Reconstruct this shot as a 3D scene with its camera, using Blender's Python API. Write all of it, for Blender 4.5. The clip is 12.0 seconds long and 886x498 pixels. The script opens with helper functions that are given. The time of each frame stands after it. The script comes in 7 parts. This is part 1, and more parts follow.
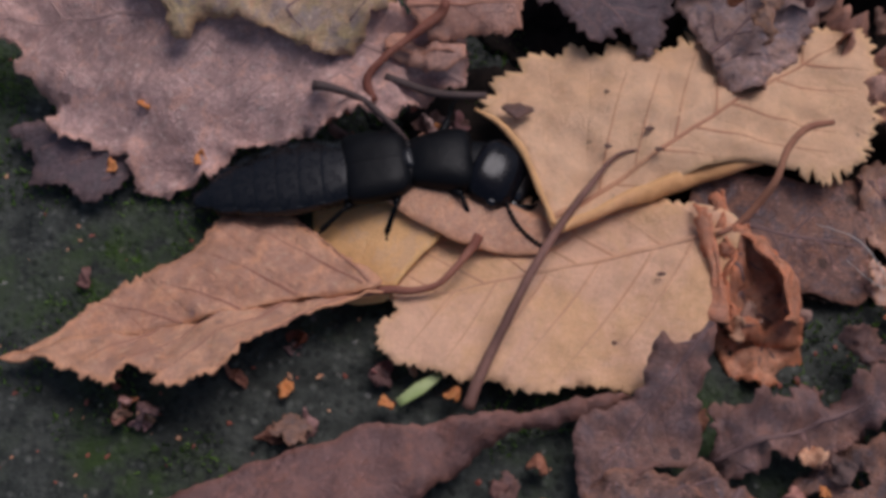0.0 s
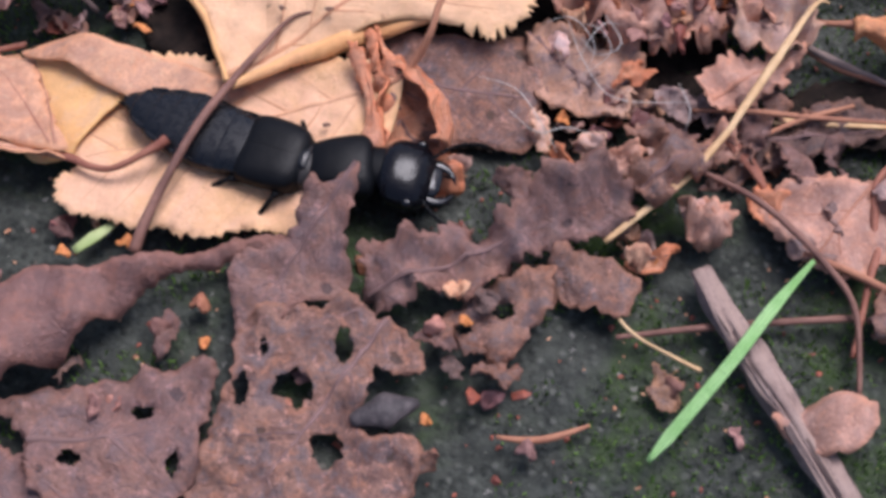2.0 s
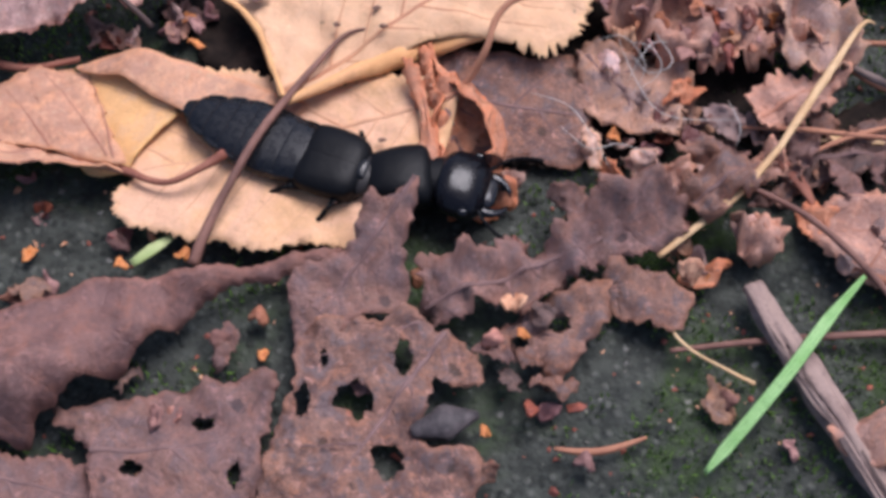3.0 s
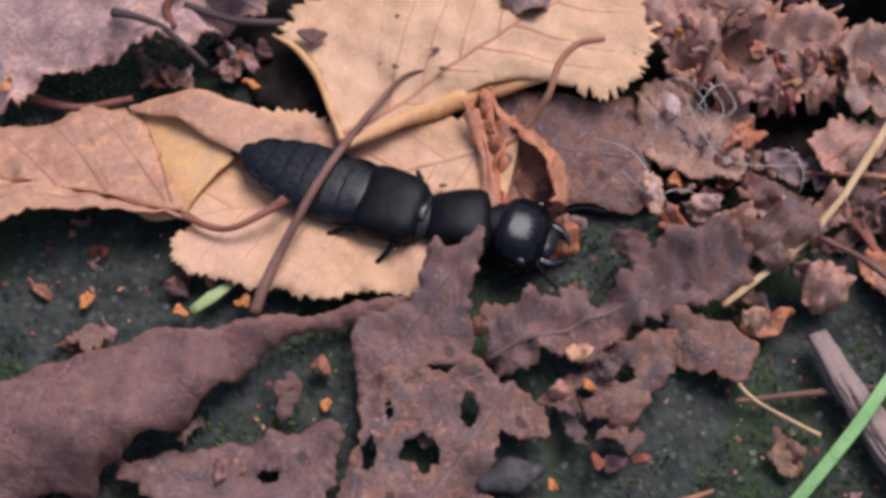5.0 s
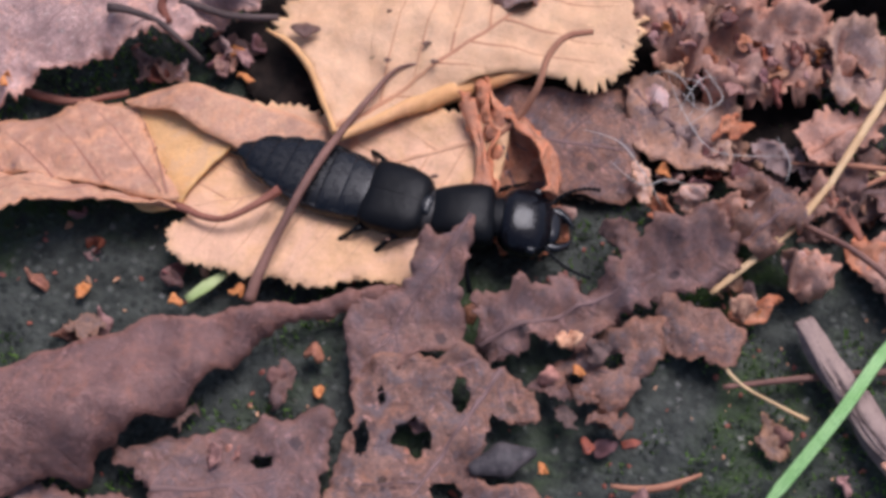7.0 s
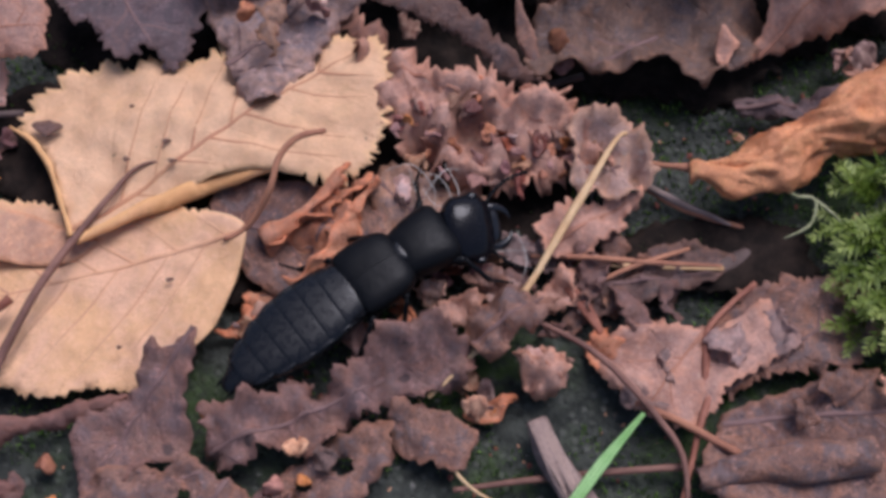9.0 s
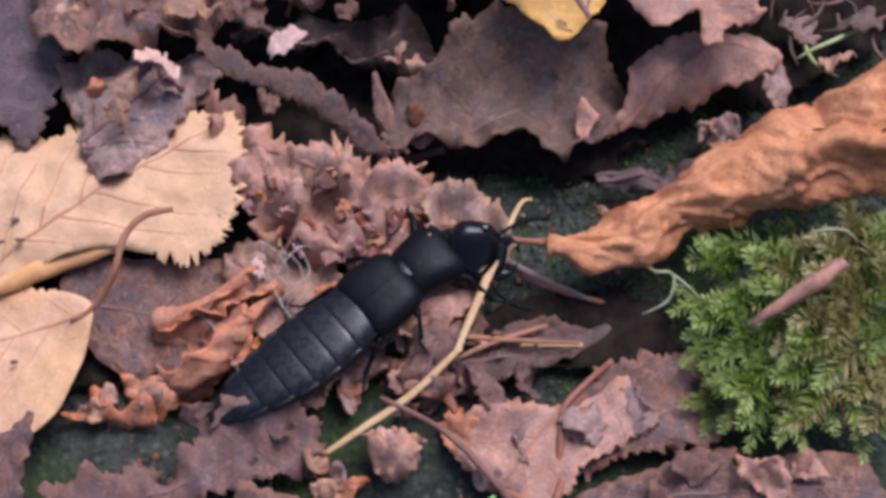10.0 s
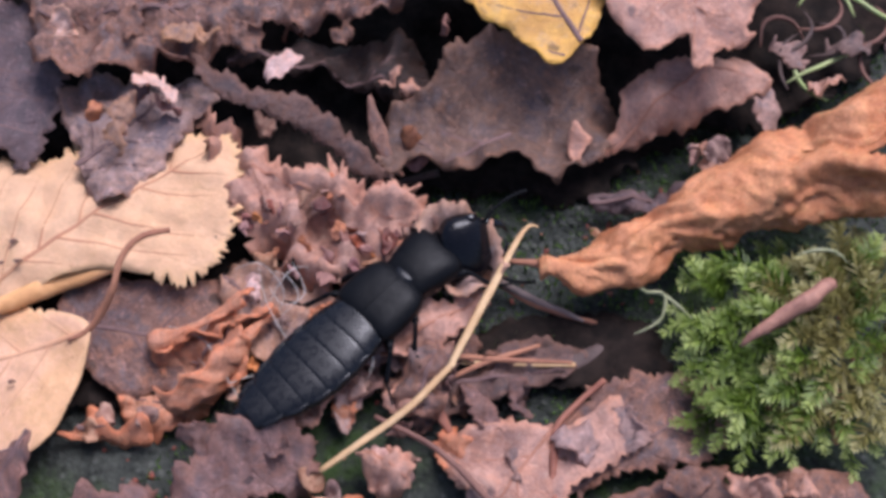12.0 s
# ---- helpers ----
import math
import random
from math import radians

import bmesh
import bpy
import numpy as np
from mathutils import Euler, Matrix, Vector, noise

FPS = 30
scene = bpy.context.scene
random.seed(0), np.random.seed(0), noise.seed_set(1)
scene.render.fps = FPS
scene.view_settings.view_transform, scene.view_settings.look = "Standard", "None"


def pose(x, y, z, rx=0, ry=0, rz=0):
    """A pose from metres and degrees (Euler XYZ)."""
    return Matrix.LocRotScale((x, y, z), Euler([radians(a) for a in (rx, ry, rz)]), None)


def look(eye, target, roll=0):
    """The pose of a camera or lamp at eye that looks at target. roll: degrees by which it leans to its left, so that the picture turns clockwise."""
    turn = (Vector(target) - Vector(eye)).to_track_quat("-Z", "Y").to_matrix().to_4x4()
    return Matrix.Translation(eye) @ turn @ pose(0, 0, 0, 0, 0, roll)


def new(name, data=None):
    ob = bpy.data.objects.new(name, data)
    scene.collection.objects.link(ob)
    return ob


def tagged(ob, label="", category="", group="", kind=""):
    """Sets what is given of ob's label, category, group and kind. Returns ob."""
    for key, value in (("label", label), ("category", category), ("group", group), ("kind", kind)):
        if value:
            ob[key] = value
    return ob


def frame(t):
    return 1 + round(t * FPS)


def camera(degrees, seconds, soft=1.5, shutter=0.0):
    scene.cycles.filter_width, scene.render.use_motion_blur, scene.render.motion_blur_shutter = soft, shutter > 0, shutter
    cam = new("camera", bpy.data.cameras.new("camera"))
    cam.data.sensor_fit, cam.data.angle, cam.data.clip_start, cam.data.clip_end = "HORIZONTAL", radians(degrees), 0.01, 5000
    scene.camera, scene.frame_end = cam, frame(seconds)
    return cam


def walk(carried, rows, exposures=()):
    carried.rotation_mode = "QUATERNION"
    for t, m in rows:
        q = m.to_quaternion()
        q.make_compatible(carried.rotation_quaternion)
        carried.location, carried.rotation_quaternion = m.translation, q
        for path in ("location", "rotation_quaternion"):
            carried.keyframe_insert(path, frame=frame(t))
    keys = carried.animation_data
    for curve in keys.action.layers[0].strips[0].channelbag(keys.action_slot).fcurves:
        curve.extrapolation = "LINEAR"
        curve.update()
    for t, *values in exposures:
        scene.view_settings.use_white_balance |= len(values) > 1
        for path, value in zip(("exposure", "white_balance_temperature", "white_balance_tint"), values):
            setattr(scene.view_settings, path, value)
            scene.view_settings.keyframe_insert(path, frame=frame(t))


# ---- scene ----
from mathutils import geometry

MM = 0.001
cam = camera(35, 12.0, soft=3.7)
# seconds, eye in millimetres, yaw, pitch and roll in degrees
ROWS = [
    (0.0, -15.61, -40.89, 99.97, 0.06, -63.98, 0.91),
    (0.2, -16.81, -40.44, 99.93, 0.63, -63.99, 0.50),
    (0.5, -15.21, -39.89, 99.78, 1.49, -64.02, -0.10),
    (1.0, -4.38, -43.59, 101.20, 3.93, -63.38, -2.56),
    (1.2, -0.92, -45.22, 100.97, 2.36, -63.63, -1.53),
    (1.5, 0.00, -46.87, 101.10, 0.01, -63.99, 0.00),
    (1.7, 3.17, -50.08, 100.23, 0.84, -64.04, -0.90),
    (1.8, 7.61, -52.45, 99.40, 1.26, -64.07, -1.35),
    (2.0, 11.75, -53.23, 99.71, 2.10, -64.11, -2.25),
    (2.5, 10.86, -54.91, 100.47, -0.00, -63.27, -0.14),
    (3.0, 5.66, -54.37, 100.66, -0.02, -63.23, -0.12),
    (3.2, 4.29, -52.41, 100.92, -0.27, -64.17, 0.17),
    (4.8, 1.07, -49.54, 101.65, 0.20, -64.05, -0.00),
    (5.0, -0.54, -48.65, 102.46, -1.62, -64.36, 1.45),
    (5.5, -1.25, -49.47, 102.18, -2.07, -62.92, 1.93),
    (5.6, -2.02, -52.52, 100.70, -2.00, -62.86, 1.85),
    (5.7, -2.70, -53.35, 100.35, -1.93, -62.79, 1.77),
    (5.8, -0.28, -54.02, 100.15, -1.86, -62.73, 1.70),
    (6.0, 2.32, -55.06, 99.85, -1.72, -62.60, 1.54),
    (6.2, 0.35, -52.79, 101.29, -1.65, -63.34, 1.75),
    (6.5, -0.97, -50.16, 103.07, -1.55, -64.44, 2.06),
    (6.7, -0.89, -51.93, 102.40, -1.64, -63.32, 1.80),
    (8.3, 8.73, -46.58, 105.97, -0.45, -65.15, -0.77),
    (8.5, 10.71, -45.52, 106.01, -1.40, -64.57, -0.36),
    (8.8, 19.30, -41.10, 108.09, -1.29, -66.57, -0.23),
    (9.0, 22.16, -39.39, 108.30, -0.79, -66.35, -0.60),
    (9.2, 28.33, -40.37, 108.10, 0.59, -65.15, -1.78),
    (9.5, 32.09, -37.47, 108.44, 0.78, -64.98, -2.12),
    (9.7, 32.75, -35.76, 108.74, -0.34, -64.70, -1.26),
    (10.0, 33.09, -36.93, 107.42, -2.00, -64.28, 0.02),
    (10.2, 33.64, -35.92, 108.12, -1.38, -64.49, -0.65),
    (10.3, 33.59, -35.70, 108.34, -1.07, -64.59, -0.98),
    (10.5, 36.84, -34.79, 109.02, -0.45, -64.80, -1.65),
    (10.7, 35.45, -35.82, 108.47, -0.80, -64.43, -1.35),
    (11.0, 34.26, -36.81, 107.92, -1.33, -63.89, -0.90),
    (11.2, 33.76, -34.49, 109.07, -1.14, -64.21, -0.94),
    (11.3, 32.86, -34.25, 109.19, -1.04, -64.37, -0.96),
    (11.5, 34.21, -33.80, 109.46, -0.85, -64.69, -0.99),
    (12.0, 33.41, -38.43, 108.09, -2.13, -62.91, 0.13),
]


def eye_row(t, x, y, z, yaw, pitch, roll):
    turn = Euler((radians(90 + pitch), 0, radians(yaw))).to_matrix().to_4x4() @ Matrix.Rotation(radians(roll), 4, "Z")
    return t, Matrix.Translation((x * MM, y * MM, z * MM)) @ turn


walk(cam, [eye_row(*r) for r in ROWS], exposures=[(0.0, -0.7, 6250, 18), (0.9, -0.55, 6150, 18), (1.7, 0.12, 6050, 19), (2.2, 0.44, 6050, 18), (5.0, 0.05, 6050, 18), (6.5, 0.21, 6050, 19), (8.5, 0.05, 5980, 19), (9.0, -0.06, 5950, 19), (9.5, 0.03, 5900, 20), (10.2, 0.28, 5850, 20), (12.0, 0.36, 5850, 20)])

# ---- light: overcast woodland sky ----
world = bpy.data.worlds.new("sky")
scene.world = world
world.use_nodes = True
sky = world.node_tree.nodes.new("ShaderNodeTexSky")
sky.sky_type, sky.sun_disc = "NISHITA", False
sky.sun_elevation, sky.sun_rotation = radians(65), radians(40)
sky.air_density, sky.dust_density = 1.0, 3.0
back = world.node_tree.nodes["Background"]
world.node_tree.links.new(sky.outputs[0], back.inputs[0])
back.inputs[1].default_value = 0.115
sun = new("sun", bpy.data.lights.new("sun", "SUN"))
sun.data.energy, sun.data.angle, sun.data.color = 2.9, radians(32), (1.0, 0.965, 0.95)
sun.matrix_world = look((0.30, 0.36, 1.0), (0, 0, 0))


# ---- materials ----
class Mat:
    """A small node material builder."""

    def __init__(self, name, rough=0.7, spec=0.3):
        self.m = bpy.data.materials.new(name)
        self.m.use_nodes = True
        self.t = self.m.node_tree
        self.b = self.t.nodes["Principled BSDF"]
        self.b.inputs["Roughness"].default_value = rough
        self.b.inputs["Specular IOR Level"].default_value = spec

    def put(self, socket, v):
        if isinstance(v, bpy.types.NodeSocket):
            self.t.links.new(v, socket)
        elif v is not None:
            socket.default_value = v

    def node(self, kind, **values):
        n = self.t.nodes.new("ShaderNode" + kind)
        for k, v in values.items():
            self.put(n.inputs[k], v)
        return n

    def coords(self, scale=1000.0):
        """Object space in millimetres."""
        c = self.t.nodes.new("ShaderNodeTexCoord")
        return self.scaled(c.outputs["Object"], scale)

    def scaled(self, v, scale):
        n = self.t.nodes.new("ShaderNodeVectorMath")
        n.operation = "SCALE"
        self.put(n.inputs[0], v)
        n.inputs["Scale"].default_value = scale
        return n.outputs[0]

    def attr(self, name):
        n = self.t.nodes.new("ShaderNodeAttribute")
        n.attribute_name = name
        return n

    def noise(self, v, scale, detail=4, rough=0.6, distortion=0.0):
        n = self.node("TexNoise", Vector=v, Scale=scale, Detail=detail, Roughness=rough, Distortion=distortion)
        return n.outputs["Fac"]

    def math(self, op, a, b=0.0, c=0.0):
        n = self.t.nodes.new("ShaderNodeMath")
        n.operation = op
        for s, v in zip(n.inputs, (a, b, c)):
            self.put(s, v)
        return n.outputs[0]

    def ramp(self, v, lo, hi, a=0.0, b=1.0):
        n = self.t.nodes.new("ShaderNodeMapRange")
        n.interpolation_type = "SMOOTHSTEP"
        for s, x in zip(n.inputs, (v, lo, hi, a, b)):
            self.put(s, x)
        return n.outputs[0]

    def mix(self, f, a, b, mode="MIX"):
        n = self.t.nodes.new("ShaderNodeMix")
        n.data_type, n.blend_type = "RGBA", mode
        self.put(n.inputs["Factor"], f)
        for s, v in ((n.inputs["A"], a), (n.inputs["B"], b)):
            self.put(s, (*v, 1) if isinstance(v, tuple) and len(v) == 3 else v)
        return n.outputs["Result"]

    def varied(self, col, amount):
        """Each object a little lighter, darker, redder or greyer than the next."""
        chance = self.t.nodes.new("ShaderNodeObjectInfo").outputs["Random"]
        other = self.math("FRACT", self.math("MULTIPLY", chance, 7.31))
        n = self.node("HueSaturation", Color=col, Hue=self.ramp(other, 0.0, 1.0, 0.49, 0.512), Saturation=self.ramp(other, 0.0, 1.0, 1 - amount * 0.6, 1 + amount * 0.5), Value=self.ramp(chance, 0.0, 1.0, 1 - amount, 1 + amount))
        return n.outputs[0]

    def bump(self, h, strength, dist):
        n = self.node("Bump", Strength=strength, Distance=dist * MM, Height=h)
        self.put(self.b.inputs["Normal"], n.outputs[0])

    def done(self, colour, rough=None):
        self.put(self.b.inputs["Base Color"], colour)
        self.put(self.b.inputs["Roughness"], rough)
        return self.m


def leaf_material(name, main, blotch, vein, spot=(0.05, 0.03, 0.02), spots=0.3, side=4.0, rough=0.6, vein_gain=0.8, fine=0.35, glow=0.0, mottle=0.75, cool=None, warm=None, vary=0.0):
    """Dry leaf: blotches, midrib and side veins from the leaf's own coordinates, a fine net of veins, dark specks."""
    k = Mat(name, rough, 0.4)
    grey = sum(main) / 3
    cool = cool or (grey * 0.88, grey * 0.70, grey * 0.74)
    warm = warm or (min(0.8, main[0] * 1.3), main[1] * 1.08, main[2] * 0.88)
    lf = k.attr("lf")
    sep = k.node("SeparateXYZ", Vector=lf.outputs["Vector"])
    u, v, edge = sep.outputs
    p = lf.outputs["Vector"]
    q = k.coords()
    big = k.noise(q, 0.13, 5, 0.6, 0.6)
    mid = k.noise(q, 0.9, 6, 0.7)
    grain = k.noise(q, 6.0, 4, 0.7)
    av = k.math("ABSOLUTE", v)
    wob = k.math("MULTIPLY", k.math("SUBTRACT", k.noise(q, 0.35, 2), 0.5), 1.6)
    uu = k.math("DIVIDE", k.math("ADD", k.math("SUBTRACT", u, k.math("MULTIPLY", av, 0.75)), wob), side)
    fr = k.math("MULTIPLY", k.math("ABSOLUTE", k.math("SUBTRACT", k.math("FRACT", uu), 0.5)), side)
    sidev = k.math("MULTIPLY", k.ramp(fr, 0.05, 0.2, 1, 0), k.ramp(k.noise(q, 0.4, 3), 0.35, 0.65, 0.0, 0.35))
    net = k.node("TexVoronoi", Vector=q, Scale=2.1)
    net.feature = "DISTANCE_TO_EDGE"
    netv = k.ramp(net.outputs["Distance"], 0.0, 0.10, 1, 0)
    veins = k.math("MULTIPLY", sidev, 0.7)
    col = k.mix(k.ramp(big, 0.4, 0.6), main, blotch)
    wash = k.noise(q, 0.3, 6, 0.65, 0.8)
    col = k.mix(k.ramp(wash, 0.5, 0.72, 0, mottle), col, tuple(c * 0.5 for c in blotch))
    col = k.mix(k.ramp(wash, 0.42, 0.25, 0, 0.6 * mottle), col, tuple(min(1, c * 1.5) for c in main))
    lighter = tuple(min(1, c * 1.35 + 0.01) for c in main)
    darker = tuple(c * 0.6 for c in blotch)
    g = mottle
    col = k.mix(k.ramp(mid, 0.5, 0.64, 0, 0.15 + 0.6 * g), col, lighter)
    col = k.mix(k.ramp(mid, 0.48, 0.35, 0, 0.1 + 0.65 * g), col, darker)
    tone = k.noise(q, 0.55, 5, 0.7, 0.5)
    col = k.mix(k.ramp(tone, 0.51, 0.6, 0, 0.85 * g), col, cool)
    col = k.mix(k.ramp(tone, 0.46, 0.38, 0, 0.85 * g), col, warm)
    fleck = k.noise(q, 1.7, 5, 0.7, 0.4)
    col = k.mix(k.ramp(fleck, 0.55, 0.63, 0, 0.75 * g * g), col, tuple(c * 0.5 for c in cool))
    col = k.mix(k.ramp(fleck, 0.43, 0.36, 0, 0.8 * g * g), col, (min(0.8, lighter[0] * 1.5 + 0.05), min(0.7, lighter[1] * 1.4 + 0.03), min(0.6, lighter[2] * 1.4 + 0.03)))
    col = k.mix(k.math("MULTIPLY", netv, fine * 0.55), col, vein)
    col = k.mix(k.ramp(grain, 0.48, 0.7, 0, 0.1 + 0.45 * g), col, darker)
    col = k.mix(k.ramp(grain, 0.5, 0.3, 0, 0.05 + 0.3 * g), col, lighter)
    col = k.mix(k.math("MULTIPLY", veins, vein_gain), col, vein)
    sp = k.node("TexVoronoi", Vector=q, Scale=0.42)
    pick = k.node("SeparateColor", Color=sp.outputs["Color"])
    size = k.math("MULTIPLY", k.ramp(pick.outputs[0], 1.0 - 0.7 * spots, 1.0), 0.24)
    warped = k.math("ADD", sp.outputs["Distance"], k.math("MULTIPLY", k.math("ADD", k.math("SUBTRACT", mid, 0.5), k.math("MULTIPLY", k.math("SUBTRACT", grain, 0.5), 0.6)), 0.75))
    dots = k.math("LESS_THAN", warped, size)
    col = k.mix(k.math("MULTIPLY", dots, 0.7), col, spot)
    # warm line painted along the margin for its thin lit edge
    col = k.mix(k.ramp(edge, 0.6, 0.0, 0, 0.5), col, warm)
    if vary:
        col = k.varied(col, vary)
    height = k.math("ADD", k.math("MULTIPLY", veins, -0.9), k.math("ADD", k.math("MULTIPLY", netv, -0.16), k.math("ADD", k.math("MULTIPLY", mid, 1.0), k.math("MULTIPLY", grain, 0.3))))
    k.bump(height, 0.4 + 0.65 * g, 0.35)
    k.done(col, k.ramp(mid, 0.38, 0.62, rough - 0.16, rough + 0.14))
    if glow:
        thin = k.node("BsdfTranslucent", Color=col)
        both = k.node("MixShader", Fac=glow)
        k.t.links.new(k.b.outputs[0], both.inputs[1])
        k.t.links.new(thin.outputs[0], both.inputs[2])
        k.t.links.new(both.outputs[0], k.t.nodes["Material Output"].inputs[0])
    return k.m


def stalk_material(name, a, b, rough=0.6, ring=0.0, streak=(0.25, 4.0)):
    k = Mat(name, rough, 0.3)
    q = k.coords()
    n1 = k.noise(q, streak[0], 3)
    n2 = k.noise(q, streak[1], 5, 0.7)
    col = k.mix(k.ramp(n1, 0.35, 0.65), a, b)
    col = k.mix(k.ramp(n2, 0.5, 0.75, 0, 0.6), col, tuple(c * 0.45 for c in a))
    k.bump(n2, 0.6, 0.15)
    return k.done(col)


def ground_material():
    k = Mat("damp_mossy_concrete", 0.8, 0.25)
    q = k.coords()
    big = k.noise(q, 0.06, 5, 0.6, 0.4)
    mid = k.noise(q, 0.5, 6, 0.7)
    grit = k.noise(q, 3.5, 4, 0.7)
    col = k.mix(k.ramp(mid, 0.3, 0.7), (0.016, 0.019, 0.016), (0.072, 0.078, 0.066))
    col = k.mix(k.ramp(grit, 0.5, 0.75, 0, 0.6), col, (0.085, 0.092, 0.085))
    stone = k.node("TexVoronoi", Vector=q, Scale=1.15)
    shade = k.node("SeparateColor", Color=stone.outputs["Color"])
    body = k.math("MULTIPLY", k.ramp(k.math("ADD", stone.outputs["Distance"], k.math("MULTIPLY", grit, 0.5)), 0.75, 0.4), 0.75)
    col = k.mix(body, col, k.mix(k.math("POWER", shade.outputs[0], 1.6), (0.018, 0.021, 0.018), (0.125, 0.13, 0.112)))
    moss = k.math("MULTIPLY", k.ramp(big, 0.46, 0.62), k.ramp(mid, 0.35, 0.6))
    col = k.mix(k.math("MULTIPLY", moss, 0.85), col, k.mix(grit, (0.012, 0.028, 0.006), (0.05, 0.09, 0.015)))
    cell = k.node("TexVoronoi", Vector=q, Scale=0.9)
    pick = k.node("SeparateColor", Color=cell.outputs["Color"])
    speck = k.math("LESS_THAN", k.math("ADD", cell.outputs["Distance"], k.math("MULTIPLY", k.math("SUBTRACT", grit, 0.5), 0.9)), k.math("MULTIPLY", k.ramp(pick.outputs[0], 0.75, 1.0), 0.26))
    tint = k.mix(pick.outputs[1], (0.30, 0.29, 0.26), (0.12, 0.11, 0.09))
    col = k.mix(k.math("MULTIPLY", speck, 0.7), col, tint)
    k.bump(k.math("ADD", mid, k.math("ADD", k.math("MULTIPLY", grit, 0.6), k.math("ADD", k.math("MULTIPLY", speck, 0.4), k.math("MULTIPLY", body, 0.6)))), 0.9, 0.5)
    return k.done(col, k.ramp(mid, 0.3, 0.7, 0.65, 0.95))


def chitin_material(name, base, rough, bump_scale=5.0, bump=0.35, spec=0.3):
    k = Mat(name, rough, spec)
    q = k.coords()
    n = k.noise(q, bump_scale, 3, 0.6)
    m = k.noise(q, 0.8, 3)
    k.bump(k.math("ADD", k.math("MULTIPLY", n, 0.35), k.math("MULTIPLY", m, 2.2)), bump, 0.12)
    col = k.mix(m, tuple(c * 0.6 for c in base), tuple(c * 1.5 for c in base))
    return k.done(col, k.ramp(n, 0.3, 0.7, rough - 0.08, rough + 0.12))


def moss_material(name, dark, mid, tip):
    """Moss leaves, nearly black at the foot of a shoot, young and pale at its tip."""
    k = Mat(name, 0.45, 0.35)
    geo = k.t.nodes.new("ShaderNodeNewGeometry")
    q = k.coords()
    n = k.noise(q, 0.3, 4, 0.6)
    up_shoot = k.node("SeparateXYZ", Vector=k.attr("lf").outputs["Vector"]).outputs[0]
    col = k.mix(k.math("ADD", k.math("MULTIPLY", up_shoot, 0.75), k.math("MULTIPLY", geo.outputs["Random Per Island"], 0.3)), dark, mid)
    col = k.mix(k.math("MULTIPLY", k.ramp(up_shoot, 0.5, 1.0), k.ramp(n, 0.38, 0.62, 0.25, 0.95)), col, tip)
    k.done(col)
    thin = k.node("BsdfTranslucent", Color=col)
    both = k.node("MixShader", Fac=0.3)
    k.t.links.new(k.b.outputs[0], both.inputs[1])
    k.t.links.new(thin.outputs[0], both.inputs[2])
    k.t.links.new(both.outputs[0], k.t.nodes["Material Output"].inputs[0])
    return k.m


def plain_material(name, a, b, rough=0.7, scale=1.0, spec=0.3, vary=0.0):
    k = Mat(name, rough, spec)
    q = k.coords()
    n = k.noise(q, scale, 5, 0.7)
    k.bump(k.noise(q, scale * 5, 3), 0.5, 0.15)
    col = k.mix(k.ramp(n, 0.35, 0.68), a, b)
    return k.done(k.varied(col, vary) if vary else col)


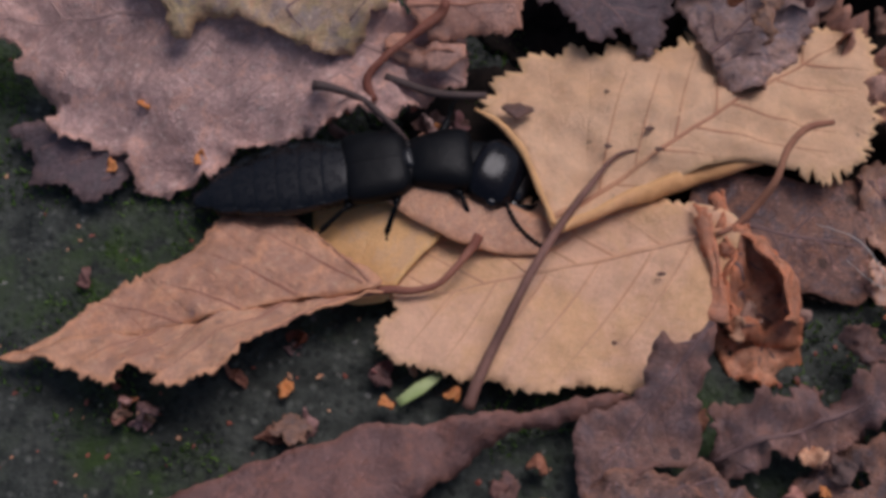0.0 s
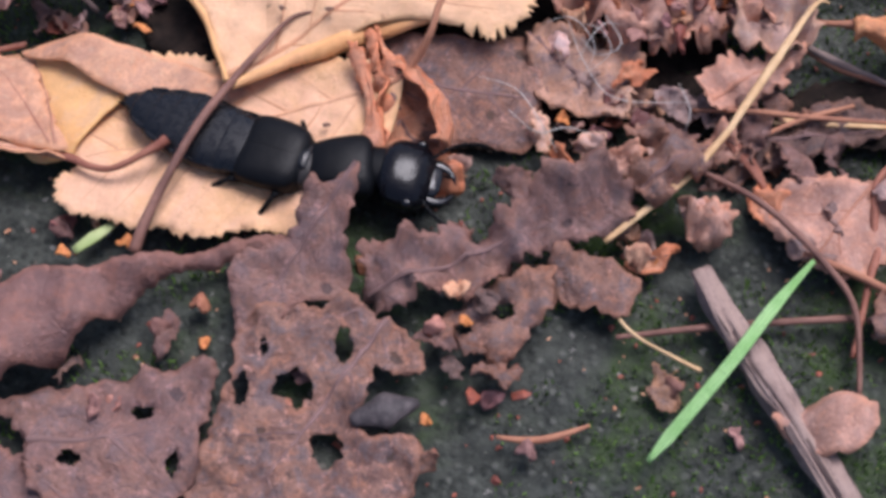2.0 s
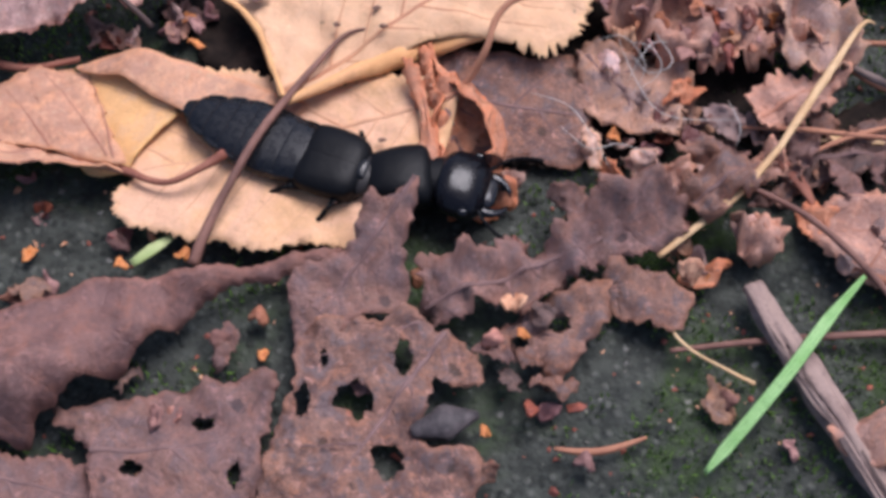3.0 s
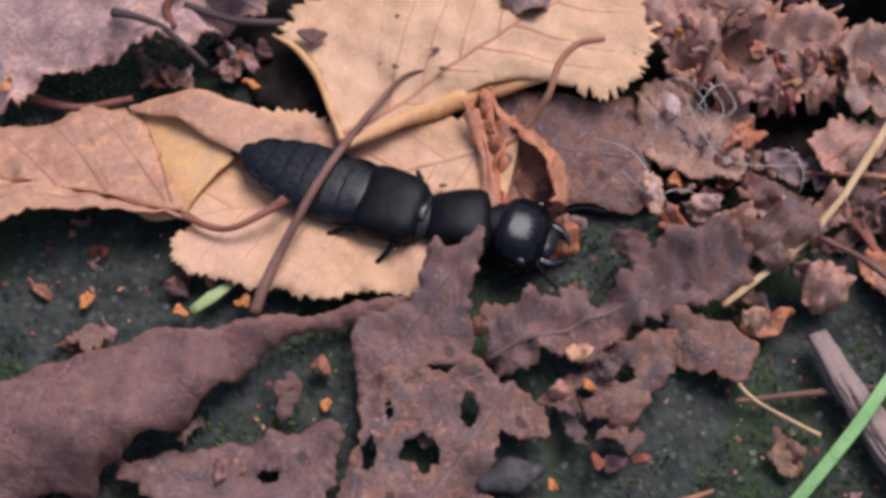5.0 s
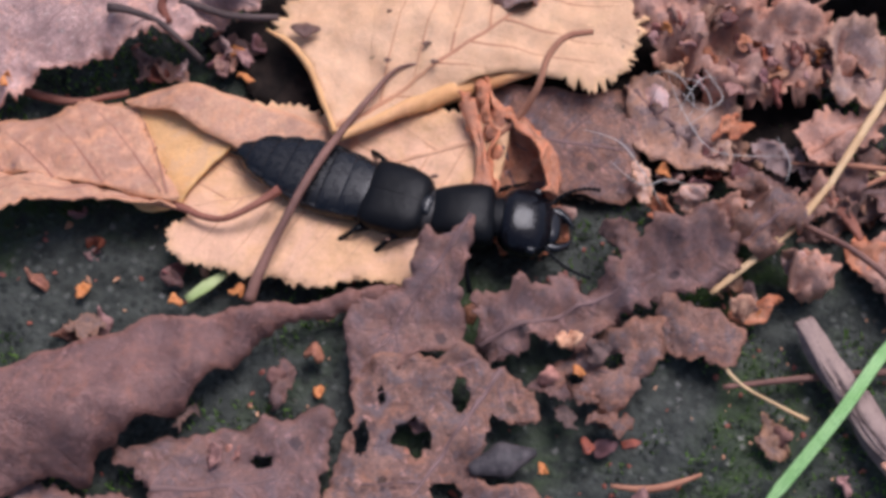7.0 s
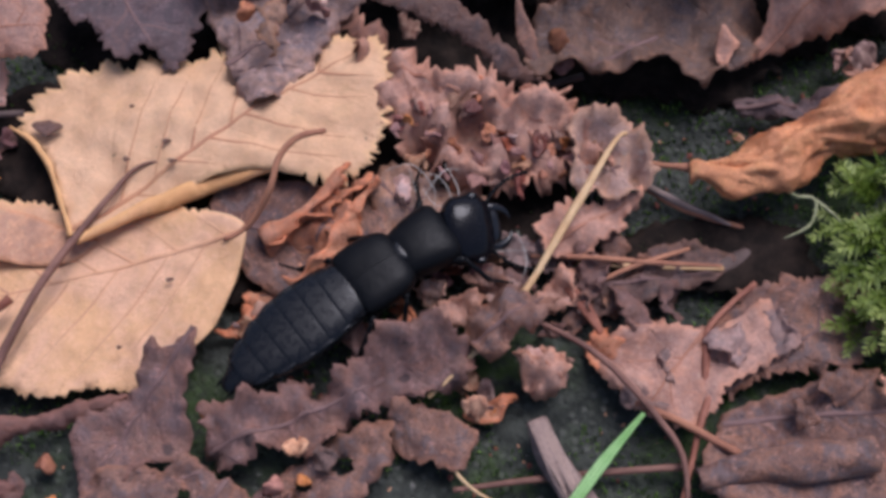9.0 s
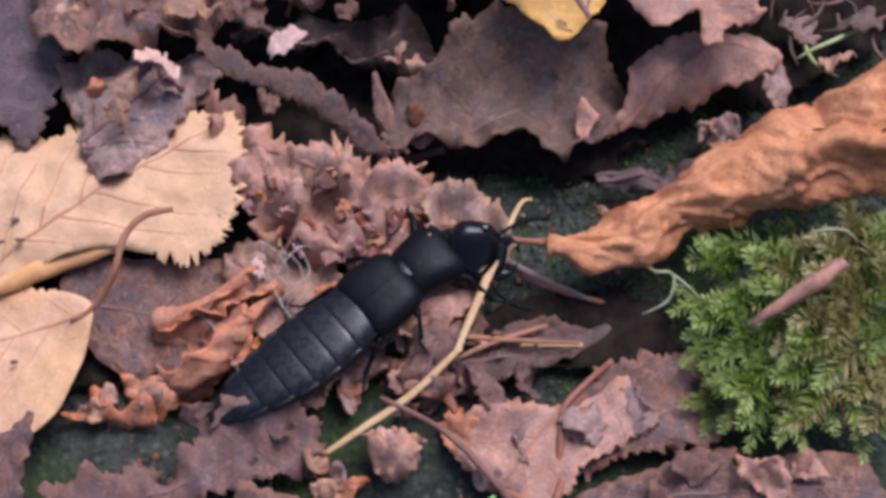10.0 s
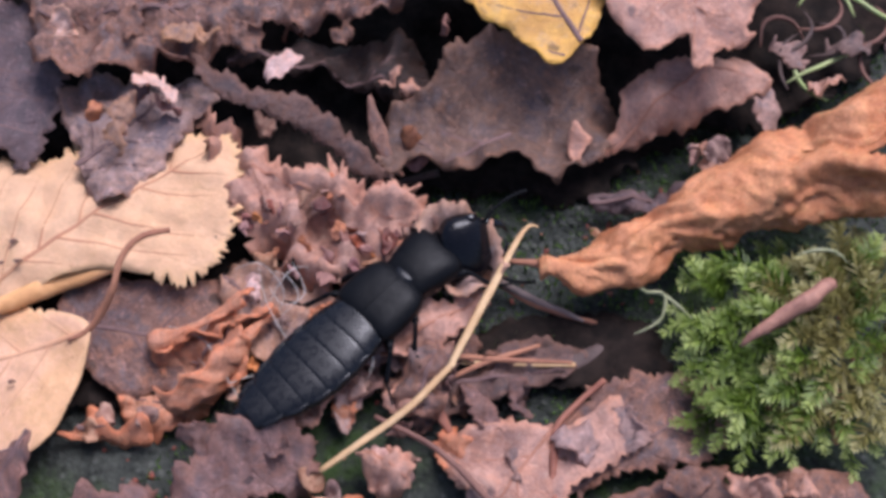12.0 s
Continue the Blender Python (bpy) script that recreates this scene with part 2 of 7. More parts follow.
M = {
    "ground": ground_material(),
    "straw_yellow_leaf": leaf_material("straw_yellow_leaf", mottle=0.25, cool=(0.66, 0.40, 0.235), glow=0.12, main=(0.755, 0.465, 0.28), blotch=(0.725, 0.43, 0.245), vein=(0.46, 0.22, 0.10), spots=0.10, fine=0.10, vein_gain=0.4, rough=0.55),
    "peach_leaf": leaf_material("peach_leaf", mottle=0.25, cool=(0.68, 0.38, 0.23), glow=0.12, main=(0.765, 0.45, 0.285), blotch=(0.73, 0.415, 0.21), vein=(0.48, 0.23, 0.12), spot=(0.36, 0.15, 0.09), spots=0.08, fine=0.12, vein_gain=0.35, rough=0.55),
    # the rim's orange, made stronger to stand for light coming through the fold
    "fold_orange": leaf_material("fold_orange", mottle=0.2, cool=(0.72, 0.36, 0.16), glow=0.12, main=(0.84, 0.44, 0.21), blotch=(0.76, 0.38, 0.15), vein=(0.45, 0.2, 0.08), spots=0.02, fine=0.1, vein_gain=0.2),
    "tan_orange_leaf": leaf_material("tan_orange_leaf", mottle=0.5, cool=(0.46, 0.27, 0.20), main=(0.64, 0.35, 0.215), blotch=(0.54, 0.27, 0.17), vein=(0.34, 0.14, 0.09), glow=0.1, spot=(0.22, 0.13, 0.12), spots=0.16, fine=0.25, vein_gain=0.5),
    "mauve_leaf": leaf_material("mauve_leaf", mottle=0.62, cool=(0.33, 0.21, 0.185), main=(0.61, 0.385, 0.335), blotch=(0.53, 0.32, 0.27), vein=(0.27, 0.155, 0.145), spot=(0.15, 0.08, 0.075), spots=0.35, fine=0.45, vein_gain=0.4),
    "grey_mauve_leaf": leaf_material("grey_mauve_leaf", (0.135, 0.092, 0.098), (0.105, 0.068, 0.07), (0.09, 0.05, 0.05), fine=0.3),
    "ochre_leaf": leaf_material("ochre_leaf", (0.46, 0.30, 0.20), (0.56, 0.42, 0.20), (0.22, 0.13, 0.09), spots=0.3, fine=0.4),
    "purple_brown_leaf": leaf_material("purple_brown_leaf", mottle=0.82, cool=(0.165, 0.115, 0.118), main=(0.205, 0.115, 0.102), blotch=(0.265, 0.142, 0.108), vein=(0.10, 0.055, 0.055), spot=(0.04, 0.03, 0.034), spots=0.6, fine=0.35, vein_gain=0.45, rough=0.5),
    "red_brown_leaf": leaf_material("red_brown_leaf", (0.22, 0.112, 0.093), (0.16, 0.082, 0.072), (0.12, 0.06, 0.055), mottle=0.62, cool=(0.165, 0.095, 0.09), spots=0.15, fine=0.3, vein_gain=0.35, rough=0.48),
    "brown_leaf": leaf_material("brown_leaf", (0.275, 0.148, 0.108), (0.175, 0.09, 0.072), (0.11, 0.055, 0.047), mottle=0.88, spots=0.5, fine=0.4, vein_gain=0.5, rough=0.48),
    "dark_brown_leaf": leaf_material("dark_brown_leaf", (0.15, 0.085, 0.068), (0.11, 0.06, 0.052), (0.07, 0.035, 0.03), spots=0.35, fine=0.4, vein_gain=0.5, rough=0.5),
    # brown leaf coloured much darker, in place of the shade in its hollow
    "shade_dark_leaf": leaf_material("shade_dark_leaf", (0.06, 0.033, 0.025), (0.045, 0.025, 0.02), (0.03, 0.018, 0.015), spots=0.3, fine=0.3, vein_gain=0.4, rough=0.5),
    "pinkish_leaf": leaf_material("pinkish_leaf", mottle=0.55, cool=(0.30, 0.19, 0.165), main=(0.50, 0.28, 0.21), blotch=(0.38, 0.19, 0.135), vein=(0.2, 0.1, 0.09), spot=(0.15, 0.10, 0.10), spots=0.35, fine=0.4, vein_gain=0.5),
    "grey_litter": leaf_material("grey_litter", (0.27, 0.16, 0.125), (0.42, 0.24, 0.18), (0.10, 0.06, 0.06), spots=0.5, fine=0.5, vein_gain=0.3, vary=0.35),
    "rust_leaf": leaf_material("rust_leaf", (0.54, 0.20, 0.102), (0.66, 0.32, 0.19), (0.18, 0.06, 0.035), mottle=0.6, cool=(0.40, 0.19, 0.13), spots=0.1, fine=0.5, rough=0.42, vein_gain=0.4),
    "orange_leaf": leaf_material("orange_leaf", (0.80, 0.35, 0.165), (0.60, 0.21, 0.085), (0.34, 0.10, 0.04), glow=0.15, mottle=0.42, cool=(0.5, 0.21, 0.11), spots=0.1, fine=0.5, side=5.0, rough=0.5, vein_gain=0.4),
    "golden_leaf": leaf_material("golden_leaf", mottle=0.25, main=(0.70, 0.40, 0.09), blotch=(0.58, 0.30, 0.08), vein=(0.3, 0.13, 0.04), spots=0.1, fine=0.2),
    "back_leaf": leaf_material("back_leaf", (0.20, 0.117, 0.084), (0.13, 0.073, 0.054), (0.12, 0.07, 0.06), spots=0.3, fine=0.4, vein_gain=0.4, rough=0.45),
    "pale_flake": leaf_material("pale_flake", (0.55, 0.36, 0.31), (0.42, 0.24, 0.19), (0.3, 0.17, 0.14), mottle=0.7, cool=(0.40, 0.29, 0.28), spots=0.3, fine=0.3, vein_gain=0.3, vary=0.35),
    "ash_leaf": leaf_material("ash_leaf", (0.33, 0.225, 0.205), (0.50, 0.31, 0.245), (0.14, 0.09, 0.085), mottle=0.9, cool=(0.24, 0.195, 0.215), spots=0.3, fine=0.4, vein_gain=0.2),
    "flap_leaf": leaf_material("flap_leaf", mottle=0.2, glow=0.1, main=(0.78, 0.44, 0.19), blotch=(0.76, 0.41, 0.165), vein=(0.5, 0.24, 0.1), spots=0.03, fine=0.1, vein_gain=0.3),
    "vein_tan": stalk_material("tan_vein", (0.56, 0.29, 0.16), (0.48, 0.22, 0.125)),
    "vein_red": stalk_material("reddish_vein", (0.42, 0.20, 0.13), (0.34, 0.15, 0.10)),
    "vein_dark": stalk_material("dark_vein", (0.17, 0.10, 0.09), (0.21, 0.125, 0.115)),
    "vein_mauve": stalk_material("mauve_vein", (0.49, 0.31, 0.265), (0.42, 0.26, 0.22)),
    "red_stalk": stalk_material("red_stalk", (0.21, 0.07, 0.045), (0.32, 0.13, 0.085)),
    "brown_stalk": stalk_material("brown_stalk", (0.15, 0.072, 0.055), (0.24, 0.12, 0.09)),
    "tan_stalk": stalk_material("tan_stalk", (0.42, 0.19, 0.11), (0.30, 0.125, 0.075)),
    "dark_twig": stalk_material("dark_twig", (0.075, 0.05, 0.045), (0.12, 0.08, 0.07)),
    "straw": stalk_material("straw", (0.64, 0.44, 0.24), (0.54, 0.33, 0.16), 0.5),
    "grey_wood": stalk_material("grey_wood", (0.21, 0.145, 0.125), (0.32, 0.23, 0.195), 0.8, streak=(0.4, 2.5)),
    "grass": stalk_material("grass", (0.19, 0.38, 0.12), (0.28, 0.47, 0.19), 0.45),
    "pale_grass": stalk_material("pale_grass", (0.42, 0.48, 0.22), (0.33, 0.42, 0.15), 0.5),
    "fibre": plain_material("pale_fibre", (0.42, 0.38, 0.34), (0.58, 0.54, 0.49), 0.6),
    "fibre_green": plain_material("withered_shoot", (0.36, 0.36, 0.22), (0.26, 0.28, 0.13), 0.6, 2.0),
    "wood_pale": stalk_material("pale_wood", (0.38, 0.28, 0.24), (0.27, 0.19, 0.16), 0.8),
    "vein_pale": stalk_material("pale_vein", (0.64, 0.36, 0.215), (0.58, 0.30, 0.17)),
    "stick_pink": stalk_material("pinkish_bark", (0.40, 0.20, 0.14), (0.22, 0.10, 0.075), 0.55, streak=(0.5, 3.0)),
    # near-black tone that stands in for deep shade between the leaves
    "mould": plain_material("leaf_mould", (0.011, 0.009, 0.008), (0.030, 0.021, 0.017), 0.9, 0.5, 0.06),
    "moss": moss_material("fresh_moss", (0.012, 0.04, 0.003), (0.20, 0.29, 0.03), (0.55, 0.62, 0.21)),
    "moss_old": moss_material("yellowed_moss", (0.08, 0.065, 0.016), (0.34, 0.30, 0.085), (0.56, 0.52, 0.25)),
    "moss_low": plain_material("low_moss", (0.05, 0.11, 0.014), (0.17, 0.29, 0.05), 0.7, 1.0),
    "scale_orange": plain_material("orange_scale", (0.62, 0.25, 0.08), (0.45, 0.14, 0.05), 0.5, 1.2),
    "scale_pink": plain_material("pink_scale", (0.36, 0.165, 0.12), (0.19, 0.075, 0.06), 0.6, 1.2, vary=0.4),
    "scale_red": plain_material("red_scale", (0.22, 0.07, 0.055), (0.14, 0.05, 0.045), 0.5, 1.0, vary=0.4),
    "scale_pale": plain_material("pale_scale", (0.52, 0.31, 0.23), (0.27, 0.12, 0.09), 0.6, 1.3, vary=0.4),
    "bud": plain_material("dark_bud", (0.035, 0.03, 0.032), (0.09, 0.075, 0.075), 0.6, 1.0),
    "black": chitin_material("dull_black_chitin", (0.0042, 0.0046, 0.0056), 0.4, 6.0, 0.2, 0.11),
    "ring_black": chitin_material("satin_black_chitin", (0.004, 0.0044, 0.0056), 0.28, 2.0, 0.03, 0.4),
    "head_black": chitin_material("polished_black_chitin", (0.004, 0.0042, 0.006), 0.17, 3.0, 0.1, 0.22),
    "gloss_black": chitin_material("shiny_black_chitin", (0.004, 0.004, 0.005), 0.12, 4.0, 0.4, 0.5),
    "membrane": chitin_material("brown_membrane", (0.02, 0.018, 0.018), 0.45, 5.0, 0.2, 0.2),
}


# ---- mesh tools, all in millimetres ----
def mesh_of(name, verts, faces, material, smooth=True, lf=None):
    me = bpy.data.meshes.new(name)
    me.from_pydata((np.asarray(verts, float) * MM).tolist(), [], faces)
    me.materials.append(M[material])
    if smooth:
        me.polygons.foreach_set("use_smooth", [True] * len(me.polygons))
    if lf is not None:
        a = me.attributes.new("lf", "FLOAT_VECTOR", "POINT")
        a.data.foreach_set("vector", np.asarray(lf, float).ravel())
    me.update()
    return me


def thing(name, me, at, label, category, group="", kind="", turn=None):
    ob = new(name, me)
    ob.matrix_basis = Matrix.Translation(Vector(at) * MM) @ (turn or Matrix())
    return tagged(ob, label, category, group, kind)


def part(name, me, parent, label="", at=(0, 0, 0)):
    ob = new(name, me)
    ob.parent = parent
    ob.location = Vector(at) * MM
    return tagged(ob, label)


def catmull(points, closed=False, per=8):
    p = np.asarray(points, float)
    n = len(p)
    out = []
    for i in range(n if closed else n - 1):
        g = [p[(i + j) % n] if closed else p[min(max(i + j, 0), n - 1)] for j in (-1, 0, 1, 2)]
        for s in np.arange(per) / per:
            out.append(0.5 * (2 * g[1] + (g[2] - g[0]) * s + (2 * g[0] - 5 * g[1] + 4 * g[2] - g[3]) * s**2 + (3 * g[1] - g[0] - 3 * g[2] + g[3]) * s**3))
    if not closed:
        out.append(p[-1])
    return np.array(out)


def evenly(p, step, closed=False):
    q = np.vstack([p, p[:1]]) if closed else p
    d = np.r_[0, np.cumsum(np.linalg.norm(np.diff(q, axis=0), axis=1))]
    n = max(3, int(d[-1] / step))
    s = np.linspace(0, d[-1], n, endpoint=not closed)
    return np.stack([np.interp(s, d, q[:, i]) for i in range(q.shape[1])], 1), s


def inside(pt, poly):
    x, y = pt[:, 0], pt[:, 1]
    res = np.zeros(len(pt), bool)
    for (x1, y1), (x2, y2) in zip(poly, np.roll(poly, -1, 0)):
        c = (y1 > y) != (y2 > y)
        res ^= c & (x < (x2 - x1) * (y - y1) / (y2 - y1 + 1e-12) + x1)
    return res


def edge_distance(pt, poly):
    best = np.full(len(pt), 1e9)
    for a, b in zip(poly, np.roll(poly, -1, 0)):
        d = b - a
        s = np.clip(((pt - a) @ d) / (d @ d + 1e-12), 0, 1)
        best = np.minimum(best, np.linalg.norm(pt - a - s[:, None] * d, axis=1))
    return best


def thin_plate(points, pt):
    """A smooth height through the given x, y, z points."""
    c = np.asarray(points, float)

    def kern(r):
        return np.where(r > 1e-9, r**2 * np.log(np.maximum(r, 1e-9)), 0.0)

    n = len(c)
    a = np.zeros((n + 3, n + 3))
    a[:n, :n] = kern(np.linalg.norm(c[:, None, :2] - c[None, :, :2], axis=-1)) + 0.5 * np.eye(n)
    a[:n, n:] = np.c_[np.ones(n), c[:, :2]]
    a[n:, :n] = a[:n, n:].T
    w = np.linalg.solve(a, np.r_[c[:, 2], 0, 0, 0])
    return kern(np.linalg.norm(pt[:, None] - c[None, :, :2], axis=-1)) @ w[:n] + np.c_[np.ones(len(pt)), pt] @ w[n:]


def rumple(pt, amp, freq, seed, octaves=3):
    out = np.zeros(len(pt))
    for i, q in enumerate(pt):
        v, a, f = 0.0, amp, freq
        for o in range(octaves):
            n = noise.noise(Vector((q[0] * f + seed * 7.1, q[1] * f, seed * 3.3 + o * 11.0)))
            v += a * ((0.8 - 3.2 * abs(n)) if o == 1 or amp > 0.85 else 1.2 * n)
            a, f = a * 0.5, f * 2.1
        out[i] = v
    return out


def thicken(v, tri, thick, lf):
    nor = np.zeros_like(v)
    fn = np.cross(v[tri[:, 1]] - v[tri[:, 0]], v[tri[:, 2]] - v[tri[:, 0]])
    for i in range(3):
        np.add.at(nor, tri[:, i], fn)
    nor /= np.linalg.norm(nor, axis=1, keepdims=True) + 1e-12
    n = len(v)
    count = {}
    for t in tri:
        for a, b in ((t[0], t[1]), (t[1], t[2]), (t[2], t[0])):
            key = (min(a, b), max(a, b))
            count[key] = None if key in count else (a, b)
    sides = [(b, a, a + n, b + n) for a, b in (e for e in count.values() if e)]
    faces = tri.tolist() + (tri[:, ::-1] + n).tolist() + [tuple(int(i) for i in s) for s in sides]
    return np.vstack([v + nor * thick / 2, v - nor * thick / 2]), faces, np.vstack([lf, lf])


def sheet(rim, inner, mid, edge=("serrate", 1.0), wrinkle=(0.5, 0.15), step=0.62, holes=(), thick=0.18, seed=1, keel=0.0, sag=0.0, veins=None, plain=(), flutter=0.8):
    """A leaf blade: an outline with teeth or tears, heights that run smoothly between its margin and inner points, wrinkles and a keel along the midrib."""
    rng = random.Random(seed)
    r = catmull(rim, True, 10)
    flat, s = evenly(r, 0.22, True)
    tang = np.roll(flat[:, :2], -1, 0) - np.roll(flat[:, :2], 1, 0)
    tang /= np.linalg.norm(tang, axis=1, keepdims=True) + 1e-9
    area = np.sum(flat[:, 0] * np.roll(flat[:, 1], -1) - np.roll(flat[:, 0], -1) * flat[:, 1])
    out = np.c_[tang[:, 1], -tang[:, 0]] * (1 if area > 0 else -1)
    kind, depth = edge
    jag = np.array([noise.noise(Vector((t * 0.35, seed * 5.0, 0))) for t in s])
    tiny = np.array([noise.noise(Vector((t * 1.4, seed * 9.0, 3))) for t in s])
    if kind == "serrate":
        large = 3.2 * (1 + 0.25 * jag)
        w = (s / large) % 1.0
        m = (s / 1.07 + jag * 0.7) % 1.0
        off = depth * (1.05 * (1 - w) + 0.62 * (1 - m) - 0.8) * (1 + 0.35 * jag) + 0.3 * jag
    else:
        off = depth * (1.0 * jag + 0.55 * tiny)
    for px, py, pr in plain:
        off = off * np.clip((np.hypot(flat[:, 0] - px, flat[:, 1] - py) - pr) / 1.5, 0.0, 1.0)
    poly = flat[:, :2] + out * off[:, None]
    lo, hi = poly.min(0), poly.max(0)
    gx, gy = np.meshgrid(np.arange(lo[0], hi[0], step), np.arange(lo[1], hi[1], step * 0.87))
    gx[::2] += step / 2
    g = np.c_[gx.ravel(), gy.ravel()] + np.array([[rng.uniform(-0.1, 0.1), rng.uniform(-0.1, 0.1)] for _ in range(gx.size)]) * step
    g = g[inside(g, poly)]
    g = g[edge_distance(g, poly) > step * 0.45]
    rings = []
    for hx, hy, ha, hb in holes:
        n = 22
        a = np.arange(n) / n * 2 * np.pi
        w = np.array([1 + 0.45 * noise.noise(Vector((math.cos(x) * 1.3, math.sin(x) * 1.3, hx + seed))) + 0.2 * rng.uniform(-1, 1) for x in a])
        ring = np.c_[hx + ha * w * np.cos(a), hy + hb * w * np.sin(a)]
        g = g[~inside(g, ring)]
        rings.append(ring)
    pts = [poly, *rings, g]
    verts = [Vector(p) for block in pts for p in block]
    edges, at = [], 0
    for block in pts[:-1]:
        n = len(block)
        edges += [(at + i, at + (i + 1) % n) for i in range(n)]
        at += n
    res = geometry.delaunay_2d_cdt(verts, edges, [], 0, 1e-5)
    v2 = np.array([tuple(v) for v in res[0]])
    tri = np.array(res[2], int)
    cen = v2[tri].mean(1)
    ok = inside(cen, poly)
    for ring in rings:
        ok &= ~inside(cen, ring)
    tri = tri[ok]
    flip = np.cross(v2[tri[:, 1]] - v2[tri[:, 0]], v2[tri[:, 2]] - v2[tri[:, 0]]) < 0
    tri[flip] = tri[flip][:, ::-1]
    a, b = np.array(mid[0]), np.array(mid[1])
    ax = (b - a) / (np.linalg.norm(b - a) + 1e-9)
    across = np.array([-ax[1], ax[0]])

    def height(pt):
        u, v = (pt - a) @ ax, (pt - a) @ across
        z = thin_plate(list(rim) + list(inner), pt)
        if wrinkle[0]:
            z = z + rumple(pt, wrinkle[0], wrinkle[1], seed) + 0.9 * rumple(pt, 1.0, 0.055, seed + 40, 1) * min(1.0, wrinkle[0] * 1.4)
            z = z + 0.16 * wrinkle[0] * np.cos((((u - 0.75 * np.abs(v)) / 4.0) % 1.0) * 2 * np.pi)
        ed = edge_distance(pt, poly)
        z = z + rumple(pt, 2.2 * flutter * wrinkle[0], 0.2, seed + 80, 2) * np.exp(-ed / 1.8)
        return z + keel * np.exp(-(v / 1.6) ** 2) - sag * np.exp(-ed / 1.2), np.c_[u, v, ed]

    if veins is not None:
        veins.update(height=height, poly=poly, rings=rings, a=a, b=b, ax=ax, across=across)
    z, lfc = height(v2)
    used = np.unique(tri)
    back = np.full(len(v2), -1)
    back[used] = np.arange(len(used))
    return thicken(np.c_[v2, z][used], back[tri], thick, lfc[used])


VEIN = {"straw_yellow_leaf": "vein_tan", "peach_leaf": "vein_pale", "tan_orange_leaf": "vein_red", "mauve_leaf": "vein_mauve", "orange_leaf": "vein_red", "pinkish_leaf": "vein_red", "ochre_leaf": "vein_dark"}


def vein_tubes(lines, radii, height):
    v, f = [], []
    for line, (r0, r1) in zip(lines, radii):
        p, s = evenly(np.array(line, float), 0.5)
        z, _ = height(p)
        r = np.linspace(r0, r1, len(p))
        k0 = len(v)
        tan = np.gradient(p, axis=0)
        tan /= np.linalg.norm(tan, axis=1, keepdims=True) + 1e-9
        for (x, y), t, h, q in zip(p, tan, z, r):
            for w in (0, 1, 2, 3, 4):
                g = math.pi * w / 4
                v.append((x - t[1] * q * math.cos(g), y + t[0] * q * math.cos(g), h + 0.06 + 0.8 * q * math.sin(g)))
        for i in range(len(p) - 1):
            for w in range(4):
                f.append((k0 + i * 5 + w, k0 + (i + 1) * 5 + w, k0 + (i + 1) * 5 + w + 1, k0 + i * 5 + w + 1))
    return v, f


def leaf(name, label, spec, material, category="leaf", group="fallen leaves", ribs=True, **how):
    at, rim, inner, mid = spec
    info = {}
    if "plain" in how:
        how["plain"] = [(x - at[0], y - at[1], r) for (x, y, z), r in how["plain"]]
    v, f, lf = sheet(rim, inner, mid, veins=info, **how)
    ob = thing(name, mesh_of(name, v, f, material, lf=lf), at, label, category, group)
    if not ribs:
        return ob
    a, b, ax, ac = info["a"], info["b"], info["ax"], info["across"]
    r = random.Random(how.get("seed", 1))

    def clipped(line):
        q = np.array(line)
        ok = inside(q, info["poly"])
        for g in info["rings"]:
            ok &= ~inside(q, g)
        if not ok.any():
            return []
        first = int(np.argmax(ok))
        rest = ok[first:]
        last = len(rest) if rest.all() else int(np.argmin(rest))
        return line[first:first + max(0, last - 1)]

    n = np.linalg.norm(b - a)
    bow = r.uniform(-1, 1) * 0.03 * n
    main = clipped([a + ax * t * n + ac * bow * math.sin(math.pi * t) for t in np.linspace(-0.1, 1.1, 60)])
    tone = VEIN.get(material, "vein_dark")
    if len(main) > 6:
        part("midrib", mesh_of("midrib", *vein_tubes([main], [(0.26, 0.08)], info["height"]), tone), ob)
    lines, radii = [], []
    step = r.uniform(3.2, 4.4)
    for sg in (-1, 1):
        t = 1.5 + (0.5 * step if sg > 0 else 0)
        while t < n * 0.92:
            lean = r.uniform(0.75, 1.05)
            p0 = a + ax * t + ac * bow * math.sin(math.pi * t / n)
            line = clipped([p0 + (ax * lean * s * (1 + 0.03 * s) + ac * sg * s) for s in np.linspace(0.1, 16, 40)])
            if len(line) > 4:
                lines.append(line)
                radii.append((0.13, 0.04))
            t += step * r.uniform(0.8, 1.2)
    for line, rr in zip(lines, radii):
        part("side_vein", mesh_of("side_vein", *vein_tubes([line], [rr], info["height"]), tone), ob)
    return ob


